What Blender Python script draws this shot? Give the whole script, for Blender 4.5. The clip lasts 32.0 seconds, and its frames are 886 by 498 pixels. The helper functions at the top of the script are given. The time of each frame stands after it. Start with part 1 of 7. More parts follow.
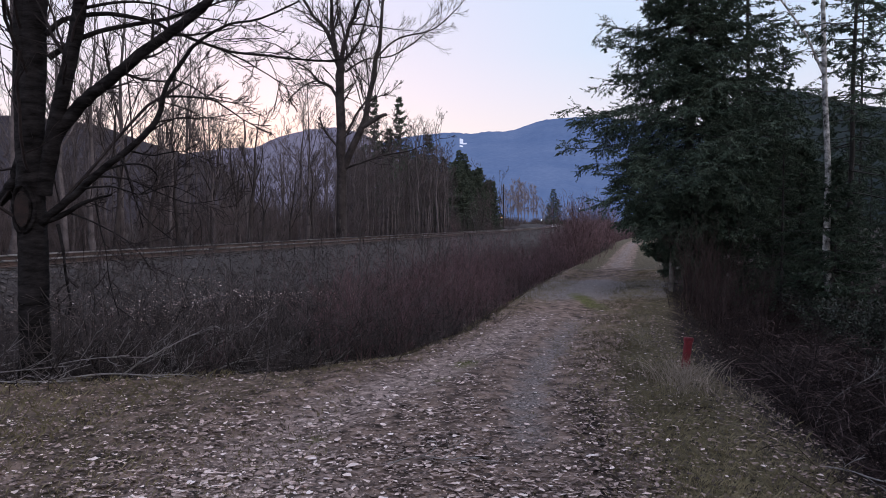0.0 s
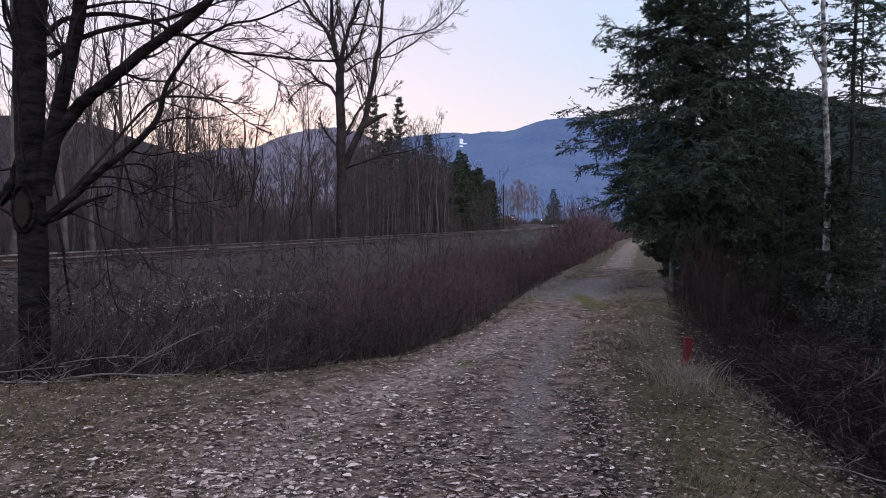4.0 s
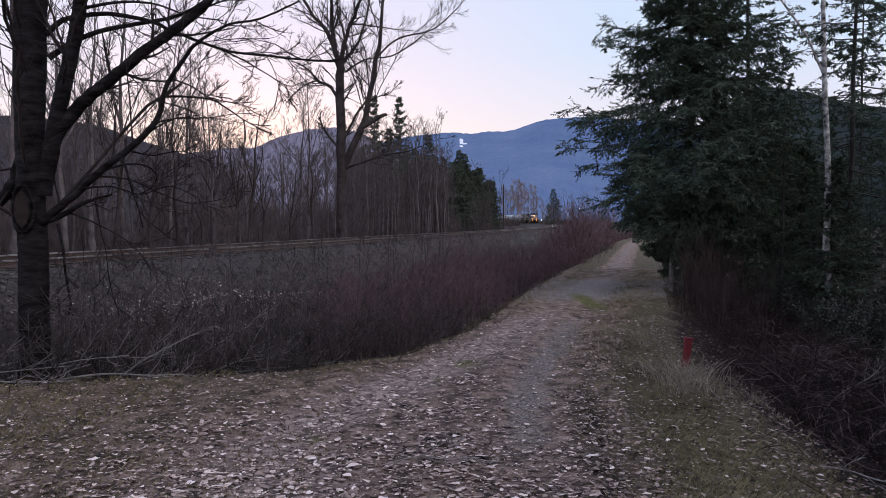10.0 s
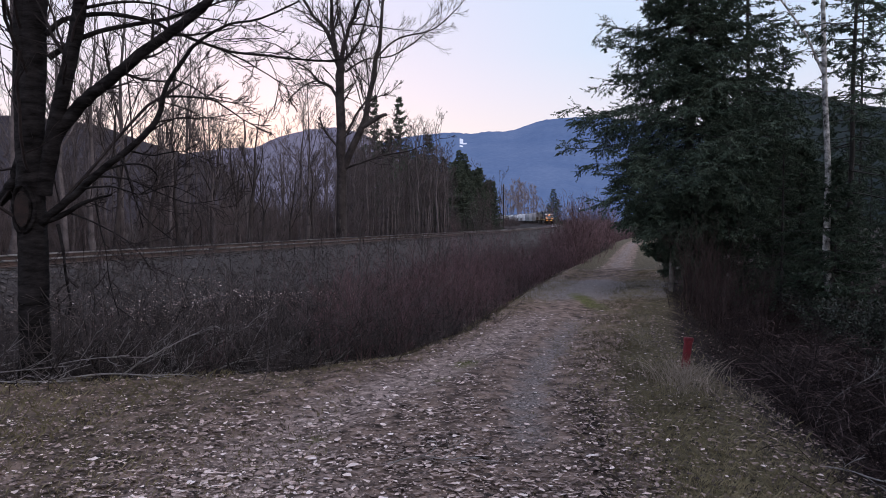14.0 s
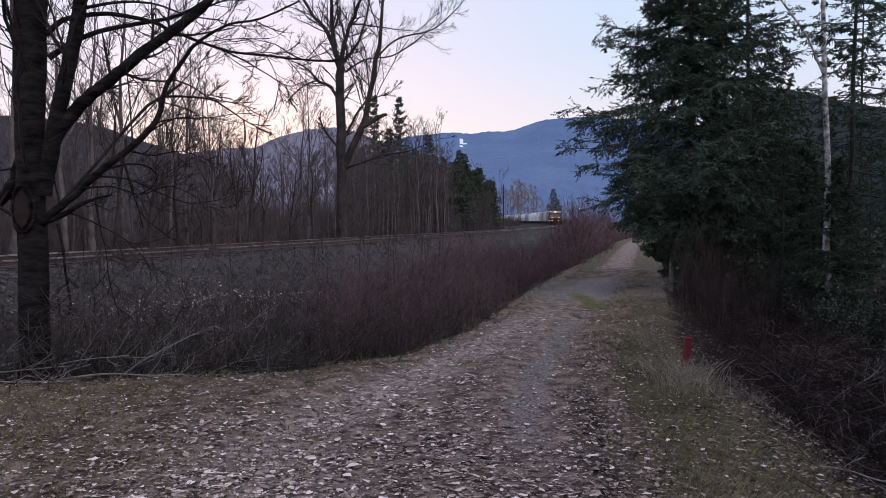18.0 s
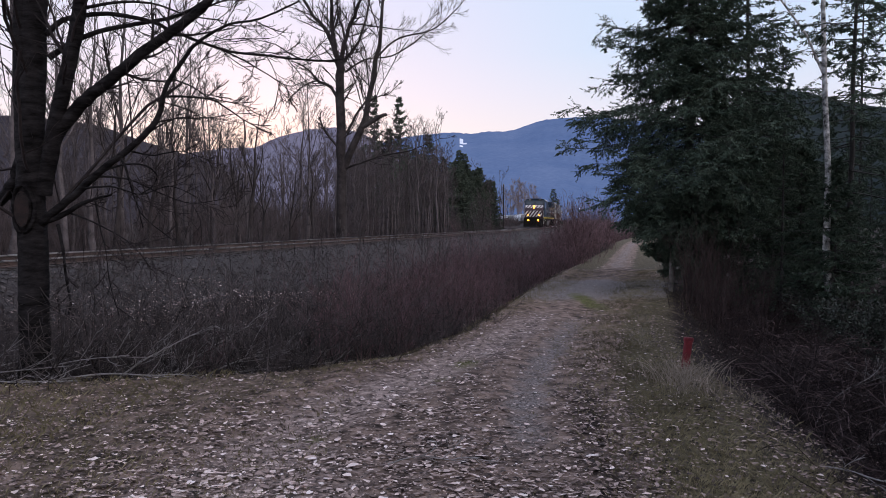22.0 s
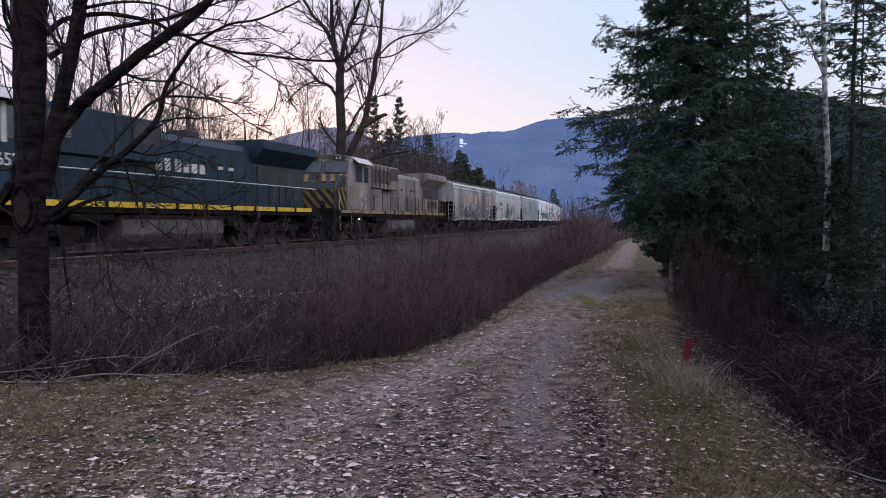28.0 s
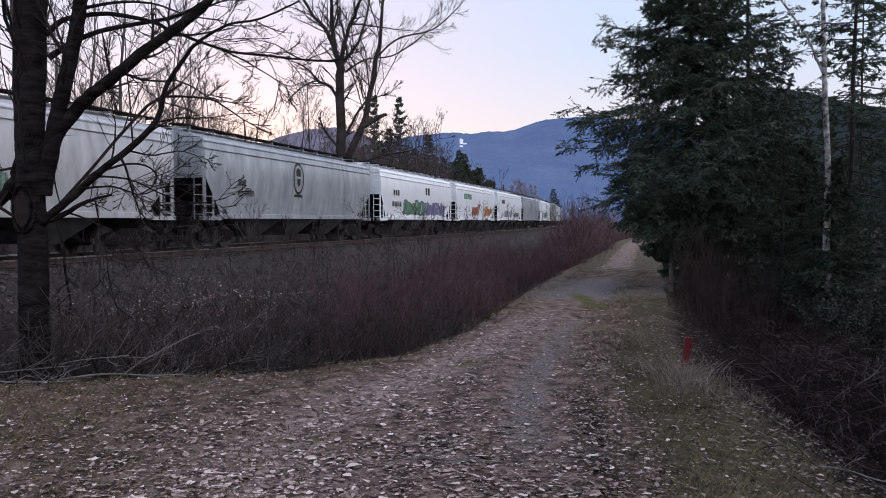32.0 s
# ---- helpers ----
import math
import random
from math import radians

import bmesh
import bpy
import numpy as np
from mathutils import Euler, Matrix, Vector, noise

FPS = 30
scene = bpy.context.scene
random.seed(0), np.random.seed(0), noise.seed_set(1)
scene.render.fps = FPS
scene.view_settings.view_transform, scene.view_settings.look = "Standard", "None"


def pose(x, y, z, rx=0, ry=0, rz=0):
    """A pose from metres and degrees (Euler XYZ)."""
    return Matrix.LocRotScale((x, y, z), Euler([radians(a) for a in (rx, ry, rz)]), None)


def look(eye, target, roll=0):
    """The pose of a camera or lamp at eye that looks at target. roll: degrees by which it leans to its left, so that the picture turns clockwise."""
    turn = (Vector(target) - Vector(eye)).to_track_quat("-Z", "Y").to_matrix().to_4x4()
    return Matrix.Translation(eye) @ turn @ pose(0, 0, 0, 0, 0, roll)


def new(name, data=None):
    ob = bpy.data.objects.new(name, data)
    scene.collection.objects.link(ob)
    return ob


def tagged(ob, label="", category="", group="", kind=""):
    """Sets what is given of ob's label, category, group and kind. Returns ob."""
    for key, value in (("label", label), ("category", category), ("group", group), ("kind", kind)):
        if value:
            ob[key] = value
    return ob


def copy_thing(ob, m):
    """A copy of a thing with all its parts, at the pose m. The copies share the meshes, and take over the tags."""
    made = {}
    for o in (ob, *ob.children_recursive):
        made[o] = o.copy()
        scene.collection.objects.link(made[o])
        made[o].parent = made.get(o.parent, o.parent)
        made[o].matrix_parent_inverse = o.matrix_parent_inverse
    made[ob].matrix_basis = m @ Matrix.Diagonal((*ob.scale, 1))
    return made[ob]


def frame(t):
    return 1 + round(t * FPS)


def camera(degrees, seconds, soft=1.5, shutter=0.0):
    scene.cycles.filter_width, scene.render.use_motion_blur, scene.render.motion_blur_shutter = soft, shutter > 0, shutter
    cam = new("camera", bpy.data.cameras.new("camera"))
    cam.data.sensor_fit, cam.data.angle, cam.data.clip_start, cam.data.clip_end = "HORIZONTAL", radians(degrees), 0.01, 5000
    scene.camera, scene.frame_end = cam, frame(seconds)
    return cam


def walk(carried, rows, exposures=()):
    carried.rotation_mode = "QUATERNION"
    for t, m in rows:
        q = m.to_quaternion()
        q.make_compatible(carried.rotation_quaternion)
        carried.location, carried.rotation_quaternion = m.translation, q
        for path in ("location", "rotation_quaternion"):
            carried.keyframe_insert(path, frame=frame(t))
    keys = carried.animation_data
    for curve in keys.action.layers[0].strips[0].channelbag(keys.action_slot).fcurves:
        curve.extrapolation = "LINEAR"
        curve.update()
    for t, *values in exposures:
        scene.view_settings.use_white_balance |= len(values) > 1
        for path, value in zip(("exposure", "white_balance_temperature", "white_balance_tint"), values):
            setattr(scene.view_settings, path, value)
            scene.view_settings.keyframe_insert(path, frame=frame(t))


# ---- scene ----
# One plan in metres: x to the right of the lane, y ahead, z up; the lane beside the camera is z = 0.
cam = camera(62.2, 32.0, soft=0.6, shutter=0.15)
EYE = pose(0, 0, 1.6, 90 - 2.18, 0, 0)
walk(cam, [(0.0, EYE), (32.0, EYE)])

# ---- light: dusk sky, afterglow behind the hills, one very soft added fill sun ----
SUNSET = Vector((-0.27, 1.0, 0.06)).normalized()


def node(nt, kind, **inputs):
    n = nt.nodes.new(kind)
    for k, v in inputs.items():
        n.inputs[k.replace("_", " ")].default_value = v
    return n


def build_world():
    w = bpy.data.worlds.new("dusk_sky")
    scene.world = w
    w.use_nodes = True
    nt = w.node_tree
    nt.nodes.clear()
    out = nt.nodes.new("ShaderNodeOutputWorld")
    bg = nt.nodes.new("ShaderNodeBackground")
    tc = nt.nodes.new("ShaderNodeTexCoord")
    sep = nt.nodes.new("ShaderNodeSeparateXYZ")
    nt.links.new(tc.outputs["Generated"], sep.inputs[0])

    def ramp(stops):
        r = nt.nodes.new("ShaderNodeValToRGB")
        el = r.color_ramp.elements
        while len(el) < len(stops):
            el.new(0.5)
        for e, (pos, col) in zip(el, stops):
            e.position, e.color = pos, (*col, 1)
        nt.links.new(sep.outputs["Z"], r.inputs[0])
        return r
    warm = ramp(WARM_SKY)
    cool = ramp(COOL_SKY)
    dot = nt.nodes.new("ShaderNodeVectorMath")
    dot.operation = "DOT_PRODUCT"
    nt.links.new(tc.outputs["Generated"], dot.inputs[0])
    dot.inputs[1].default_value = SUNSET
    mr = nt.nodes.new("ShaderNodeMapRange")
    mr.interpolation_type = "SMOOTHSTEP"
    mr.inputs["From Min"].default_value = 0.86
    mr.inputs["From Max"].default_value = 1.0
    nt.links.new(dot.outputs["Value"], mr.inputs["Value"])
    mix = nt.nodes.new("ShaderNodeMix")
    mix.data_type = "RGBA"
    nt.links.new(mr.outputs[0], mix.inputs["Factor"])
    nt.links.new(cool.outputs[0], mix.inputs["A"])
    nt.links.new(warm.outputs[0], mix.inputs["B"])
    # the clear air above the glow
    sky = nt.nodes.new("ShaderNodeTexSky")
    sky.sky_type = "NISHITA"
    sky.sun_disc = False
    sky.sun_elevation = radians(2.0)
    sky.sun_rotation = math.atan2(SUNSET.x, SUNSET.y)
    add = nt.nodes.new("ShaderNodeMix")
    add.data_type = "RGBA"
    add.blend_type = "ADD"
    add.inputs["Factor"].default_value = 0.03
    nt.links.new(mix.outputs["Result"], add.inputs["A"])
    nt.links.new(sky.outputs[0], add.inputs["B"])
    nt.links.new(add.outputs["Result"], bg.inputs["Color"])
    bg.inputs["Strength"].default_value = SKY_STRENGTH
    nt.links.new(bg.outputs[0], out.inputs[0])


SKY_STRENGTH = 0.94
WARM_SKY = [(0.0, (0.79, 0.735, 0.76)), (0.09, (0.885, 0.825, 0.885)), (0.17, (0.85, 0.80, 0.97)), (0.36, (0.76, 0.76, 1.02)), (1.0, (0.60, 0.66, 0.97))]
COOL_SKY = [(0.0, (0.86, 0.80, 0.82)), (0.12, (0.84, 0.81, 0.94)), (0.22, (0.66, 0.78, 1.0)), (0.5, (0.64, 0.74, 1.02)), (1.0, (0.60, 0.68, 0.99))]
build_world()
# added fill from behind right, brightening train sides and ground; no real source there
sun_data = bpy.data.lights.new("fill_sun", "SUN")
sun_data.energy, sun_data.angle, sun_data.color = 1.32, radians(70), (1.0, 0.88, 0.82)
sun = new("fill_sun", sun_data)
sun.matrix_world = look((0, 0, 60), Vector((0, 0, 60)) - Vector((0.56, -0.44, 0.62)))


# ---- materials ----
def material(name, a, b, scale=4.0, rough=0.8, bump=0.3, metal=0.0, fine=None, streak=0.0, vary=0.0, spec=0.5):
    """Two colours mixed by large stains, a fine grain over them, and relief; vary: lightness from piece to piece."""
    m = bpy.data.materials.new(name)
    m.use_nodes = True
    nt = m.node_tree
    bs = nt.nodes["Principled BSDF"]
    tc = nt.nodes.new("ShaderNodeTexCoord")
    big = node(nt, "ShaderNodeTexNoise", Scale=scale, Detail=6.0, Roughness=0.6)
    small = node(nt, "ShaderNodeTexNoise", Scale=fine or scale * 9, Detail=4.0, Roughness=0.7)
    for n in (big, small):
        nt.links.new(tc.outputs["Object"], n.inputs["Vector"])
    if streak:
        mp = nt.nodes.new("ShaderNodeMapping")
        mp.inputs["Scale"].default_value = (1, 1, streak)
        nt.links.new(tc.outputs["Object"], mp.inputs["Vector"])
        for n in (big, small):
            nt.links.new(mp.outputs[0], n.inputs["Vector"])
    r = nt.nodes.new("ShaderNodeValToRGB")
    r.color_ramp.elements[0].position, r.color_ramp.elements[1].position = 0.35, 0.68
    r.color_ramp.elements[0].color, r.color_ramp.elements[1].color = (*a, 1), (*b, 1)
    nt.links.new(big.outputs["Fac"], r.inputs[0])
    over = nt.nodes.new("ShaderNodeMix")
    over.data_type, over.blend_type = "RGBA", "OVERLAY"
    over.inputs["Factor"].default_value = 0.55
    nt.links.new(r.outputs[0], over.inputs["A"])
    nt.links.new(small.outputs["Fac"], over.inputs["B"])
    col = over.outputs["Result"]
    if vary:
        info = nt.nodes.new("ShaderNodeObjectInfo")
        geo = nt.nodes.new("ShaderNodeNewGeometry")
        sm = nt.nodes.new("ShaderNodeMath")
        sm.operation = "ADD"
        nt.links.new(info.outputs["Random"], sm.inputs[0])
        nt.links.new(geo.outputs["Random Per Island"], sm.inputs[1])
        mr = nt.nodes.new("ShaderNodeMapRange")
        mr.inputs["From Max"].default_value = 2.0
        mr.inputs["To Min"].default_value, mr.inputs["To Max"].default_value = 1 - vary, 1 + vary
        nt.links.new(sm.outputs[0], mr.inputs["Value"])
        hs = nt.nodes.new("ShaderNodeHueSaturation")
        nt.links.new(mr.outputs[0], hs.inputs["Value"])
        nt.links.new(col, hs.inputs["Color"])
        col = hs.outputs[0]
    nt.links.new(col, bs.inputs["Base Color"])
    bs.inputs["Roughness"].default_value = rough
    bs.inputs["Metallic"].default_value = metal
    bs.inputs["Specular IOR Level"].default_value = spec
    if bump:
        bp = nt.nodes.new("ShaderNodeBump")
        bp.inputs["Strength"].default_value = bump
        bp.inputs["Distance"].default_value = 0.02
        nt.links.new(small.outputs["Fac"], bp.inputs["Height"])
        nt.links.new(bp.outputs[0], bs.inputs["Normal"])
    return m


def glow(name, col, strength):
    m = bpy.data.materials.new(name)
    m.use_nodes = True
    bs = m.node_tree.nodes["Principled BSDF"]
    bs.inputs["Base Color"].default_value = (*col, 1)
    bs.inputs["Emission Color"].default_value = (*col, 1)
    bs.inputs["Emission Strength"].default_value = strength
    return m


BARK = material("bark", (0.007, 0.006, 0.006), (0.040, 0.035, 0.036), 5, 1.0, 0.8, fine=34, streak=3.5, spec=0.08)
BARK_DARK = material("dark_bark", (0.022, 0.019, 0.019), (0.05, 0.043, 0.042), 5, 0.9, 0.9, fine=35)
BARK_FAR = material("grey_bark", (0.028, 0.023, 0.023), (0.07, 0.058, 0.056), 1.5, 1.0, 0.5, fine=14, spec=0.08)
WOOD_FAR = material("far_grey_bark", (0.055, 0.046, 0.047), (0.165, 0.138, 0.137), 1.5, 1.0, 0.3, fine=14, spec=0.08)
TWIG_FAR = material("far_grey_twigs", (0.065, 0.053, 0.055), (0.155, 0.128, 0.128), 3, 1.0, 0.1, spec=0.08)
TWIG = material("grey_twigs", (0.026, 0.021, 0.022), (0.058, 0.047, 0.047), 3, 1.0, 0.2, spec=0.08)
BIRCH = material("birch_bark", (0.008, 0.007, 0.007), (0.62, 0.60, 0.59), 9, 0.8, 0.4, fine=22)
RED_STEM = material("red_brown_stems", (0.042, 0.027, 0.030), (0.265, 0.165, 0.172), 4, 0.8, 0.2, vary=0.45, spec=0.12)
BRUSH = material("grey_brush_stems", (0.018, 0.015, 0.015), (0.165, 0.138, 0.135), 3, 0.9, 0.2, vary=0.5, spec=0.12)
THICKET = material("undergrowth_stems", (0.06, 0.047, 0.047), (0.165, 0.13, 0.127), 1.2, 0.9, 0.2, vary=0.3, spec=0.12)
SAP_STEM = material("dark_sapling_stems", (0.020, 0.014, 0.014), (0.095, 0.064, 0.062), 4, 0.8, 0.2, vary=0.45, spec=0.12)
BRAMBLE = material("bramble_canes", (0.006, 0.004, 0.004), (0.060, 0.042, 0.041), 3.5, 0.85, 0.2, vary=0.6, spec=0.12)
DRY_CANE = material("dry_canes", (0.035, 0.024, 0.023), (0.20, 0.145, 0.142), 4, 0.85, 0.1, vary=0.4, spec=0.12)


NEEDLE = material("fir_needles", (0.043, 0.063, 0.047), (0.086, 0.110, 0.081), 2.5, 0.9, 0.0, vary=0.2, spec=0.06)
NEEDLE_FAR = material("far_fir_needles", (0.048, 0.062, 0.046), (0.112, 0.132, 0.096), 0.6, 0.85, 0.0, vary=0.3, spec=0.15)


def leaf_material(name, stops, rough=0.7, spec=0.3):
    """Leaves that differ one from the other: the stops run over all of them."""
    m = bpy.data.materials.new(name)
    m.use_nodes = True
    nt = m.node_tree
    bs = nt.nodes["Principled BSDF"]
    geo = nt.nodes.new("ShaderNodeNewGeometry")
    r = nt.nodes.new("ShaderNodeValToRGB")
    el = r.color_ramp.elements
    while len(el) < len(stops):
        el.new(0.5)
    for e, (pos, col) in zip(el, stops):
        e.position, e.color = pos, (*col, 1)
    nt.links.new(geo.outputs["Random Per Island"], r.inputs[0])
    tc = nt.nodes.new("ShaderNodeTexCoord")
    grain = node(nt, "ShaderNodeTexNoise", Scale=60.0, Detail=3.0)
    nt.links.new(tc.outputs["Object"], grain.inputs["Vector"])
    mix = nt.nodes.new("ShaderNodeMix")
    mix.data_type, mix.blend_type = "RGBA", "OVERLAY"
    mix.inputs["Factor"].default_value = 0.6
    nt.links.new(r.outputs[0], mix.inputs["A"])
    nt.links.new(grain.outputs["Fac"], mix.inputs["B"])
    nt.links.new(mix.outputs["Result"], bs.inputs["Base Color"])
    bs.inputs["Roughness"].default_value = rough
    bs.inputs["Specular IOR Level"].default_value = spec
    return m


LEAF = leaf_material("fallen_leaves", [(0.0, (0.12, 0.083, 0.068)), (0.3, (0.29, 0.208, 0.175)), (0.6, (0.53, 0.40, 0.35)), (0.82, (0.76, 0.605, 0.545)), (1.0, (0.90, 0.78, 0.73))])
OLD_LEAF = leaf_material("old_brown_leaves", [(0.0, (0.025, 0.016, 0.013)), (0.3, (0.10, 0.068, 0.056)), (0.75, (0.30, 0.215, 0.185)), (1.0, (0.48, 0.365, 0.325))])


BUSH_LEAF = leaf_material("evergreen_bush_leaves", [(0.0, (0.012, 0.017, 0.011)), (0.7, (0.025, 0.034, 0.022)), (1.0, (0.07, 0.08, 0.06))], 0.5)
DEAD_WOOD = material("bleached_dead_wood", (0.16, 0.145, 0.14), (0.34, 0.31, 0.30), 3, 0.85, 0.3)
GRASS = material("dry_grass", (0.075, 0.065, 0.035), (0.27, 0.228, 0.14), 0.8, 0.9, 0.0, vary=0.35, spec=0.12)
STRAW = material("pale_straw", (0.17, 0.135, 0.105), (0.46, 0.38, 0.31), 3, 0.9, 0.0, vary=0.3)
RUST_BROWN = material("rust_brown_paint", (0.06, 0.034, 0.022), (0.13, 0.075, 0.045), 3, 0.85, 0.1)
LETTER_WHITE = material("clean_white_letters", (0.62, 0.62, 0.62), (0.8, 0.8, 0.8), 3, 0.5, 0.0)
WHITE_PAINT = material("dirty_white_paint", (0.45, 0.44, 0.44), (0.68, 0.67, 0.66), 1.5, 0.6, 0.0)
SCAR_WOOD = material("weathered_scar_wood", (0.008, 0.0035, 0.003), (0.030, 0.014, 0.011), 9, 0.9, 0.6)
STEEL = material("worn_rail_steel", (0.60, 0.58, 0.59), (0.80, 0.78, 0.78), 2, 0.28, 0.03, metal=1.0)
RUST = material("rusty_rail_web", (0.045, 0.03, 0.025), (0.09, 0.055, 0.045), 4, 0.9, 0.3)
TIE = material("tarred_timber", (0.03, 0.026, 0.024), (0.065, 0.055, 0.05), 3, 0.9, 0.6, vary=0.25, spec=0.12)
STONE = material("ballast_stone", (0.03, 0.026, 0.025), (0.125, 0.112, 0.109), 1.3, 0.9, 0.5, fine=25, vary=0.35, spec=0.12)


# ---- mesh tools ----
def part(name, bm, mat, parent=None, label="", smooth=False):
    """Links a bmesh (or a ready mesh) as one mesh object under a thing or a part."""
    if isinstance(bm, bmesh.types.BMesh):
        me = bpy.data.meshes.new(name)
        if smooth:
            for f in bm.faces:
                f.smooth = True
        bm.to_mesh(me)
        bm.free()
    else:
        me = bm
    if mat and not me.materials:
        me.materials.append(mat)
    ob = new(name, me)
    if parent:
        ob.parent = parent
    return tagged(ob, label)


def mesh_of(name, verts, faces, smooth=False):
    """A mesh from arrays of corners and of faces that all have the same number of corners."""
    verts, faces = np.asarray(verts, np.float32), np.asarray(faces, np.int32)
    n, k = faces.shape
    me = bpy.data.meshes.new(name)
    me.vertices.add(len(verts))
    me.vertices.foreach_set("co", verts.ravel())
    me.loops.add(n * k)
    me.loops.foreach_set("vertex_index", faces.ravel())
    me.polygons.add(n)
    me.polygons.foreach_set("loop_start", np.arange(n, dtype=np.int32) * k)
    me.polygons.foreach_set("use_smooth", np.full(n, smooth))
    me.update(calc_edges=True)
    return me


def box(bm, x0, x1, y0, y1, z0, z1):
    vs = [bm.verts.new((x, y, z)) for z in (z0, z1) for y in (y0, y1) for x in (x0, x1)]
    for f in ((0, 2, 3, 1), (4, 5, 7, 6), (0, 1, 5, 4), (2, 6, 7, 3), (0, 4, 6, 2), (1, 3, 7, 5)):
        bm.faces.new([vs[i] for i in f])
    return vs


def boxes(*args):
    bm = bmesh.new()
    for a in args:
        box(bm, *a)
    return bm


def prism(bm, outline, axis, a, b):
    """Extrudes an outline of (u, v) along an axis: 'x': (y, z), 'y': (x, z), 'z': (x, y)."""
    def at(u, v, w):
        return {"x": (w, u, v), "y": (u, w, v), "z": (u, v, w)}[axis]
    lo = [bm.verts.new(at(u, v, a)) for u, v in outline]
    hi = [bm.verts.new(at(u, v, b)) for u, v in outline]
    n = len(outline)
    for i in range(n):
        bm.faces.new((lo[i], lo[(i + 1) % n], hi[(i + 1) % n], hi[i]))
    bm.faces.new(lo[::-1])
    bm.faces.new(hi)
    return lo, hi


def tidy(bm, bevel=0.0):
    bmesh.ops.recalc_face_normals(bm, faces=bm.faces)
    if bevel:
        bmesh.ops.bevel(bm, geom=list(bm.edges), offset=bevel, segments=1, affect="EDGES")
    return bm


def unit(v):
    return v / np.maximum(np.linalg.norm(v, axis=-1, keepdims=True), 1e-9)


def tube_arrays(P, R, sides):
    """Corners and quads of tapering tubes along N lines of n points each."""
    P, R = np.asarray(P, float), np.asarray(R, float)
    N, n, _ = P.shape
    T = unit(np.gradient(P, axis=1))
    ref = np.where(np.abs(T[:, :1, 2:3]) > 0.9, [[[1.0, 0, 0]]], [[[0, 0, 1.0]]])
    U = unit(np.cross(T, np.broadcast_to(ref, T.shape)))
    W = np.cross(T, U)
    a = np.arange(sides) * 2 * np.pi / sides
    ring = U[:, :, None] * np.cos(a)[None, None, :, None] + W[:, :, None] * np.sin(a)[None, None, :, None]
    V = (P[:, :, None] + ring * R[:, :, None, None]).reshape(-1, 3)
    i = np.arange(N)[:, None, None] * n * sides + np.arange(n - 1)[None, :, None] * sides
    j, j2 = np.arange(sides)[None, None, :], (np.arange(sides) + 1)[None, None, :] % sides
    F = np.stack([i + j, i + j2, i + sides + j2, i + sides + j], -1).reshape(-1, 4)
    return V, F


def tubes(name, groups, smooth=True):
    """One mesh from several groups (lines, radii, sides)."""
    vs, fs, base = [], [], 0
    for P, R, k in groups:
        V, F = tube_arrays(P, R, k)
        vs.append(V)
        fs.append(F + base)
        base += len(V)
    return mesh_of(name, np.concatenate(vs), np.concatenate(fs), smooth)


def resample(points, n):
    """n points along a smooth line through the control points."""
    c = np.asarray(points, float)
    t = np.linspace(0, len(c) - 1, n)
    i = np.clip(t.astype(int), 0, len(c) - 2)
    u = (t - i)[:, None]
    p0, p1, p2, p3 = c[np.maximum(i - 1, 0)], c[i], c[i + 1], c[np.minimum(i + 2, len(c) - 1)]
    return 0.5 * (2 * p1 + (p2 - p0) * u + (2 * p0 - 5 * p1 + 4 * p2 - p3) * u ** 2 + (3 * p1 - p0 - 3 * p2 + p3) * u ** 3)


def sprout(rng, P, R, count, ratio, angle, n=4, t0=0.25, t1=1.0, up=0.3, wob=0.12, thin=0.55, flat=0.0, tip=0.25, least=0.0):
    """count side shoots on each of the lines P: their lines and radii. angle: degrees off the parent; up: pull skywards; flat: keeps level."""
    N, m, _ = P.shape
    t = rng.uniform(t0, t1, (N, count)) * (m - 1)
    i = np.minimum(t.astype(int), m - 2)
    u = (t - i)[..., None]
    rows = np.arange(N)[:, None]
    base = P[rows, i] * (1 - u) + P[rows, i + 1] * u
    rad = R[rows, i] * (1 - u[..., 0]) + R[rows, i + 1] * u[..., 0]
    T = unit(P[rows, i + 1] - P[rows, i])
    side = rng.normal(size=(N, count, 3))
    side[..., 2] *= 1 - flat
    side = unit(side - (side * T).sum(-1, keepdims=True) * T)
    an = np.radians(angle) * rng.uniform(0.7, 1.25, (N, count, 1))
    D = T * np.cos(an) + side * np.sin(an)
    length = np.linalg.norm(P[:, -1] - P[:, 0], axis=-1)[:, None] * ratio * (1.15 - 0.65 * t / (m - 1)) * rng.uniform(0.55, 1.25, (N, count))
    length = np.maximum(length, least)
    D, base, length, rad = D.reshape(-1, 3), base.reshape(-1, 3), length.reshape(-1), rad.reshape(-1)
    K = len(D)
    Q = np.zeros((K, n, 3))
    Q[:, 0] = base
    step = length[:, None] / (n - 1)
    for k in range(1, n):
        D = unit(D + np.array([0, 0, up]) / (n - 1) + rng.normal(size=(K, 3)) * wob)
        Q[:, k] = Q[:, k - 1] + D * step
    r0 = np.minimum(rad * thin, rad)
    return Q, r0[:, None] * np.linspace(1, tip, n)[None]


# ---- the plan: the railway's line, the lane's line and the ground ----
HEADINGS = [(-400, 26), (-60, 22), (-25, 19.5), (-10, 17.2), (0, 16.2), (60, 14.8), (110, 11.7), (170, 7.7), (230, 3.5), (260, 2.4), (320, 0.3), (400, -0.8), (1200, -1.6)]
RAIL_TOP = 0.55


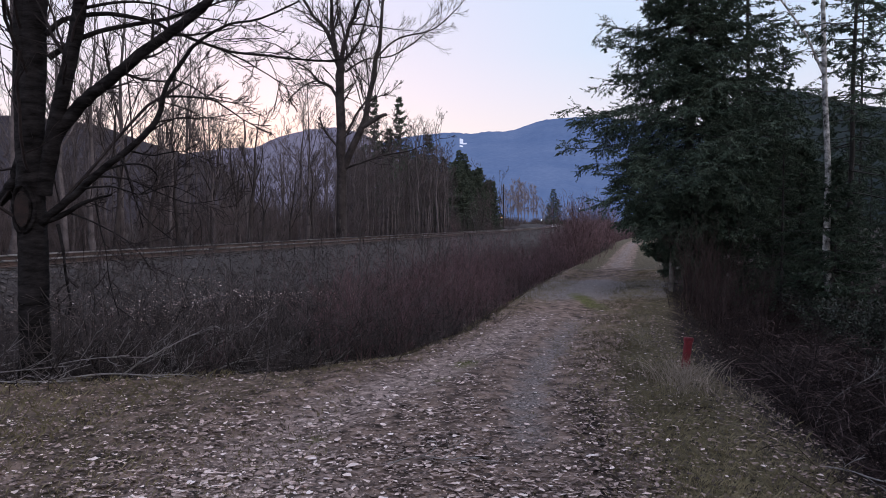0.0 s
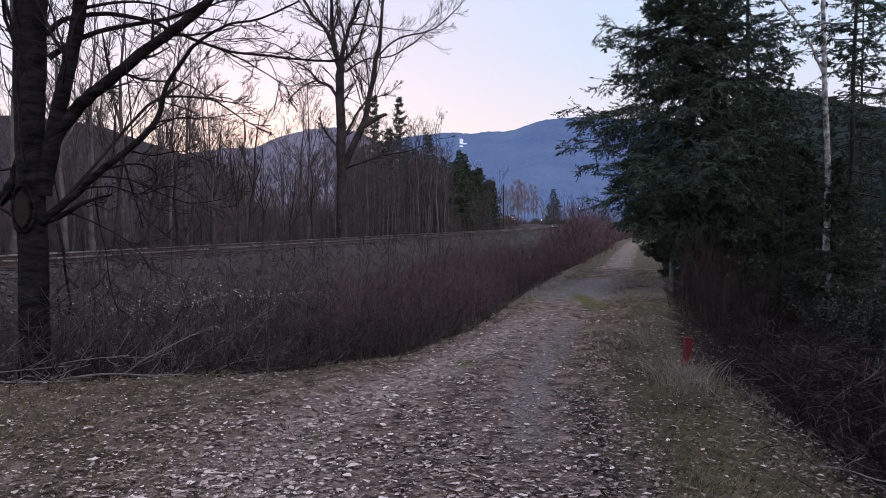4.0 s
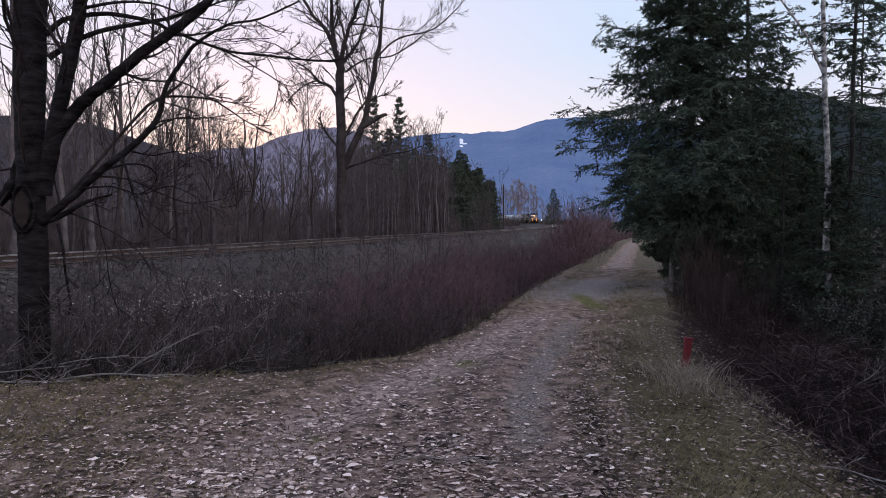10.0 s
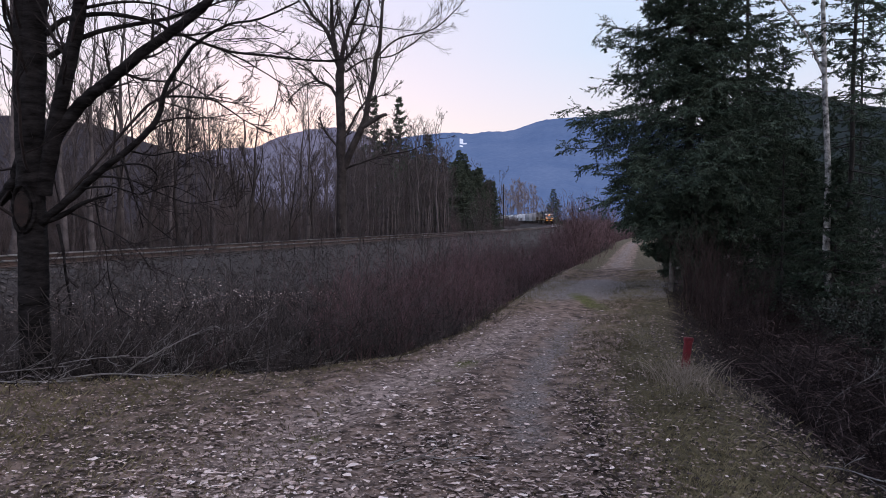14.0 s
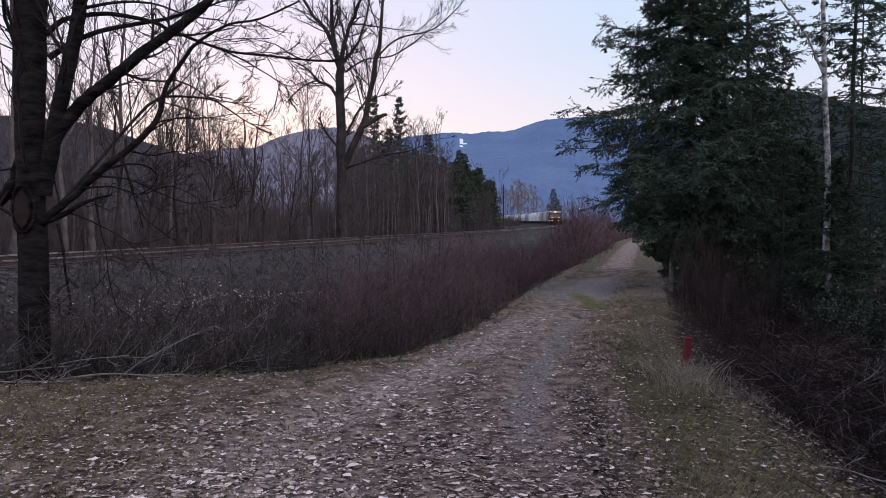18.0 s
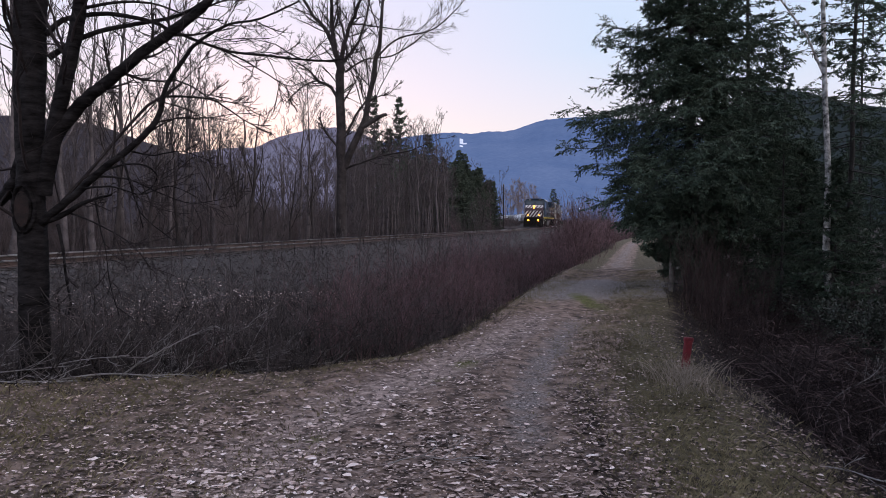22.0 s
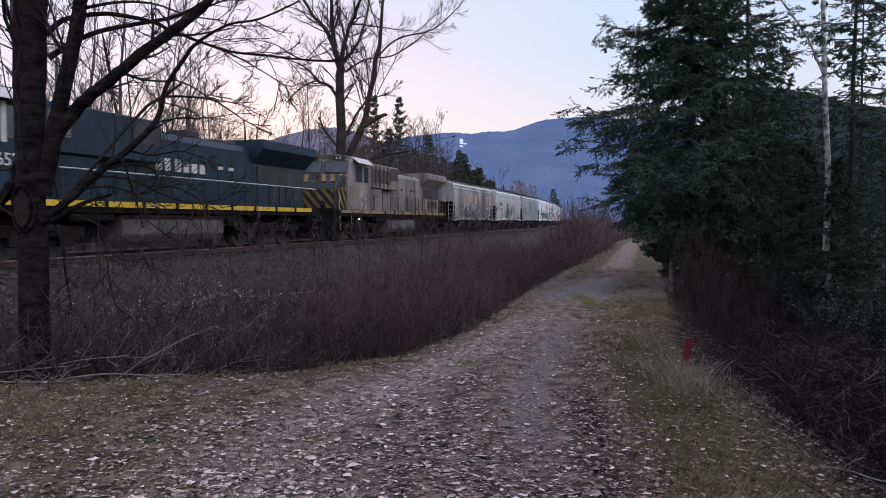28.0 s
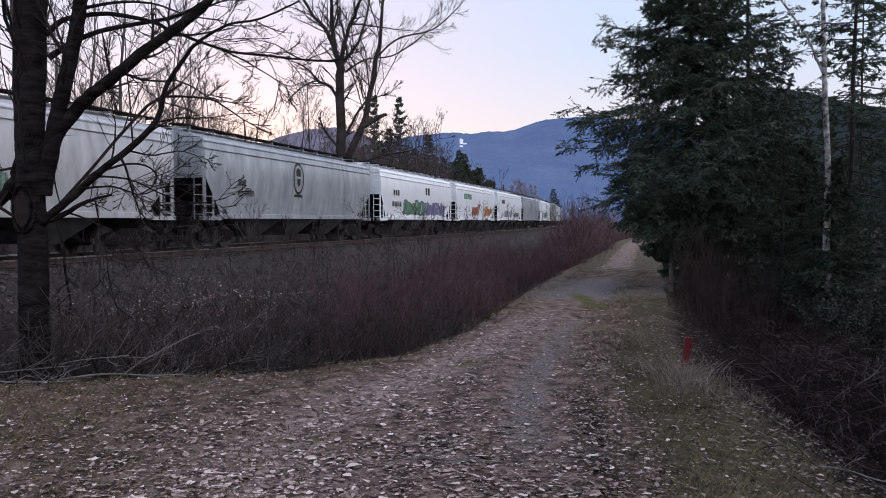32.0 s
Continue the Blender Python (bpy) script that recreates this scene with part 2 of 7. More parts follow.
def lay_line():
    """The track's centre every metre: s = 0 lies at (-6.33, 39.2), s grows away from the lane's near end."""
    s = np.arange(-300, 1201, 1.0)
    th = np.radians(np.interp(s, [h[0] for h in HEADINGS], [h[1] for h in HEADINGS]))
    x, y = np.cumsum(np.sin(th)), np.cumsum(np.cos(th))
    k = 300
    return s, x - x[k] - 6.33, y - y[k] + 39.2, th


LINE_S, LINE_X, LINE_Y, LINE_TH = lay_line()


def on_track(s):
    return (np.interp(s, LINE_S, LINE_X), np.interp(s, LINE_S, LINE_Y), np.interp(s, LINE_S, LINE_TH))


LANE = [(-2.2, -40), (-1.2, -12), (-0.4, 0), (-0.1, 4.2), (0.35, 7), (1.1, 10), (3.2, 16.2), (6.3, 26.5), (14.0, 54), (20, 72), (27.5, 95), (38, 130), (60, 190), (120, 330)]
LANE_HALF = [(-40, 2.0), (3, 2.38), (5, 2.28), (7, 2.13), (10, 1.75), (16, 1.5), (27, 1.35), (54, 1.3), (400, 1.3)]
LANE_PTS = resample(LANE, 240)[:, :2] if len(LANE[0]) == 3 else resample([(*p, 0) for p in LANE], 240)[:, :2]


def off_track(x, y):
    """Distance from the track's centre, positive on the lane's side."""
    k = np.interp(y, LINE_Y, np.arange(len(LINE_Y)))
    th = np.interp(k, np.arange(len(LINE_Y)), LINE_TH)
    return (x - np.interp(y, LINE_Y, LINE_X)) * np.cos(th)


def off_lane(x, y):
    """Distance from the lane's centre, positive to its right, and half the lane's width there."""
    cx = np.interp(y, LANE_PTS[:, 1], LANE_PTS[:, 0])
    slope = np.interp(y, LANE_PTS[:, 1], np.gradient(LANE_PTS[:, 0], LANE_PTS[:, 1]))
    return (x - cx) / np.sqrt(1 + slope ** 2), np.interp(y, [p[0] for p in LANE_HALF], [p[1] for p in LANE_HALF])


# the two wheel ruts; the left one swings wide where cars turn in
LEFT_RUT = [(-1.0, 2.0), (-1.2, 4.2), (-1.25, 5.35), (-0.85, 6.33), (-0.18, 7.75), (0.46, 9.1), (1.57, 12.3), (2.55, 16.2), (5.6, 26.5), (13.3, 54), (119, 330)]
RIGHT_RUT = [(0.1, 2.0), (0.35, 4.2), (0.6, 5.35), (0.76, 6.74), (1.13, 8.37), (1.74, 10.5), (2.48, 13.1), (3.75, 16.2), (7.0, 26.5), (14.7, 54), (121, 330)]


def off_rut(x, y, rut):
    """Distance from a rut's middle, positive to its right."""
    py, pv = [p[1] for p in rut], [p[0] for p in rut]
    slope = (np.interp(y + 0.3, py, pv) - np.interp(y - 0.3, py, pv)) / 0.6
    return (x - np.interp(y, py, pv)) / np.sqrt(1 + slope ** 2)


# the lane's left edge, where the ditch and its brush begin
EDGE = [(-60, -4), (-9, 6.2), (-4.2, 7.0), (-1.5, 7.75), (-0.45, 8.55), (0.52, 10.8), (2.7, 19.0), (9.8, 43), (12.75, 54.4), (26.2, 95.5), (36.7, 130.5), (58.7, 190.5), (118, 331)]


def beyond_edge(x, y):
    """Distance past the lane's left edge, positive in the ditch."""
    x, y = np.asarray(x, float), np.asarray(y, float)
    best, sign = np.full(x.shape, 1e9), np.ones(x.shape)
    for (ax, ay), (bx, by) in zip(EDGE[:-1], EDGE[1:]):
        ux, uy = bx - ax, by - ay
        t = np.clip(((x - ax) * ux + (y - ay) * uy) / (ux * ux + uy * uy), 0, 1)
        dist = np.hypot(x - ax - t * ux, y - ay - t * uy)
        near = dist < best
        best = np.where(near, dist, best)
        sign = np.where(near, np.sign(ux * (y - ay) - uy * (x - ax)), sign)
    return best * sign


def smooth01(v):
    v = np.clip(v, 0, 1)
    return v * v * (3 - 2 * v)


def ripple(x, y):
    return (np.sin(x * 1.3 + 0.7 * np.sin(y * 0.9)) * np.sin(y * 1.1 + 1.3 * np.sin(x * 0.6)) * 0.5 + np.sin(x * 3.1 + y * 1.7) * np.sin(y * 2.7 - x) * 0.25)


def ground_z(x, y):
    x, y = np.asarray(x, float), np.asarray(y, float)
    d, half = off_lane(x, y)
    t = off_track(x, y)
    low = -0.62 + 0.10 * ripple(x * 0.5, y * 0.5)
    # the lane: two worn wheel tracks and a low crown between
    wheel = np.exp(-(off_rut(x, y, LEFT_RUT) / 0.34) ** 2) + np.exp(-(off_rut(x, y, RIGHT_RUT) / 0.28) ** 2)
    lane = 0.015 - 0.05 * wheel + 0.02 * ripple(x * 1.5, y * 1.5)
    out = np.abs(d) - half
    w = np.where(d < 0, smooth01(1 - (beyond_edge(x, y) + 0.1) / 1.5), smooth01(1 - (out - 0.05) / 1.5))
    z = low * (1 - w) + lane * w
    bed = smooth01(1 - (np.abs(t) - 2.1) / 2.6)
    z = z * (1 - bed) + (RAIL_TOP - 0.25) * bed
    far = smooth01((np.hypot(x, y) - 300) / 500)
    return z * (1 - far) - 0.7 * far


# ---- ground sheet ----
def graded(spans):
    out = []
    for a, b, step in spans:
        out.extend(np.arange(a, b, step))
    out.append(spans[-1][1])
    return np.array(out)


def ground_material():
    m = bpy.data.materials.new("earth_gravel_and_litter")
    m.use_nodes = True
    nt = m.node_tree
    bs = nt.nodes["Principled BSDF"]
    tc = nt.nodes.new("ShaderNodeTexCoord")

    def noise_tex(scale, detail=5.0):
        n = node(nt, "ShaderNodeTexNoise", Scale=scale, Detail=detail, Roughness=0.65)
        nt.links.new(tc.outputs["Object"], n.inputs["Vector"])
        return n.outputs["Fac"]

    def tone(fac, a, b, lo=0.35, hi=0.65):
        r = nt.nodes.new("ShaderNodeValToRGB")
        r.color_ramp.elements[0].position, r.color_ramp.elements[1].position = lo, hi
        r.color_ramp.elements[0].color, r.color_ramp.elements[1].color = (*a, 1), (*b, 1)
        nt.links.new(fac, r.inputs[0])
        return r.outputs[0]

    def blend(fac, a, b):
        x = nt.nodes.new("ShaderNodeMix")
        x.data_type = "RGBA"
        nt.links.new(fac, x.inputs["Factor"])
        nt.links.new(a, x.inputs["A"])
        nt.links.new(b, x.inputs["B"])
        return x.outputs["Result"]

    def mask(name):
        at = nt.nodes.new("ShaderNodeAttribute")
        at.attribute_name = name
        add = nt.nodes.new("ShaderNodeMath")
        add.operation = "ADD"
        sub = nt.nodes.new("ShaderNodeMath")
        sub.operation = "MULTIPLY_ADD"
        nt.links.new(noise_tex(3.0), sub.inputs[0])
        sub.inputs[1].default_value, sub.inputs[2].default_value = 0.9, -0.45
        nt.links.new(at.outputs["Fac"], add.inputs[0])
        nt.links.new(sub.outputs[0], add.inputs[1])
        mr = nt.nodes.new("ShaderNodeMapRange")
        mr.interpolation_type = "SMOOTHSTEP"
        mr.inputs["From Min"].default_value, mr.inputs["From Max"].default_value = 0.3, 0.75
        nt.links.new(add.outputs[0], mr.inputs["Value"])
        return mr.outputs[0]
    soil = tone(noise_tex(5.0), (0.050, 0.036, 0.029), (0.35, 0.252, 0.205))
    turf = tone(noise_tex(14.0), (0.034, 0.028, 0.019), (0.165, 0.135, 0.086))
    gravel = tone(noise_tex(38.0, 3.0), (0.062, 0.052, 0.048), (0.37, 0.315, 0.295))
    stone = tone(noise_tex(16.0, 4.0), (0.020, 0.017, 0.016), (0.082, 0.071, 0.069))
    moss = tone(noise_tex(20.0), (0.06, 0.062, 0.022), (0.17, 0.165, 0.06))
    worn = tone(noise_tex(11.0), (0.095, 0.070, 0.060), (0.47, 0.36, 0.315))
    col = blend(mask("worn"), soil, worn)
    col = blend(mask("turf"), col, turf)
    col = blend(mask("gravel"), col, gravel)
    col = blend(mask("moss"), col, moss)
    # near-black: rotted litter, with the shade under firs and brush painted in
    duff_shade = tone(noise_tex(9.0), (0.007, 0.005, 0.0042), (0.040, 0.028, 0.024))
    col = blend(mask("duff_shade"), col, duff_shade)
    col = blend(mask("stone"), col, stone)
    nt.links.new(col, bs.inputs["Base Color"])
    bs.inputs["Roughness"].default_value = 0.9
    bs.inputs["Specular IOR Level"].default_value = 0.12
    bp = nt.nodes.new("ShaderNodeBump")
    bp.inputs["Strength"].default_value, bp.inputs["Distance"].default_value = 0.8, 0.03
    nt.links.new(noise_tex(30.0, 6.0), bp.inputs["Height"])
    nt.links.new(bp.outputs[0], bs.inputs["Normal"])
    return m


def build_ground():
    xs = graded([(-4000, -400, 300), (-400, -80, 20), (-80, -24, 2.5), (-24, -6, 0.4), (-6, 5, 0.12), (5, 16, 0.4), (16, 60, 2), (60, 400, 20), (400, 4000, 300)])
    ys = graded([(-400, -60, 30), (-60, 2, 3), (2, 14, 0.12), (14, 30, 0.35), (30, 70, 1.0), (70, 180, 3), (180, 600, 15), (600, 4800, 300)])
    X, Y = np.meshgrid(xs, ys)
    Z = ground_z(X, Y)
    rng = np.random.default_rng(3)
    near = (np.hypot(X, Y) < 30)
    Z = Z + near * rng.normal(size=Z.shape) * 0.008
    nx, ny = len(xs), len(ys)
    i = np.arange(ny - 1)[:, None] * nx + np.arange(nx - 1)[None]
    F = np.stack([i, i + 1, i + nx + 1, i + nx], -1).reshape(-1, 4)
    me = mesh_of("ground", np.stack([X, Y, Z], -1).reshape(-1, 3), F, True)
    d, half = off_lane(X, Y)
    t = off_track(X, Y)
    w = np.abs(d)
    dl, dr, edge = off_rut(X, Y, LEFT_RUT), off_rut(X, Y, RIGHT_RUT), beyond_edge(X, Y)
    left, right = np.exp(-(dl / 0.5) ** 2), np.exp(-(dr / 0.33) ** 2)
    near, far = smooth01((15 - Y) / 4), smooth01((Y - 22) / 4)
    puddle = smooth01((Y - 14) / 2) * smooth01((21 - Y) / 2) * (w < 1.7)
    gravel = near * 0.62 * right * smooth01((Y - 3.5) / 2) + 0.85 * puddle + far * 0.6 * np.exp(-(d / 0.42) ** 2)
    worn = near * left * 0.85 + 0.3 * near * smooth01((5.6 - Y) / 1.4) * smooth01((dr + 0.2) / -0.5) * smooth01((X + 2.4) / 0.8)
    verge = smooth01((dr - 0.62) / 0.35) * smooth01((half + 0.9 - d) / 0.9)
    turf = 0.8 * verge + 0.5 * smooth01((-dl - 0.45) / 0.5) * (Y < 17) + 1.0 * far * smooth01((w - 0.35) / 0.3) * (w < 2.4)
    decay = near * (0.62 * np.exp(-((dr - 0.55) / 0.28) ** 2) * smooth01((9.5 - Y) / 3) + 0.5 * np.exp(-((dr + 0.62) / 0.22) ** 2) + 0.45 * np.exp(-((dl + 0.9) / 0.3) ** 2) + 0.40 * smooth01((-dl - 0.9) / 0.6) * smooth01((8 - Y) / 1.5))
    # dark leaf bands on the lane, plus painted shade beyond both its edges
    duff_shade = decay + 0.5 * smooth01((Y - 19) / 2) * smooth01((27 - Y) / 3) * smooth01((1.35 - w) / 0.3) + smooth01((d - half + 0.25) / 0.9) + smooth01((edge - 0.02) / 0.3)
    moss = np.exp(-((X + 0.05) / 0.22) ** 2 - ((Y - 7.4) / 0.35) ** 2) * 0.5 + np.exp(-((X - 2.9) / 0.30) ** 2 - ((Y - 14.6) / 2.2) ** 2) * 0.85 + np.exp(-((X - 0.28) / 0.25) ** 2 - ((Y - 8.3) / 0.5) ** 2) * 0.7 + np.exp(-((X + 0.95) / 0.16) ** 2 - ((Y - 5.4) / 0.2) ** 2) * 0.6
    stone = smooth01((6.5 - np.abs(t)) / 2.5)
    for name, val in (("worn", worn), ("gravel", gravel), ("turf", turf), ("moss", moss), ("duff_shade", duff_shade), ("stone", stone)):
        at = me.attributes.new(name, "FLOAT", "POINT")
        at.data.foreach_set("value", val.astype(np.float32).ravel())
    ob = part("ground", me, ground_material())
    return tagged(ob, "leaf-strewn earth with a rutted gravel lane and a shallow ditch", "ground", kind="structure")


build_ground()


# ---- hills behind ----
# glow_col is the haze of distance, put into the hill as emission
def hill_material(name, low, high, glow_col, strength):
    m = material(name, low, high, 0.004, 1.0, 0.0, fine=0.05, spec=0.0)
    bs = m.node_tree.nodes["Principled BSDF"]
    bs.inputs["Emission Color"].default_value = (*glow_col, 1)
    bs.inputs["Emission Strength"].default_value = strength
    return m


def build_hill(name, label, near, far, profile, mat, seed, snow=None):
    """A wooded ridge: profile gives sideways tangent and rise tangent along its crest."""
    rng = np.random.default_rng(seed)
    a = np.linspace(profile[0][0], profile[-1][0], 260)
    rise = np.interp(a, [p[0] for p in profile], [p[1] for p in profile])
    kern = np.hanning(9)
    rise = np.convolve(np.pad(rise, 4, mode="edge"), kern / kern.sum(), "valid")
    n = 40
    u = np.linspace(0, 1, n)[:, None]
    gully = sum(np.sin(a * f + rng.uniform(0, 6) + 2.5 * u * rng.uniform(0.5, 1.5)) / f for f in (9, 17, 31, 60, 110)) * 2.2
    D = near + (far - near) * (u + 0.10 * gully * np.sin(np.pi * u))
    top = rise * far + rng.normal(size=(1, len(a))) * far * 0.0004
    Z = -2 + (top + 2) * (u ** 0.9) * (1 + 0.05 * gully * np.sin(np.pi * u))
    X, Y = a[None] * D, D
    back = np.stack([X[-1] * 1.15, Y[-1] * 1.15, np.full(len(a), -2.0)], -1)
    V = np.concatenate([np.stack([X, Y, Z], -1).reshape(-1, 3), back])
    k = len(a)
    i = np.arange(n)[:, None] * k + np.arange(k - 1)[None]
    F = np.stack([i, i + 1, i + k + 1, i + k], -1).reshape(-1, 4)
    me = mesh_of(name, V, F, True)
    me.materials.append(mat)
    if snow:
        me.materials.append(SNOW)
        c = V[F].mean(1)
        off = np.hypot((c[:, 0] / c[:, 1] - snow[0]) / 0.0036, ((c[:, 2] / c[:, 1]) - snow[1]) / 0.0055) + rng.uniform(-0.6, 0.6, len(c))
        me.polygons.foreach_set("material_index", (off < 0.9).astype(np.int32))
    ob = part(name, me, None)
    return tagged(ob, label, "mountain", kind="structure")


def px(x, y):
    """Sideways and rise tangents of a far crest."""
    return ((x - 784) / 1300, (391.5 - y) / 1300)


def profile(*pts):
    return [px(x, y) for x, y in pts]


# blue and purple haze over snow and far ridges is painted as glow
SNOW = hill_material("old_snow_haze_glow", (0.5, 0.52, 0.6), (0.7, 0.72, 0.78), (0.3, 0.35, 0.5), 0.3)
build_hill("backdrop_far_mountain", "far forested mountain under the dusk sky, with painted blue haze", 2200, 3900,
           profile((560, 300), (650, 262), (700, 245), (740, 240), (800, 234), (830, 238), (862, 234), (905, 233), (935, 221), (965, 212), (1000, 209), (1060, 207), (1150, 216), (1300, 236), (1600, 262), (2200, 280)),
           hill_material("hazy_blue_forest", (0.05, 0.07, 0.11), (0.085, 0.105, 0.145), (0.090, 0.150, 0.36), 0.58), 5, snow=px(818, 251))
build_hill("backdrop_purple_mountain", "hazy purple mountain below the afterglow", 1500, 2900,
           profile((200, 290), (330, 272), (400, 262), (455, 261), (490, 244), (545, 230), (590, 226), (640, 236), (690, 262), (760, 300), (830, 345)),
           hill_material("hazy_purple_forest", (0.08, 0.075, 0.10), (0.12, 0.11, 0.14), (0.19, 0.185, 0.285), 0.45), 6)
# the two dark hills get a faint painted glow that lifts their tone
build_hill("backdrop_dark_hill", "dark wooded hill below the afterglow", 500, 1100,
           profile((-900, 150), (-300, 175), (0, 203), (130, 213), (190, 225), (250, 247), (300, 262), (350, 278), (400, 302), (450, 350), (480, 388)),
           hill_material("dark_wood_faint_glow", (0.03, 0.026, 0.03), (0.055, 0.048, 0.055), (0.1, 0.1, 0.14), 0.05), 7)
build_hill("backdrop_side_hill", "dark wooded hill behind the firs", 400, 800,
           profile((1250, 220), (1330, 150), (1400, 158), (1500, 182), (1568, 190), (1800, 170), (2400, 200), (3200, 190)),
           hill_material("fir_wood_faint_glow", (0.012, 0.018, 0.02), (0.028, 0.035, 0.036), (0.1, 0.13, 0.2), 0.015), 8)


# ---- railway ----
def rail_line(side, s0, s1, step):
    s = np.arange(s0, s1 + step, step)
    x, y, th = on_track(s)
    lift = CANT * smooth01((60 - s) / 60) * (side < 0)
    return np.stack([x + np.cos(th) * side, y - np.sin(th) * side, RAIL_TOP + lift], -1), th


CANT = 0.07


def build_railway():
    track = tagged(new("railway_track"), "single railway track of worn steel rails on dark timber sleepers", "railway track")
    prof = np.array([(-0.036, 0), (0.036, 0), (0.036, -0.035), (0.012, -0.045), (0.012, -0.14), (0.07, -0.165), (0.07, -0.18), (-0.07, -0.18), (-0.07, -0.165), (-0.012, -0.14), (-0.012, -0.045), (-0.036, -0.035)])
    for side in (0.75, -0.75):
        pts, th = rail_line(side, -120, 600, 2.0)
        N, k = len(pts), len(prof)
        V = np.zeros((N, k, 3))
        V[..., 0] = pts[:, None, 0] + np.cos(th)[:, None] * prof[None, :, 0]
        V[..., 1] = pts[:, None, 1] - np.sin(th)[:, None] * prof[None, :, 0]
        V[..., 2] = pts[:, None, 2] + prof[None, :, 1]
        i = np.arange(N - 1)[:, None] * k
        j, j2 = np.arange(k)[None], (np.arange(k)[None] + 1) % k
        F = np.stack([i + j, i + k + j, i + k + j2, i + j2], -1)
        rail = part("rail", mesh_of("rail", V.reshape(-1, 3), F[:, 3:].reshape(-1, 4)), RUST, track, "rusty rail web and foot")
        part("rail_head", mesh_of("rail_head", V.reshape(-1, 3) + [0, 0, 0.001], np.concatenate([F[:, :3].reshape(-1, 4), F[:, 11:].reshape(-1, 4)])), STEEL, rail, "polished rail head")
    bm = bmesh.new()
    bmesh.ops.create_cube(bm, size=1)
    for v in bm.verts:
        v.co.x *= 2.6 + 0.01 * v.co.y
        v.co.y *= 0.23
        v.co.z *= 0.18
    tie = part("sleeper", bm, TIE, track)
    rng = np.random.default_rng(9)
    s = -25.0
    first = True
    while s < 120:
        x, y, th = on_track(s)
        o = tie if first else new("sleeper", tie.data)
        o.parent = track
        lift = CANT * 0.5 * float(smooth01((60 - s) / 60))
        o.matrix_basis = pose(x, y, RAIL_TOP - 0.27 + lift, 0, math.degrees(math.atan(lift * 2 / 1.5)), -math.degrees(th) + rng.normal() * 0.6)
        first = False
        s += 0.53
    return track


build_railway()


# ---- trees ----
def joined(name, groups, mats):
    """One mesh from (corners, quads, material index) groups."""
    vs, fs, ms, base = [], [], [], 0
    for V, F, k in groups:
        vs.append(V)
        fs.append(F + base)
        ms.append(np.full(len(F), k, np.int32))
        base += len(V)
    me = mesh_of(name, np.concatenate(vs), np.concatenate(fs), True)
    for m in mats:
        me.materials.append(m)
    me.polygons.foreach_set("material_index", np.concatenate(ms))
    return me


def leafless_tree(name, seed, height, girth, limbs=9, lean=0.0, fork=0.3, twigs=5, label="", fine=True, mats=(None, None), thick=0.016):
    """A bare broadleaf tree: a trunk and a crown of limbs and twigs."""
    rng = np.random.default_rng(seed)
    n = 9
    k = np.linspace(0, 1, n)
    P = np.zeros((1, n, 3))
    P[0, :, 2] = height * k - 0.3 * (k == 0)
    P[0, :, 0] = lean * height * k ** 1.5 + np.cumsum(rng.normal(size=n)) * height * 0.008 * (k > 0)
    P[0, :, 1] = np.cumsum(rng.normal(size=n)) * height * 0.008 * (k > 0)
    R = (girth * (1 - 0.9 * k) + girth * 0.5 * np.exp(-k * 14))[None]
    P1, R1 = sprout(rng, P, R, limbs, 0.36, 36, n=6, t0=fork, t1=0.97, up=0.6, wob=0.10, thin=0.55)
    P2, R2 = sprout(rng, P1, R1, 5, 0.45, 38, n=4, t0=0.2, up=0.4, wob=0.14, thin=0.6)
    P3, R3 = sprout(rng, P2, R2, twigs, 0.55, 36, n=3, t0=0.15, up=0.3, wob=0.16, thin=0.6)
    tree = tagged(new(name), label, "tree")
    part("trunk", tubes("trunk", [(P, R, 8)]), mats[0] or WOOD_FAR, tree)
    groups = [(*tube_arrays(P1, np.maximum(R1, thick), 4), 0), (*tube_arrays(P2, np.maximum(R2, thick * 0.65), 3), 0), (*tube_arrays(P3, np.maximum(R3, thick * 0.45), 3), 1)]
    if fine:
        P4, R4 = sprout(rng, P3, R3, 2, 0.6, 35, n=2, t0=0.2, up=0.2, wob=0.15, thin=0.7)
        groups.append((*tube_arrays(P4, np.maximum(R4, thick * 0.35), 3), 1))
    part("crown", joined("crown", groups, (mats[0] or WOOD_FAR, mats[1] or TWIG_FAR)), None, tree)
    return tree


def blades(rng, P, per, length, width, droop=0.2, spread=55):
    """Needle sprays: flat pointed blades on both sides of the lines P; corners and triangles."""
    N, m, _ = P.shape
    t = (np.arange(per)[None] + rng.uniform(0, 1, (N, per))) / per * (m - 1)
    i = np.minimum(t.astype(int), m - 2)
    rows = np.arange(N)[:, None]
    u = (t - i)[..., None]
    base = P[rows, i] * (1 - u) + P[rows, i + 1] * u
    T = unit(P[rows, i + 1] - P[rows, i])
    S = unit(np.cross(T, [0, 0, 1.0]) + rng.normal(size=T.shape) * 0.35)
    sign = np.where(np.arange(per) % 2, 1.0, -1.0)[None, :, None]
    an = np.radians(spread) * rng.uniform(0.5, 1.2, (N, per, 1))
    D = unit(T * np.cos(an) + S * sign * np.sin(an) + np.array([0, 0, -droop]) * rng.uniform(0, 1.5, (N, per, 1)))
    L = length * rng.uniform(0.6, 1.3, (N, per, 1))
    wide = unit(np.cross(D, rng.normal(size=D.shape))) * width * 0.5
    V = np.stack([base - wide * 0.6, base + D * L * 0.5 - wide, base + D * L, base + D * L * 0.5 + wide], 2).reshape(-1, 3)
    k = np.arange(N * per)[:, None] * 4
    return V, (k + np.array([[0, 1, 2, 3]]))


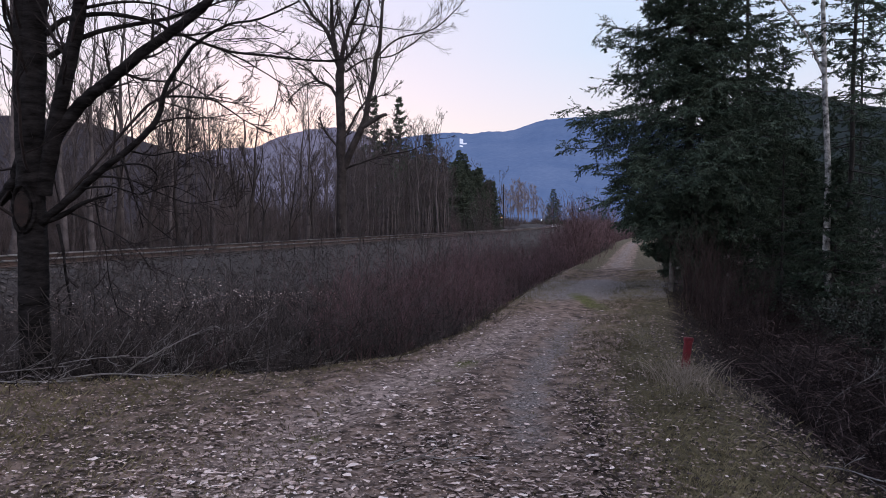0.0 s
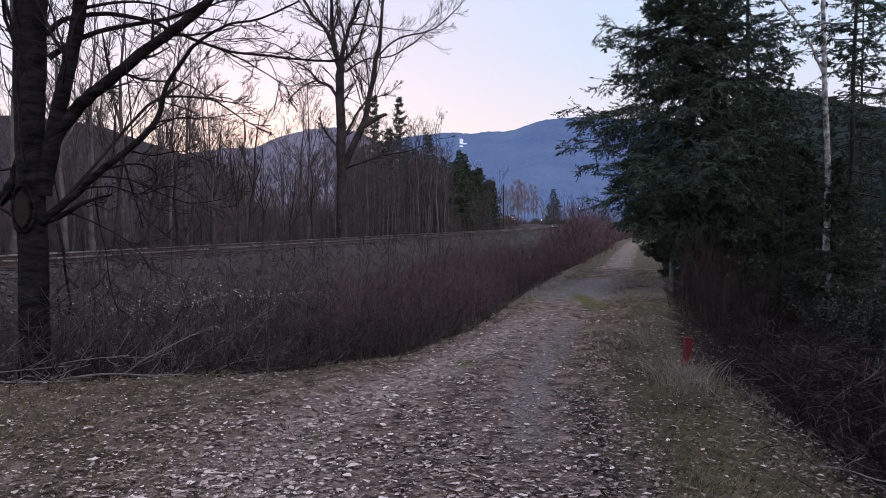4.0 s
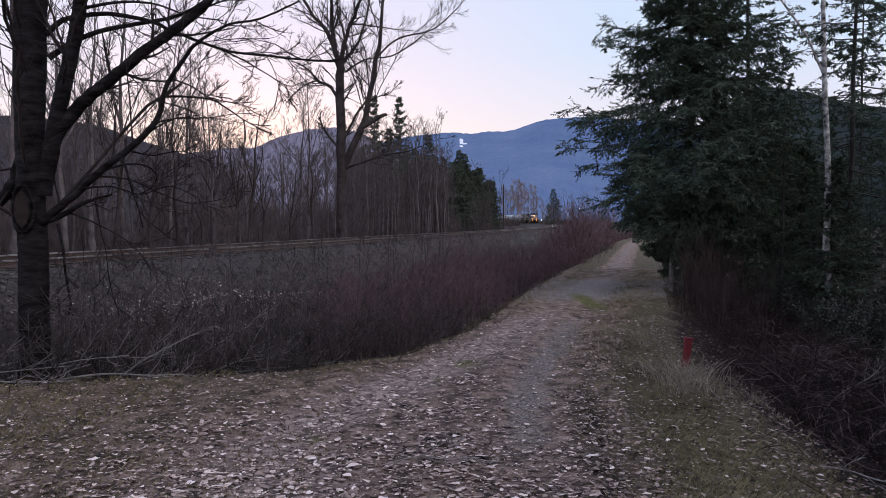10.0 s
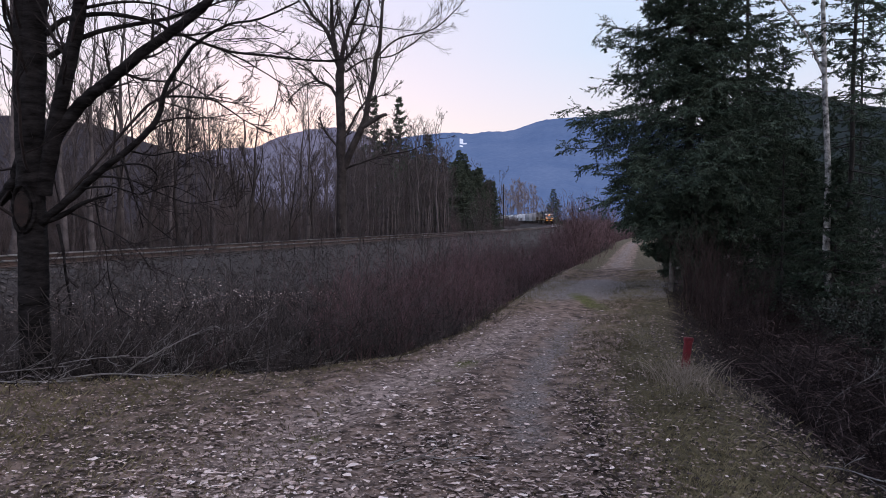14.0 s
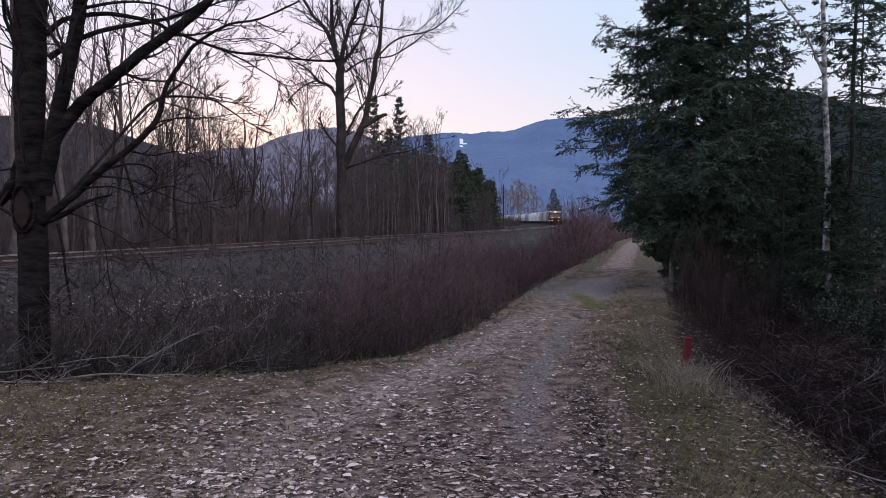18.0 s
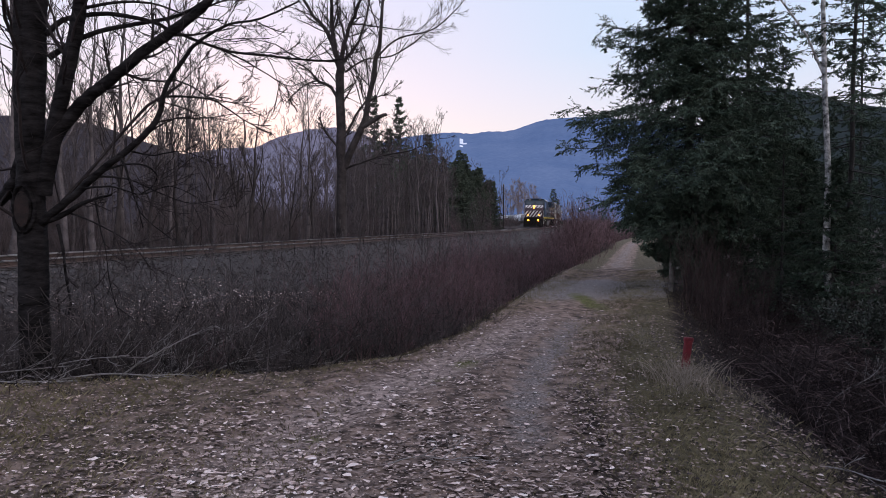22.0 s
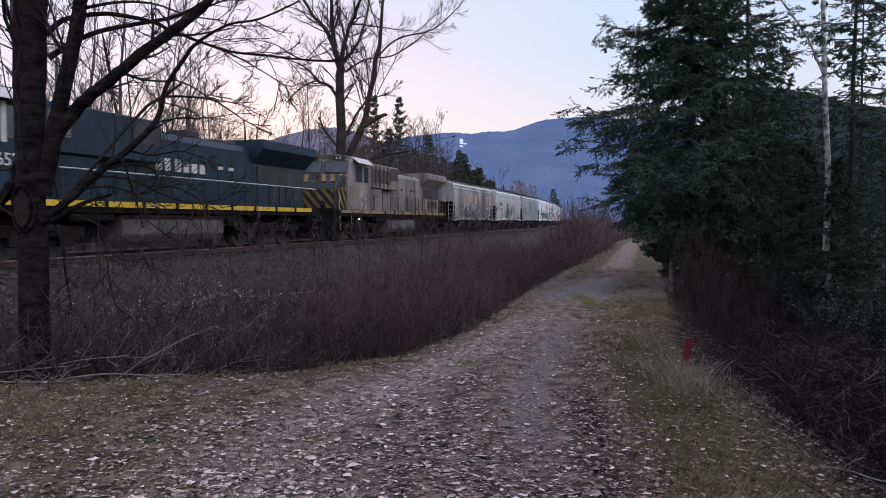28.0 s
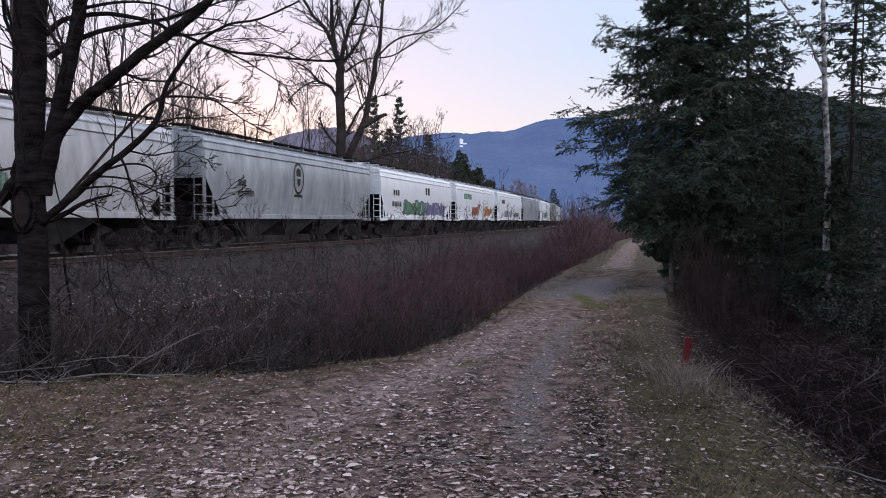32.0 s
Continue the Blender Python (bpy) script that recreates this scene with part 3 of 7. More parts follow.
def conifer(name, seed, height, girth, reach, skirt, label, near=0, whorls=26, taper=0.75, bare=None):
    """A fir: a trunk and a crown of drooping boughs with needle sprays."""
    rng = np.random.default_rng(seed)
    k = np.linspace(0, 1, 8)
    P = np.zeros((1, 8, 3))
    P[0, :, 2] = height * k
    P[0, :, 0] = np.cumsum(rng.normal(size=8)) * 0.02 * (k > 0)
    R = (girth * (1 - 0.93 * k))[None]
    tree = tagged(new(name), label, "tree")
    part("trunk", tubes("trunk", [(P, R, 8)]), BARK_DARK, tree)
    lines, radii = [], []
    per = 8 if near > 12 else 6 if near else 5
    for w in range(whorls):
        f = skirt + (0.985 - skirt) * (w / (whorls - 1)) ** (1.0 if bare is None else 1.5)
        z = height * f
        length = reach * (1 - f) ** taper * (0.80 + 0.20 * math.sin(w * 2.1)) + 0.08 * reach
        length *= 0.45 + 0.55 * min(1.0, (f - skirt) / 0.06)
        if bare is not None:
            length = min(length, max(0.35, 0.9 * (z - bare)))
        for b in range(per):
            az = w * 2.4 + b * 2 * math.pi / per + rng.normal() * 0.3
            ln = length * rng.uniform(0.6, 1.2)
            q = np.linspace(0, 1, 6)
            rise = 0.30 * (f - 0.25)
            zz = z + rng.normal() * height * 0.010 + ln * (rise * q - 0.40 * (1 - f) * q ** 1.3 + 0.20 * q ** 3)
            bend = rng.normal() * 0.12
            lines.append(np.stack([np.cos(az + bend * q) * ln * q, np.sin(az + bend * q) * ln * q, zz], -1))
            radii.append(max(0.012, 0.03 * ln / max(reach, 1)) * (1 - 0.85 * q) + 0.003)
    P1, R1 = np.array(lines), np.array(radii)
    twist = dict(up=-0.30, wob=0.07, flat=0.8)
    P2, R2 = sprout(rng, P1, R1, near or 7, 0.46 if near > 12 else 0.36, 50, n=4, t0=0.10, thin=0.5, **twist)
    groups = [(*tube_arrays(P1, R1, 3), 0)]
    if near:
        groups.append((*tube_arrays(P2[:, ::3], np.maximum(R2, 0.003)[:, ::3], 3), 0))
        P3, R3 = sprout(rng, P2, R2, max(3, near // 3), 0.55, 45, n=3, t0=0.15, thin=0.6, **twist)
        groups += [(*blades(rng, P3, 11, 0.076, 0.023, 0.4, 42), 1), (*blades(rng, P2, 20, 0.080, 0.022, 0.35, 45), 1), (*blades(rng, P1[:, 1:], 36, 0.085, 0.022), 1)]
    else:
        groups += [(*blades(rng, P2, 15, 0.26, 0.10, 0.45, 45), 1), (*blades(rng, P1, 22, 0.30, 0.11, 0.4, 45), 1)]
    part("crown", joined("crown", groups, (BARK_DARK, NEEDLE if near else NEEDLE_FAR)), None, tree)
    return tree


def place(ob, x, y, rz=0.0, sink=0.05, first=None, scale=1.0):
    m = pose(x, y, float(ground_z(x, y)) - sink, 0, 0, rz) @ Matrix.Scale(scale, 4)
    ob.matrix_basis = m
    return ob


def scatter(proto, spots, group):
    """The first spot takes the prototype itself, the others copies of it; spots: x, y, turn, scale."""
    for i, (x, y, rz, sc) in enumerate(spots):
        o = proto if i == 0 else copy_thing(proto, Matrix())
        place(o, x, y, rz, scale=sc)
        tagged(o, group=group)


def build_woods():
    rng = np.random.default_rng(21)
    protos = [leafless_tree("bare_sapling" if h < 10 else "bare_tree", 100 + i, h, g, limbs=l, label=lab, fork=f, lean=ln)
              for i, (h, g, l, f, ln, lab) in enumerate([
                  (10.5, 0.10, 12, 0.25, 0.02, "slender leafless grey alder beyond the railway"),
                  (13.0, 0.14, 13, 0.30, -0.03, "tall leafless grey cottonwood beyond the railway"),
                  (8.5, 0.08, 11, 0.18, 0.05, "small leafless crooked tree in the thicket"),
                  (11.5, 0.12, 10, 0.40, -0.01, "leafless tree with a bare lower trunk"),
                  (7.0, 0.06, 12, 0.12, 0.0, "thin leafless sapling with many shoots")])]
    spots = [[] for _ in protos]
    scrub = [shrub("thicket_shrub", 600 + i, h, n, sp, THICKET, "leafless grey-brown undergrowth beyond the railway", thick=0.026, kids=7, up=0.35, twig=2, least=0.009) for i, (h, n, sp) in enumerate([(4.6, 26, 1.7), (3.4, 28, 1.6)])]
    low = [[], []]
    s = -36.0
    while s < 112:
        for row in range(5):
            off = -(6.0 + row * 6.5 + rng.uniform(0, 6))
            x, y, th = on_track(s + rng.uniform(-2, 2))
            X, Y = x + math.cos(th) * off, y - math.sin(th) * off
            if (X + 7.7) ** 2 + (Y - 56) ** 2 < 6 or (Y > 95 and X / Y > 0.068):
                continue
            k = int(rng.integers(0, 5)) if row else int(rng.choice([0, 2, 4]))
            if row < 4 and Y > 6:
                spots[k].append((X, Y, rng.uniform(0, 360), rng.uniform(0.7, 1.1) * (0.8 if row == 0 else 1.0)))
            low[int(rng.integers(0, 2))].append((X + rng.uniform(-2, 2), Y + rng.uniform(-2, 2), rng.uniform(0, 360), rng.uniform(0.7, 1.1) * (0.75 if row == 0 else 1.05)))
        s += 2.9
    for a, y, k in ((10, 27, 1), (118, 30, 3), (172, 32, 1), (228, 35, 1), (300, 38, 3), (332, 42, 1), (372, 44, 0), (440, 50, 3), (540, 62, 1), (630, 72, 0), (648, 76, 1), (662, 70, 2), (676, 78, 3), (690, 74, 0), (703, 80, 1), (716, 76, 4), (728, 84, 0), (741, 80, 3), (752, 88, 1), (764, 84, 0), (776, 80, 3), (786, 92, 2), (796, 90, 0)):
        spots[k].append(((a - 784) / 1300 * y, y, rng.uniform(0, 360), rng.uniform(0.9, 1.15)))
    for i in range(130):
        y = rng.uniform(0, 1)
        s, off = -30 + 125 * y, -(5.5 + 22 * rng.uniform(0, 1))
        x, y, th = on_track(s)
        X, Y = x + math.cos(th) * off, y - math.sin(th) * off
        if Y > 12 and (X + 7.7) ** 2 + (Y - 56) ** 2 > 6:
            spots[int(rng.choice([0, 2, 4, 4, 3]))].append((X, Y, rng.uniform(0, 360), rng.uniform(0.55, 0.95)))
    for i in range(4):
        a, y = 40 + 80 * i + rng.uniform(-12, 12), rng.uniform(38, 52)
        spots[int(rng.choice([0, 3, 3]))].append(((a - 784) / 1300 * y, y, rng.uniform(0, 360), rng.uniform(0.95, 1.2)))
    for i in range(46):
        a, y = rng.uniform(600, 800), rng.uniform(82, 100)
        spots[int(rng.choice([0, 1, 2, 3]))].append(((a - 784) / 1300 * y, y, rng.uniform(0, 360), rng.uniform(0.75, 1.15) * np.interp(a, [600, 800], [1.1, 0.85])))
    stout = leafless_tree("bare_tree", 131, 9.5, 0.19, limbs=8, fork=0.28, twigs=4, lean=0.06, label="dark crooked leafless tree beside the railway", mats=(BARK_FAR, TWIG))
    old = [((a - 784) / 1300 * y, y, rng.uniform(0, 360), k) for a, y, k in ((412, 42, 0.62), (424, 44, 0.75), (466, 47, 0.6), (513, 49, 0.6), (556, 53, 0.7), (372, 41, 0.8), (318, 39, 0.75), (262, 36, 0.7), (205, 34, 0.85), (440, 46, 0.95))]
    scatter(stout, old, "bare trees beyond the railway")
    for p, sp in zip(protos, spots):
        scatter(p, sp, "bare saplings beyond the railway" if p.name.startswith("bare_sapling") else "bare trees beyond the railway")
    for p, sp in zip(scrub, low):
        scatter(p, sp, "undergrowth beyond the railway")
    firs = [conifer("fir_tree", 200 + i, h, 0.16, r, 0.04, "dark green conifer in the wood beyond the railway") for i, (h, r) in enumerate([(14.5, 3.0), (12.5, 3.4), (10, 2.8), (18.2, 2.9)])]
    rows = [(663, 104, 3), (707, 103, 3), (690, 108, 0), (672, 118, 0), (716, 118, 0), (806, 104, 1), (815, 106, 1), (824, 108, 1), (832, 111, 1), (840, 114, 1), (847, 117, 1), (854, 120, 2), (860, 123, 2), (866, 126, 2), (872, 132, 2), (798, 112, 0), (822, 116, 0), (640, 110, 1), (682, 112, 1), (735, 112, 1), (758, 116, 0), (812, 112, 0), (785, 118, 1), (800, 108, 1), (826, 118, 1), (838, 122, 1), (848, 128, 1), (856, 124, 2), (864, 134, 2), (866, 142, 2), (770, 130, 1), (720, 120, 1), (842, 150, 0), (862, 165, 1), (862, 185, 0), (866, 210, 1), (690, 130, 0), (745, 145, 0), (822, 170, 0), (846, 112, 2), (820, 104, 2), (833, 108, 2), (868, 126, 2), (806, 124, 0), (864, 152, 2)]
    sp = [[], [], [], []]
    for a, y, k in rows:
        sp[k].append(((a - 784) / 1300 * y, y, rng.uniform(0, 360), rng.uniform(0.9, 1.1) * (0.84 if a > 790 else 1.0)))
    for p, q in zip(firs, sp):
        scatter(p, q, "conifers beyond the railway")


def limb(rng, tree, pts, r0, r1, mat, twig_mat, levels, n=14, name="limb", label="", sides=8, up=0.3, cap=0.016, rugged=0.0):
    """A bent limb through control points, with its own twigs under it; rugged: ridged, knobbly bark."""
    P = resample(pts, n)[None]
    P[0, 1:-1] += rng.normal(size=(n - 2, 3)) * r0 * (0.16 if n < 18 else 0.05)
    R = (r0 + (r1 - r0) * np.linspace(0, 1, n) ** 0.8)[None]
    if rugged:
        fine = resample(P[0], 110)[None]
        V, F = tube_arrays(fine, np.interp(np.linspace(0, 1, 110), np.linspace(0, 1, n), R[0])[None], 30)
        mid = np.repeat(fine[0], 30, axis=0)
        a, h = np.arctan2(V[:3300, 1] - mid[:, 1], V[:3300, 0] - mid[:, 0]), mid[:, 2]
        ridge = np.sin(9 * a + 2.2 * np.sin(h * 3.1) + 0.8 * np.sin(h * 9)) * 0.5 + np.sin(4 * a - h * 2.0) * 0.6 + np.sin(h * 31 + 3 * np.sin(2 * a)) * 0.25 + np.sin(2 * a + h * 1.1) * 0.9
        V[:3300] += (V[:3300] - mid) * (ridge * rugged + rng.normal(size=3300) * rugged * 0.5)[:, None]
        ob = part(name, mesh_of(name, V, F, True), mat, tree, label)
    else:
        ob = part(name, tubes(name, [(P, R, sides)]), mat, tree, label)
    groups, Q, S = [], P, R
    for i, (count, ratio, angle, thin, least) in enumerate(levels):
        Q, S = sprout(rng, Q, S, count, ratio, angle, n=6 if i == 0 else 4, t0=0.22 if i == 0 else 0.15, up=up, wob=0.13, thin=thin, tip=0.35)
        S = np.clip(S, least, cap * 0.6 ** i)
        groups.append((Q, S, 4 if i == 0 else 3))
    if groups:
        tagged(part("branchwork", tubes("branchwork", groups), twig_mat, ob), kind="stuff")
    return ob


def build_big_tree():
    """The cottonwood beyond the railway: two stems that fork high up."""
    rng = np.random.default_rng(311)
    tree = tagged(new("cottonwood_tree"), "large leafless cottonwood with a forked crown beyond the railway", "tree")
    lv = [(15, 0.38, 42, 0.4, 0.014), (8, 0.5, 42, 0.6, 0.009), (5, 0.6, 38, 0.7, 0.006)]
    thin = [(12, 0.34, 44, 0.45, 0.012), (7, 0.5, 42, 0.6, 0.008), (4, 0.6, 38, 0.7, 0.006)]
    few = [(6, 0.25, 48, 0.25, 0.014), (4, 0.5, 38, 0.6, 0.009), (3, 0.6, 35, 0.7, 0.006)]

    def reach(pts, r0, r1, levels, **more):
        limb(rng, tree, pts, r0, r1, BARK_FAR, TWIG, levels, cap=0.04, up=0.45, **more)
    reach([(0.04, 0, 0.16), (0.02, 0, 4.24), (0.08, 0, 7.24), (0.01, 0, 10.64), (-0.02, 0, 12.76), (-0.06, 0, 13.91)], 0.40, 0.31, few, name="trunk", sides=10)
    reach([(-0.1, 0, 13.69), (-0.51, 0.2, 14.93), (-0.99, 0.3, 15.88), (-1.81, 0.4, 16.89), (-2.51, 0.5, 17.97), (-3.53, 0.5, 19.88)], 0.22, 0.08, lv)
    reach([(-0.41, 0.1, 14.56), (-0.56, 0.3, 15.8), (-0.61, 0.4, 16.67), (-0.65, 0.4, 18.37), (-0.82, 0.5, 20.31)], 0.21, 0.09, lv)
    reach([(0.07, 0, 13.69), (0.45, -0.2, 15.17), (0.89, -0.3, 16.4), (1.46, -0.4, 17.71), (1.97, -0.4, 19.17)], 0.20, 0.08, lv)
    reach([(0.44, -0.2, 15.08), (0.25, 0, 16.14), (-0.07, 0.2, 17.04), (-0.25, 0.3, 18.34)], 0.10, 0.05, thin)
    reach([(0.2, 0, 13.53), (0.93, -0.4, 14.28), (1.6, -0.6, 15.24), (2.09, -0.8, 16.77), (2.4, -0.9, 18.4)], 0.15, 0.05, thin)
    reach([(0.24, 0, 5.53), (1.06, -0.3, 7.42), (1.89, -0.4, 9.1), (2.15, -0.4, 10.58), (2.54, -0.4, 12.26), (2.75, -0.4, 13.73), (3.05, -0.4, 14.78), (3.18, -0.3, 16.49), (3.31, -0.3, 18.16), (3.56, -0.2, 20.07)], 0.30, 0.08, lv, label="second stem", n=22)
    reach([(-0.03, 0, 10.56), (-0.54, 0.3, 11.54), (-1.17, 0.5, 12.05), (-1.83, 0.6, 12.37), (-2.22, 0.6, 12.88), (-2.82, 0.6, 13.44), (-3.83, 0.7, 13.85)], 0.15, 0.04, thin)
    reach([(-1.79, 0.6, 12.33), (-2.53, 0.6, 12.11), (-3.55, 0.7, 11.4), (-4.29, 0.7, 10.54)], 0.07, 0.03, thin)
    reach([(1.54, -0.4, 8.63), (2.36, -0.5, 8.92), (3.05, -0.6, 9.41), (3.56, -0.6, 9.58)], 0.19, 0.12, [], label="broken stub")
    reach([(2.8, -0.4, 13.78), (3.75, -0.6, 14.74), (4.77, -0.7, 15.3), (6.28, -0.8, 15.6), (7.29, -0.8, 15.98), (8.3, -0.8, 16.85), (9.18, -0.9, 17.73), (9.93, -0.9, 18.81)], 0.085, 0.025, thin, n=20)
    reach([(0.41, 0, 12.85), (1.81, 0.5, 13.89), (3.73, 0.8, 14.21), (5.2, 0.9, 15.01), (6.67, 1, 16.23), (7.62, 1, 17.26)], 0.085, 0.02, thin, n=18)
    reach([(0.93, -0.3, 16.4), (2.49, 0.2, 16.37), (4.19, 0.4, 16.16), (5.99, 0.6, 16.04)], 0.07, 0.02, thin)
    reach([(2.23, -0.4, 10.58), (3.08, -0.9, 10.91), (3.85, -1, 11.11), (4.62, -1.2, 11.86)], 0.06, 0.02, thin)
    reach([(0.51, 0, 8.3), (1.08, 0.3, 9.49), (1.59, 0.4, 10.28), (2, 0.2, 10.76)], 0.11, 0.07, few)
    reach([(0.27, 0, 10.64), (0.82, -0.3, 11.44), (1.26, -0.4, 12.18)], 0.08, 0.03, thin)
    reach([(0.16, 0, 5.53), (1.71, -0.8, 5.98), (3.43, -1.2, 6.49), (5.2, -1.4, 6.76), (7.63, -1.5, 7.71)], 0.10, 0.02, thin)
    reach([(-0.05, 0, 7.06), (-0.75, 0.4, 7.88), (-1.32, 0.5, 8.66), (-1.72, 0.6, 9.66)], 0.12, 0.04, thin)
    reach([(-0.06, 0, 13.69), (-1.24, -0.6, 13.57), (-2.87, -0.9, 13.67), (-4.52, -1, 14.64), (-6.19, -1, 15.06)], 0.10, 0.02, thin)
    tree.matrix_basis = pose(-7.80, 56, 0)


def build_near_tree():
    """The old cherry by the ditch: one upright trunk, long limbs reaching over the brush."""
    rng = np.random.default_rng(321)
    tree = tagged(new("cherry_tree"), "leafless old tree with long bent limbs beside the ditch", "tree")
    lv = [(7, 0.40, 46, 0.3, 0.0045), (4, 0.6, 42, 0.6, 0.003), (3, 0.6, 38, 0.7, 0.002)]
    long = [(13, 0.26, 48, 0.3, 0.0045), (6, 0.6, 42, 0.6, 0.003), (3, 0.6, 38, 0.7, 0.002)]
    few = [(7, 0.34, 50, 0.30, 0.005), (4, 0.6, 42, 0.6, 0.003), (2, 0.6, 38, 0.7, 0.002)]
    bushy = [(10, 0.5, 50, 0.4, 0.004), (5, 0.6, 42, 0.6, 0.003), (2, 0.6, 38, 0.7, 0.002)]

    def reach(pts, r0, r1, levels, **more):
        limb(rng, tree, pts, r0, r1, BARK, TWIG, levels, **more)
    reach([(0.0, 0, -0.5), (0.0, 0, 0.9), (0.0, 0, 1.9), (0.0, 0.02, 3.0), (0.05, 0.04, 4.2), (0.12, 0.1, 6.4)], 0.140, 0.135, few, name="trunk", rugged=0.035, n=24)
    reach([(-0.06, -0.02, 2.3), (-0.06, -0.03, 3.0), (-0.03, -0.05, 3.9), (-0.02, -0.05, 4.6)], 0.085, 0.07, few, rugged=0.05, n=20)
    reach([(0.11, 0, 1.87), (0.25, -0.05, 2.43), (0.39, -0.1, 2.91), (0.5, -0.1, 3.35), (0.61, -0.15, 3.79), (0.69, -0.2, 4.26)], 0.085, 0.062, lv, rugged=0.05, n=24)
    reach([(0.17, 0, 2.31), (0.38, -0.05, 2.59), (0.66, -0.1, 2.85), (0.94, -0.15, 3.04), (1.22, -0.2, 3.25), (1.57, -0.25, 3.47), (1.77, -0.25, 3.62), (1.93, -0.3, 3.75), (2.2, -0.3, 4.06)], 0.075, 0.036, long, rugged=0.05, n=40)
    reach([(0.04, 0, 1.52), (0.27, -0.1, 1.69), (0.51, -0.15, 1.86), (0.76, -0.2, 2.06), (1.04, -0.25, 2.26), (1.3, -0.3, 2.46), (1.43, -0.3, 2.65), (1.48, -0.3, 2.86), (1.56, -0.3, 3.02), (1.69, -0.35, 3.16), (1.8, -0.35, 3.3), (1.98, -0.35, 3.42), (2.18, -0.4, 3.49), (2.44, -0.4, 3.53), (2.82, -0.4, 3.7)], 0.048, 0.008, long, n=44)
    reach([(0.2, 0, 3.25), (0.4, 0.1, 3.43), (0.67, 0.15, 3.56), (1.06, 0.2, 3.65), (1.39, 0.25, 3.73), (1.63, 0.3, 3.87), (1.91, 0.3, 4.09)], 0.032, 0.014, lv, n=26)
    reach([(0.18, 0, 3.48), (0.29, 0.1, 3.65), (0.48, 0.2, 3.73), (0.71, 0.2, 3.75), (1.03, 0.2, 3.7), (1.21, 0.2, 3.65), (1.4, 0.15, 3.56), (1.56, 0.1, 3.49), (1.82, 0, 3.38), (2.05, 0, 3.31), (2.36, -0.1, 3.26), (2.7, -0.1, 3.22), (3.03, -0.2, 3.18), (3.22, -0.2, 3.2)], 0.030, 0.007, long, n=40)
    reach([(0.61, -0.1, 3.72), (0.86, 0, 3.8), (1.09, 0, 3.81), (1.28, 0.1, 3.81), (1.59, 0.1, 3.7), (1.94, 0.1, 3.65)], 0.018, 0.006, lv, n=20)
    reach([(1.48, -0.3, 2.81), (1.69, -0.3, 2.81), (1.94, -0.3, 2.78), (2.1, -0.35, 2.69), (2.31, -0.35, 2.55), (2.56, -0.4, 2.43)], 0.013, 0.004, few, n=20)
    reach([(1.56, -0.3, 2.98), (1.78, -0.4, 2.89), (1.94, -0.4, 2.79), (2.19, -0.5, 2.72), (2.43, -0.5, 2.66)], 0.009, 0.003, few, n=16)
    reach([(1.87, 0, 3.37), (2.19, -0.1, 3.21), (2.44, -0.2, 3.06), (2.67, -0.2, 2.93), (2.86, -0.2, 3)], 0.010, 0.003, few, n=16)
    reach([(0.05, 0, 1.58), (0.34, -0.1, 1.65), (0.56, -0.15, 1.76), (0.71, -0.15, 1.82), (0.9, -0.2, 1.86)], 0.040, 0.010, few, n=18)
    reach([(-0.03, 0, 2.44), (-0.18, 0.1, 2.13), (-0.4, 0.2, 1.85), (-0.75, 0.3, 1.61)], 0.085, 0.05, few)
    # drooping side branches, thick with twigs
    reach([(1.02, -0.25, 2.24), (1.11, -0.3, 2.05), (1.17, -0.3, 1.83), (1.27, -0.3, 1.63), (1.53, -0.3, 1.42)], 0.014, 0.004, few, up=-0.2)
    reach([(0.86, -0.2, 2.11), (1.13, -0.3, 2.16), (1.31, -0.3, 2.13), (1.39, -0.3, 2.04), (1.34, -0.3, 1.93), (1.16, -0.3, 1.83)], 0.012, 0.005, bushy, n=18, up=0.0)
    reach([(0.31, -0.1, 1.56), (0.4, -0.2, 1.38), (0.43, -0.2, 1.1), (0.47, -0.2, 0.82), (0.46, -0.2, 0.64)], 0.018, 0.009, few, up=-0.2)
    reach([(0.74, -0.2, 1.8), (0.78, -0.2, 1.55), (0.83, -0.2, 1.33), (0.87, -0.2, 0.99), (0.96, -0.2, 0.65)], 0.009, 0.004, few, up=-0.3)
    reach([(0.64, -0.2, 1.92), (0.96, -0.3, 1.94), (1.24, -0.3, 1.86), (1.51, -0.3, 1.94), (1.79, -0.3, 1.83)], 0.012, 0.003, bushy, up=0.0)
    reach([(0.76, -0.2, 2.04), (1.04, -0.1, 2.02), (1.34, 0, 1.87), (1.63, 0, 1.78), (1.98, 0, 1.83)], 0.012, 0.003, bushy, up=0.0)
    reach([(0.41, -0.1, 1.69), (0.74, -0.2, 1.58), (1.08, -0.2, 1.38), (1.3, -0.2, 1.1)], 0.012, 0.003, bushy, up=-0.1)
    reach([(1.08, -0.25, 2.3), (1.31, -0.2, 2.25), (1.56, -0.1, 2.3), (1.82, 0, 2.21)], 0.011, 0.003, bushy, up=0.1)
    # healed scar on the trunk
    a = np.linspace(0, 2 * np.pi, 21)
    for k in (1.0, 0.68):
        loop = np.stack([-0.02 + 0.105 * k * np.cos(a), -0.150 + 0.045 * (k * np.cos(a)) ** 2, 1.72 + 0.24 * k * np.sin(a)], -1)[None]
        scar = part("bark_scar", tubes("bark_scar", [(loop, np.full((1, 21), 0.022 * k), 6)]), BARK, tree, "healed oval scar")
    a = np.linspace(0, 2 * np.pi, 17)[:-1]
    bm = bmesh.new()
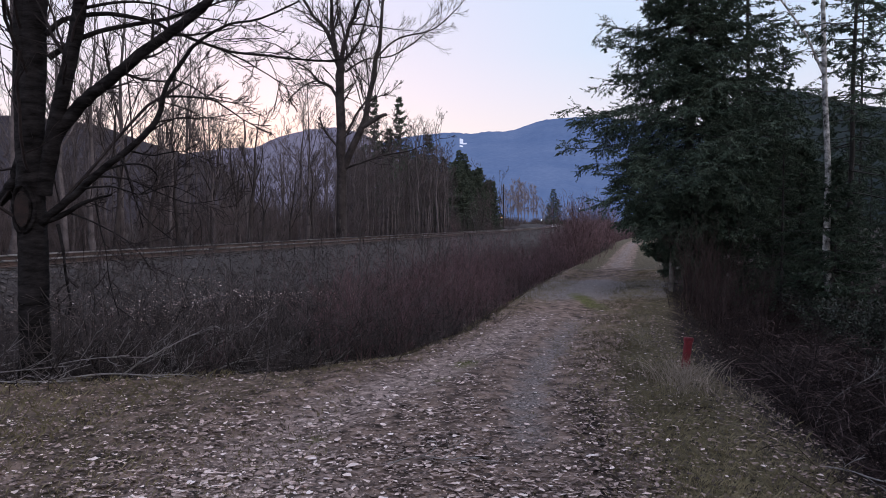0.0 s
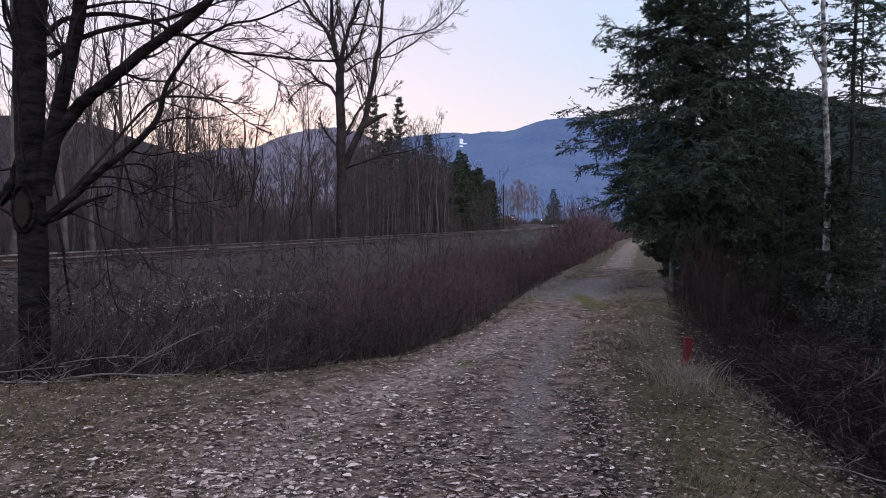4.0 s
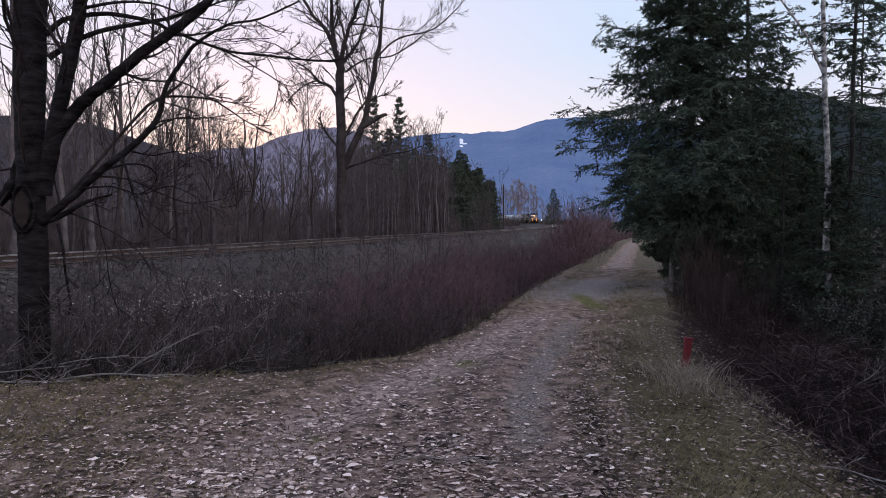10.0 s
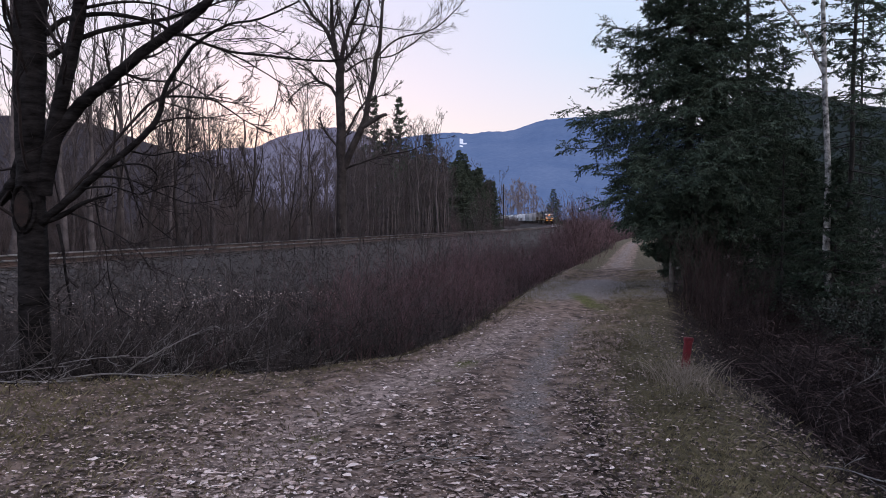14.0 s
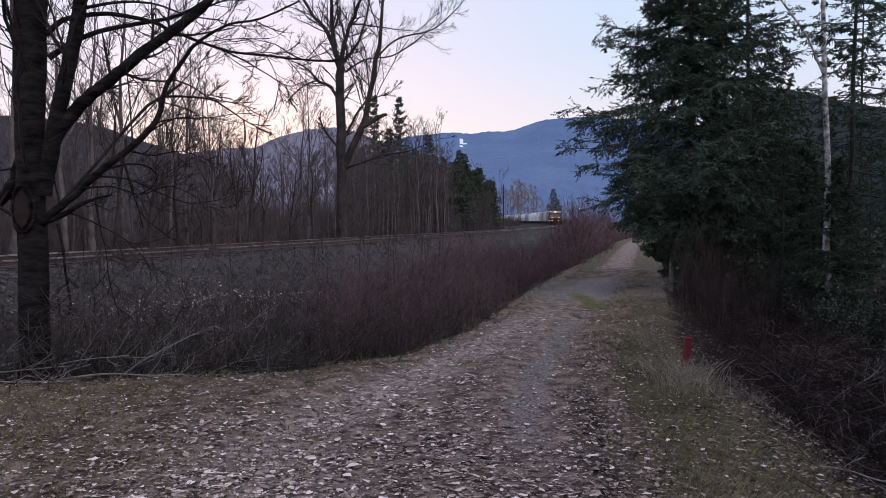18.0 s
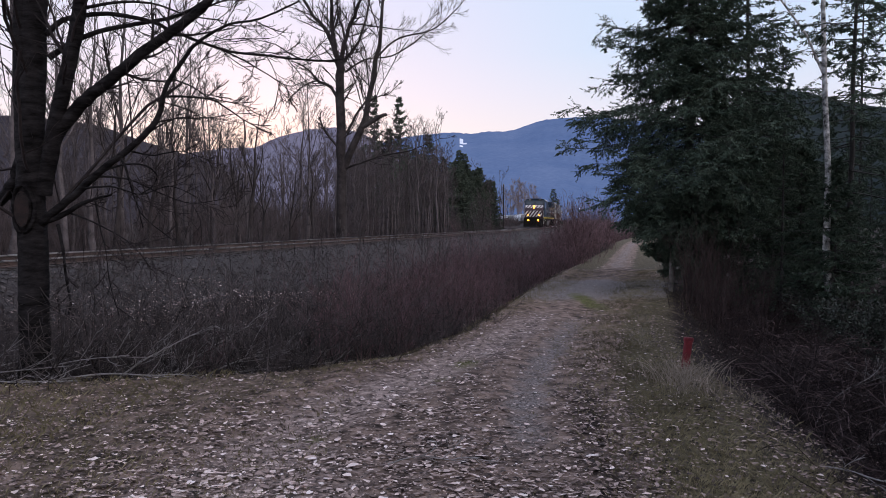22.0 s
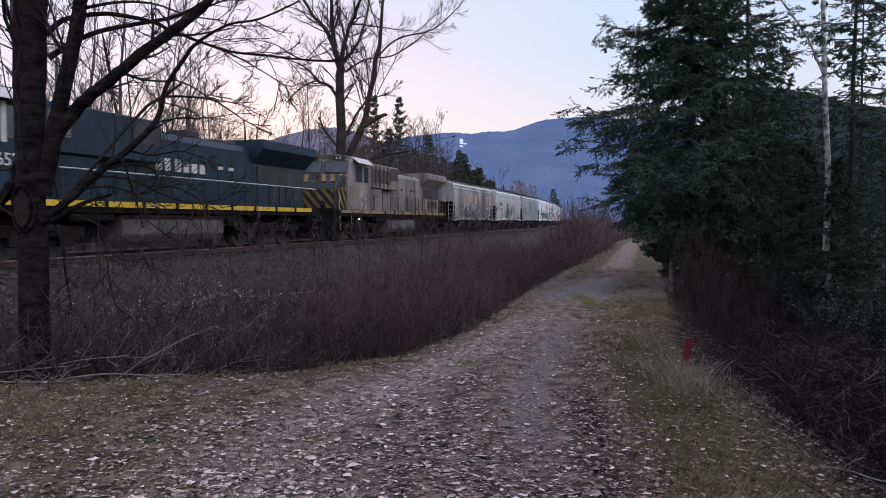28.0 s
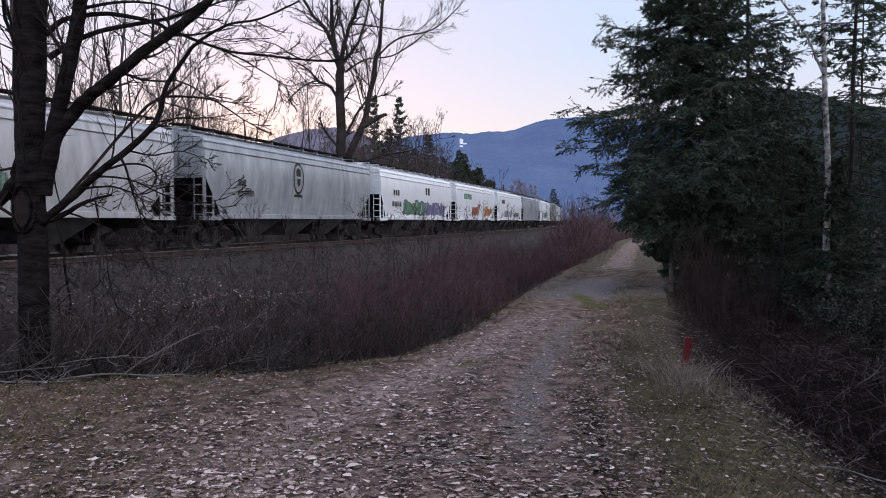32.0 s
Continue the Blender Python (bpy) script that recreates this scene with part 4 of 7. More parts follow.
    bm.faces.new([bm.verts.new((-0.02 + 0.075 * math.cos(q), -0.158, 1.72 + 0.18 * math.sin(q))) for q in a])
    part("bare_wood", bm, SCAR_WOOD, scar, "brown weathered bare wood")
    tree.matrix_basis = pose(-4.19, 7.5, 0.0)


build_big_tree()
build_near_tree()


def build_firs():
    big = conifer("fir_tree", 401, 20.0, 0.11, 4.35, 0.06, "tall dark fir with drooping boughs beside the lane", near=18, whorls=58, taper=2.6, bare=0.6)
    place(big, 5.75, 17.2, 20)
    slim = conifer("fir_tree", 402, 14.0, 0.085, 2.3, 0.08, "slender dark fir in the wood beside the lane", near=8, whorls=21)
    spots = [(8.5, 20.5, 10, 1.0), (11.3, 20.5, 140, 1.05), (7.2, 15.6, 80, 0.42), (9.6, 15.5, 260, 0.38), (12.2, 16.0, 30, 0.42), (14.5, 22.0, 70, 0.5), (11.5, 27.0, 120, 0.55), (16.0, 26.0, 160, 0.6), (10.8, 13.8, 210, 0.30), (17.0, 30.0, 250, 1.0), (13.2, 19.0, 280, 0.42), (9.0, 24.5, 320, 0.6), (13.5, 30.0, 20, 0.6),
             (12.6, 24.0, 10, 0.42), (14.6, 26.4, 60, 0.40), (15.8, 28.0, 170, 0.45), (11.6, 23.4, 230, 0.38), (13.6, 23.4, 85, 0.35),
             # added out of view, right and behind, to darken the undergrowth
             (8.0, 5.5, 40, 0.9), (9.5, 8.2, 90, 0.8), (11.5, 5.0, 130, 1.1), (6.5, 1.0, 170, 1.0), (10.0, -1.0, 210, 1.1), (7.5, -5.0, 260, 1.2), (13.5, 9.0, 300, 1.0), (5.4, 1.4, 15, 0.95), (7.0, 3.4, 75, 1.0), (5.8, -1.6, 190, 1.1)]
    scatter(slim, spots, "firs beside the lane")
    # three unseen firs whose high crowns keep light off the brambles
    high = conifer("fir_tree", 404, 15.0, 0.12, 3.4, 0.29, "unseen tall fir with a bare lower trunk, added for shade", near=7, whorls=22)
    scatter(high, [(5.3, 5.2, 0, 1.0), (6.3, 8.0, 70, 1.0), (4.9, 2.4, 220, 1.0)], "tall firs beside the lane")
    young = conifer("young_fir", 403, 4.6, 0.05, 1.7, 0.03, "bushy young fir in the shade of the wood", near=9, whorls=20)
    spots = [(7.8, 14.6, 50, 0.75), (10.6, 15.6, 150, 0.9), (8.6, 17.6, 200, 0.9), (12.8, 18.4, 300, 0.9), (7.0, 18.6, 30, 0.9), (11.9, 13.2, 130, 0.65), (9.4, 20.6, 15, 1.0), (13.8, 15.6, 280, 0.8), (15.6, 22.0, 115, 1.1), (11.8, 24.0, 65, 1.0)]
    scatter(young, spots, "young firs beside the lane")
    # the birch among the firs
    birch = leafless_tree("birch_tree", 411, 13.0, 0.075, limbs=9, fork=0.35, twigs=4, label="white-barked leafless birch among the firs", mats=(BIRCH, TWIG), lean=0.0, thick=0.005)
    place(birch, 7.83, 14.6, 250)


build_firs()


# ---- shrubs, litter and grass ----
def shrub(name, seed, height, stems, spread, mat, label, category="shrub", kids=7, thick=0.009, up=0.5, twig=2, least=0.0024, split=False, angle=28, crook=0.018):
    rng = np.random.default_rng(seed)
    n = 6
    q = np.linspace(0, 1, n)
    az = rng.uniform(0, 2 * np.pi, stems)
    lean = rng.uniform(0.05, 1.0, stems) * spread
    h = height * rng.uniform(0.6, 1.1, stems)
    P = np.zeros((stems, n, 3))
    base = rng.normal(size=(stems, 2)) * spread * 0.35
    bend = rng.normal(size=(stems, n, 2)).cumsum(1) * height * crook
    P[..., 0] = base[:, :1] + np.cos(az)[:, None] * lean[:, None] * q ** 1.2 + bend[..., 0]
    P[..., 1] = base[:, 1:] + np.sin(az)[:, None] * lean[:, None] * q ** 1.2 + bend[..., 1]
    P[..., 2] = h[:, None] * q - 0.05
    R = thick * (1 - 0.75 * q)[None] * rng.uniform(0.6, 1.3, (stems, 1))
    P1, R1 = sprout(rng, P, R, kids, 0.36, angle, n=4 if split else 3, t0=0.2, up=up, wob=0.18 if split else 0.10, thin=0.65)
    groups = [(P, R, 3), (P1, np.maximum(R1, least), 3)]
    if twig:
        P2, R2 = sprout(rng, P1, R1, twig, 0.5, angle, n=2, t0=0.2, up=up * 0.6, wob=0.12, thin=0.7)
        groups.append((P2, np.maximum(R2, least * 0.75), 3))
    if split:
        ob = new(name)
        tagged(part("stem", tubes("stem", groups[:1]), mat, ob), kind="stuff")
        tagged(part("branchwork", tubes("branchwork", groups[1:]), mat, ob), kind="stuff")
        return tagged(ob, label, category)
    ob = part(name, tubes(name, groups), mat)
    return tagged(ob, label, category)


def build_hedge():
    rng = np.random.default_rng(31)
    red = [shrub("dogwood_shrub", 500 + i, h, n, sp, RED_STEM, "leafless red-stemmed shrub in the ditch beside the lane", thick=0.010, split=True, angle=38, crook=0.030)
           for i, (h, n, sp) in enumerate([(2.0, 20, 0.7), (1.7, 18, 0.8), (2.3, 20, 0.65)])]
    grey = [shrub("brush_shrub", 520 + i, h, n, sp, BRUSH, "tangled leafless grey brush in the ditch", thick=0.008, up=0.0, kids=9, split=True, angle=50, crook=0.045)
            for i, (h, n, sp) in enumerate([(1.1, 18, 1.0), (1.4, 14, 0.9), (0.8, 22, 0.8)])]
    spots = {0: [[], [], []], 1: [[], [], []]}
    line = resample([(x, y, 0) for x, y in EDGE[1:10]], 900)[:, :2]
    run = np.concatenate([[0], np.cumsum(np.hypot(*np.diff(line, axis=0).T))])
    u = 3.4
    while u < run[-1]:
        x0, y0 = np.interp(u, run, line[:, 0]), np.interp(u, run, line[:, 1])
        x1, y1 = np.interp(u + 0.2, run, line[:, 0]), np.interp(u + 0.2, run, line[:, 1])
        nx, ny = -(y1 - y0) / 0.2, (x1 - x0) / 0.2
        for r in range(7 if y0 < 12 else 5 if y0 < 26 else 3):
            off = 0.12 + (0.42 if y0 < 12 else 0.75) * r + rng.uniform(0, 0.4)
            x, y = x0 + nx * off, y0 + ny * off
            if off_track(x, y) < 4.8:
                continue
            side = x / y
            is_red = rng.uniform() < np.interp(side, [-0.26, -0.12, 0.03], [0.03, 0.3, 0.8]) and not (r == 0 and y0 < 12)
            k = int(rng.integers(0, 3))
            if is_red:
                sc = rng.uniform(0.42, 0.86) * (0.75 if r == 0 else 1.0) if y0 < 27 else rng.uniform(0.9, 1.25) if side > 0.15 and y0 < 52 else rng.uniform(0.4, 0.55)
            else:
                sc = rng.uniform(0.4, 0.65) if r == 0 else rng.uniform(0.7, 1.35) if side < -0.1 else rng.uniform(0.6, 1.0)
            spots[0 if is_red else 1][k].append((x, y, rng.uniform(0, 360), sc))
        u += 0.5 if y0 < 12 else 0.75 if y0 < 30 else 1.4
    for protos, sets, group in ((red, spots[0], "red-stemmed shrubs along the ditch"), (grey, spots[1], "grey brush along the ditch")):
        for p, sp in zip(protos, sets):
            scatter(p, sp, group)


build_hedge()
build_woods()


def build_saplings():
    rng = np.random.default_rng(45)
    proto = leafless_tree("ditch_sapling", 580, 2.6, 0.014, limbs=9, fork=0.25, twigs=3, label="thin leafless sapling in the ditch brush", mats=(BRUSH, BRUSH), thick=0.004, fine=True)
    spots = []
    for a, y, s in ((330, 11.5, 0.9), (470, 12.5, 0.85), (525, 10.6, 0.75), (600, 14, 0.85), (655, 13, 0.8), (702, 12.5, 0.8), (750, 13.5, 0.9), (760, 16, 0.9), (835, 17, 0.9), (880, 22, 1.0), (420, 10, 0.7), (240, 10.5, 0.8), (160, 9.6, 0.8), (380, 13.5, 0.9), (560, 18, 0.9), (700, 20, 0.9), (450, 14, 1.0), (500, 15, 0.9), (580, 12.5, 0.8), (630, 16, 1.05), (680, 15, 0.9), (725, 17, 1.0), (790, 18, 1.0), (815, 20, 1.0), (860, 21, 1.05), (905, 25, 1.05), (300, 12.5, 0.85), (270, 14, 0.9), (545, 12, 0.7), (770, 14, 0.75)):
        spots.append(((a - 784) / 1300 * y, y, rng.uniform(0, 360), s))
    scatter(proto, spots, "saplings in the ditch")


build_saplings()


def cane_clump(seed, height, count, spread):
    """A few long dry canes that rise and arch over to the ground."""
    rng = np.random.default_rng(seed)
    clump = tagged(new("cane_clump"), "pale brown dead canes arching under the firs", "canes")
    q = np.linspace(0, 1, 8)
    for i in range(count):
        az = 2 * math.pi * (i + rng.uniform(-0.4, 0.4)) / count
        reach, h = spread * rng.uniform(0.5, 1.1), height * rng.uniform(0.5, 1.1)
        P = np.stack([math.cos(az) * reach * q, math.sin(az) * reach * q, h * (2.6 * q - 2.4 * q ** 2) - 0.03], -1)[None]
        P[0, 1:] += np.cumsum(rng.normal(size=(7, 3)), 0) * 0.055
        R = (0.0065 * (1 - 0.7 * q) + 0.0012)[None]
        P1, R1 = sprout(rng, P, R, 6, 0.3, 55, n=4, t0=0.2, up=-0.1, wob=0.22, thin=0.6)
        cane = part("cane", tubes("cane", [(P, R, 4)]), DRY_CANE, clump)
        tagged(part("branchwork", tubes("branchwork", [(P1, np.maximum(R1, 0.002), 3)]), DRY_CANE, cane), kind="stuff")
    return clump


def build_thicket():
    """Brambles and saplings under the firs."""
    rng = np.random.default_rng(41)
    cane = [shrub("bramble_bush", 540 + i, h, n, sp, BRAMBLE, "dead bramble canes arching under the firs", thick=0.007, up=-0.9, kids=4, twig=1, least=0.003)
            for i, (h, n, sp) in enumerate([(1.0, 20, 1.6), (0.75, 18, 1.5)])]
    spots = [[], []]
    for i in range(150):
        y = 4.2 + 14 * rng.uniform(0, 1) ** 1.2
        cx = np.interp(y, LANE_PTS[:, 1], LANE_PTS[:, 0])
        edge = np.interp(y, [4, 9, 16], [2.5, 2.2, 1.85])
        x = cx + edge + 0.75 + rng.uniform(0, 1) ** 1.3 * 7
        spots[i % 2].append((x, y, rng.uniform(0, 360), rng.uniform(0.6, 1.1) * min(1.0, 0.55 + (x - cx - edge) * 0.4)))
    for i in range(50):
        y = rng.uniform(4.0, 9.5)
        cx = np.interp(y, LANE_PTS[:, 1], LANE_PTS[:, 0])
        spots[i % 2].append((cx + rng.uniform(3.1, 5.4), y, rng.uniform(0, 360), rng.uniform(0.45, 0.85)))
    for p, sp in zip(cane, spots):
        scatter(p, sp, "brambles under the firs")
    dry = [cane_clump(545 + i, h, n, sp) for i, (h, n, sp) in enumerate([(1.0, 6, 1.7), (0.7, 5, 1.5)])]
    spots = [[], []]
    for i in range(70):
        y = 4.3 + 9 * rng.uniform(0, 1) ** 1.2
        cx = np.interp(y, LANE_PTS[:, 1], LANE_PTS[:, 0])
        spots[i % 2].append((cx + 2.9 + rng.uniform(0, 3.0), y, rng.uniform(0, 360), rng.uniform(0.5, 1.0)))
    for p, sp in zip(dry, spots):
        scatter(p, sp, "dead canes under the firs")
    sap = shrub("sapling_clump", 550, 2.3, 22, 0.6, SAP_STEM, "leafless red-brown saplings at the edge of the wood", thick=0.009, up=0.5)
    spots = [(4.6, 13.4, 0, 0.8), (5.3, 14.6, 90, 0.85), (4.5, 12.2, 200, 0.65), (5.8, 15.6, 140, 0.8), (5.4, 12.6, 310, 0.7), (8.6, 24, 60, 0.9), (11.0, 34, 10, 1.1), (4.4, 11.0, 45, 0.55)]
    scatter(sap, spots, "saplings at the edge of the wood")


def evergreen_bush(seed, size):
    """A low bush of stiff oval leaves on thin stems."""
    rng = np.random.default_rng(seed)
    bush = tagged(new("evergreen_bush"), "dark evergreen bush with small glossy leaves under the firs", "bush")
    n = 26
    q = np.linspace(0, 1, 5)
    az = rng.uniform(0, 2 * np.pi, n)
    ln = rng.uniform(0.3, 1.0, n) * size * 0.7
    P = np.stack([np.cos(az)[:, None] * ln[:, None] * q, np.sin(az)[:, None] * ln[:, None] * q, (size * rng.uniform(0.5, 1.1, (n, 1))) * q ** 0.8], -1)
    R = np.full((n, 5), 0.006)
    P1, R1 = sprout(rng, P, R, 6, 0.4, 45, n=3, t0=0.3, up=0.2)
    part("stem", tubes("stem", [(P, R, 3), (P1, np.maximum(R1, 0.003), 3)]), BARK_DARK, bush)
    V, F = blades(rng, P1, 9, 0.07, 0.045, 0.2, 60)
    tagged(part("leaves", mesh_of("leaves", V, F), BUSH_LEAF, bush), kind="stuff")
    return bush


def build_bushes():
    rng = np.random.default_rng(43)
    proto = evergreen_bush(560, 1.2)
    spots = []
    for i in range(16):
        y = 6.5 + 8 * rng.uniform(0, 1)
        cx = np.interp(y, LANE_PTS[:, 1], LANE_PTS[:, 0])
        spots.append((cx + 4.6 + rng.uniform(0, 4.5), y, rng.uniform(0, 360), rng.uniform(0.5, 0.9)))
    scatter(proto, spots, "evergreen bushes under the firs")
    # bleached branches lying in the brush
    rows = [((-4.4, 7.0), 4, 1.7, 0.012, 0.02), ((-3.2, 7.3), 8, 1.2, 0.013, 0.02), ((-3.4, 8.2), -35, 1.6, 0.012, 0.25), ((-3.0, 8.4), 40, 1.3, 0.012, 0.6), ((-4.4, 8.0), 10, 1.7, 0.010, 0.25), ((-2.2, 9.6), 55, 1.2, 0.016, 0.5), ((-3.6, 10.4), -20, 1.4, 0.012, 0.3), ((3.05, 4.9), -25, 0.9, 0.009, 0.05), ((3.6, 5.4), 15, 1.3, 0.012, 0.15), ((4.6, 8.2), 30, 1.3, 0.010, 0.5), ((4.0, 6.6), -40, 1.0, 0.009, 0.3)]
    for i in range(16):
        x = rng.uniform(-4.9, -1.2)
        rows.append(((x, np.interp(x, [-5, -4.2, -1.6, -0.6], [6.9, 7.0, 7.9, 8.7]) + rng.uniform(0.15, 1.5)), rng.uniform(-60, 60), rng.uniform(1.0, 2.1), rng.uniform(0.008, 0.015), rng.uniform(0.1, 0.8)))
    rows += [((-0.05, 4.72), 12, 0.62, 0.005, 0.0), ((2.62, 4.6), -38, 0.8, 0.009, 0.03), ((-4.5, 7.25), 2, 1.5, 0.013, 0.22), ((-3.9, 7.4), -14, 1.6, 0.012, 0.35), ((-3.0, 7.75), 48, 1.3, 0.013, 0.55)]
    for (x, y), turn, length, r, rise in rows:
        b = tagged(new("dead_branch"), "bleached dead branch lying in the brush", "branch")
        limb(rng, b, [(-length / 2, 0, 0.03), (-length * 0.15, 0.06, 0.05 + rise * 0.4), (length * 0.2, -0.05, 0.04 + rise * 0.8), (length / 2, 0.04, 0.02 + rise)], r, r * 0.3, DEAD_WOOD, DEAD_WOOD, [(7, 0.4, 40, 0.5, 0.003), (4, 0.5, 38, 0.6, 0.002)], name="stem", sides=6, cap=0.01)
        b.matrix_basis = pose(x, y, float(ground_z(x, y)), 0, 0, turn)


build_bushes()


build_thicket()


def leaf_sheet(name, rng, x, y, size, lift, label, mat=None, flat=1.0):
    """Fallen leaves with a lobed, curled outline."""
    n = len(x)
    shape = np.array([(-1.0, 0.0, 0.0), (-0.55, -0.55, 0.16), (0.05, -0.80, 0.24), (0.60, -0.45, 0.12), (1.10, 0.0, 0.02), (0.60, 0.50, 0.14), (0.0, 0.82, 0.24), (-0.5, 0.50, 0.16)])
    L = shape[None] * size[:, None, None] * rng.uniform(0.5, 1.25, (n, 8, 1))
    L[..., 1] *= rng.uniform(0.5, 1.1, (n, 1))
    L[..., 2] *= rng.uniform(-0.5, 1.7, (n, 1)) * flat
    a = rng.uniform(0, 2 * np.pi, n)
    c, s_ = np.cos(a)[:, None], np.sin(a)[:, None]
    X, Y = L[..., 0] * c - L[..., 1] * s_, L[..., 0] * s_ + L[..., 1] * c
    Z = L[..., 2] + X * rng.normal(size=(n, 1)) * 0.2 * flat + Y * rng.normal(size=(n, 1)) * 0.2 * flat
    V = np.stack([X + x[:, None], Y + y[:, None], Z + (ground_z(x, y) + lift * rng.uniform(0.6, 1.4, n))[:, None]], -1).reshape(-1, 3)
    k = np.arange(n)[:, None, None] * 8
    F = (k + np.array([[(0, 1, 2, 7), (2, 3, 6, 7), (3, 4, 5, 6)]])).reshape(-1, 4)
    tagged(part(name, mesh_of(name, V, F), mat or LEAF), label, "leaves", kind="stuff")


def build_litter():
    rng = np.random.default_rng(51)

    def strew(n, power):
        y = 3.0 + 26 * rng.uniform(0, 1, n) ** power
        x = rng.uniform(-0.72, 0.72, n) * (y + 1.0)
        d, half = off_lane(x, y)
        clump = 0.5 + 0.5 * np.sin(x * 2.3 + np.sin(y * 1.7) * 2) * np.sin(y * 2.9 + np.sin(x * 1.1) * 2)
        patch = 0.5 + 0.5 * np.sin(x * 6.1 + 2 * np.sin(y * 3.7)) * np.sin(y * 7.3 + 2 * np.sin(x * 4.1))
        p = (1 - 0.97 * smooth01((d - half + 0.1) / 0.4)) * (1 - 0.9 * smooth01((beyond_edge(x, y) + 0.15) / 0.4)) * np.where((y > 13) & (np.abs(d) < 1.3), 0.12, 1.0)
        return x, y, 0.55 * clump + 0.45 * patch, p
    # a brown mat of old leaves, and paler dry ones on it

    def zones(x, y):
        dl, dr = off_rut(x, y, LEFT_RUT), off_rut(x, y, RIGHT_RUT)
        return (np.exp(-(dl / 0.55) ** 2), np.exp(-(dr / 0.30) ** 2) * smooth01((y - 4.6) / 2), np.exp(-((dr - 0.60) / 0.34) ** 2) * smooth01((10 - y) / 4),
                smooth01((dr - 0.85) / 0.3), smooth01((-dl - 0.5) / 0.5) * (y < 16))
    x, y, clump, p = strew(190000, 1.85)
    left, right, band, verge, bank = zones(x, y)
    keep = rng.uniform(0, 1, len(x)) < p * (0.45 + 0.55 * clump) * (1 - 0.45 * left) * (1 - 0.75 * right) * (1 - 0.68 * verge) * (1 - 0.30 * bank) * (1 + 0.4 * band)
    x, y = x[keep], y[keep]
    leaf_sheet("fallen_leaves", rng, x, y, 0.008 + 0.024 * rng.uniform(0, 1, len(x)) ** 1.8, 0.012, "brown fallen leaves matted over the lane", OLD_LEAF, 0.6)
    x, y, clump, p = strew(230000, 1.8)
    left, right, band, verge, bank = zones(x, y)
    keep = rng.uniform(0, 1, len(x)) < p * (0.12 + 0.7 * clump ** 1.5) * (0.60 + 0.65 * left) * (1 - 0.35 * right) * (1 - 0.45 * band) * (1 - 0.82 * verge) * (1 - 0.5 * bank)
    x, y = x[keep], y[keep]
    size = 0.007 + 0.030 * rng.uniform(0, 1, len(x)) ** 2.8
    size *= np.where(rng.uniform(0, 1, len(x)) < 0.03, 1.6, 1.0)
    leaf_sheet("pale_leaves", rng, x, y, size, 0.019, "dry bleached fallen leaves strewn over the lane", LEAF, 0.45)
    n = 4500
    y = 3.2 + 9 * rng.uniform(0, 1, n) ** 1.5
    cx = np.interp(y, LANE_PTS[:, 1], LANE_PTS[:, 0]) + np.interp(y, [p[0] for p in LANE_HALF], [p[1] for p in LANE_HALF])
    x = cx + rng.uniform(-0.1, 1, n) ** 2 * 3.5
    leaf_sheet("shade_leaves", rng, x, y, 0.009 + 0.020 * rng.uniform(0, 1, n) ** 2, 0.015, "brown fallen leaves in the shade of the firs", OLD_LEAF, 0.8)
    n = 11000
    s = rng.uniform(-34, -15, n)
    tx, ty, th = on_track(s)
    off = rng.uniform(3.4, 11, n)
    x, y = tx + np.cos(th) * off, ty - np.sin(th) * off
    leaf_sheet("bank_leaves", rng, x, y, 0.02 + 0.035 * rng.uniform(0, 1, n) ** 2, 0.04, "pale fallen leaves on the railway bank")


build_litter()


def build_ballast():
    rng = np.random.default_rng(61)
    n = 11000
    s = -26 + 120 * rng.uniform(0, 1, n) ** 1.5
    tx, ty, th = on_track(s)
    off = rng.uniform(-2.0, 5.0, n)
    x, y = tx + np.cos(th) * off, ty - np.sin(th) * off
    size = rng.uniform(0.03, 0.07, n)
    shape = np.array([(1, 0, 0), (0, 1, 0), (-1, 0, 0), (0, -1, 0), (0.1, 0.1, 0.8), (0, 0, -0.6)])
    L = (shape[None] + rng.normal(size=(n, 6, 3)) * 0.25) * size[:, None, None]
    V = (L + np.stack([x, y, ground_z(x, y) + 0.02], -1)[:, None]).reshape(-1, 3)
    k = np.arange(n)[:, None, None] * 6
    F = (k + np.array([[(0, 1, 4), (1, 2, 4), (2, 3, 4), (3, 0, 4), (1, 0, 5), (2, 1, 5), (3, 2, 5), (0, 3, 5)]])).reshape(-1, 3)
    ob = part("ballast", mesh_of("ballast", V, F), STONE)
    tagged(ob, "grey crushed stone ballast of the railway bed", "ballast", kind="stuff")


build_ballast()


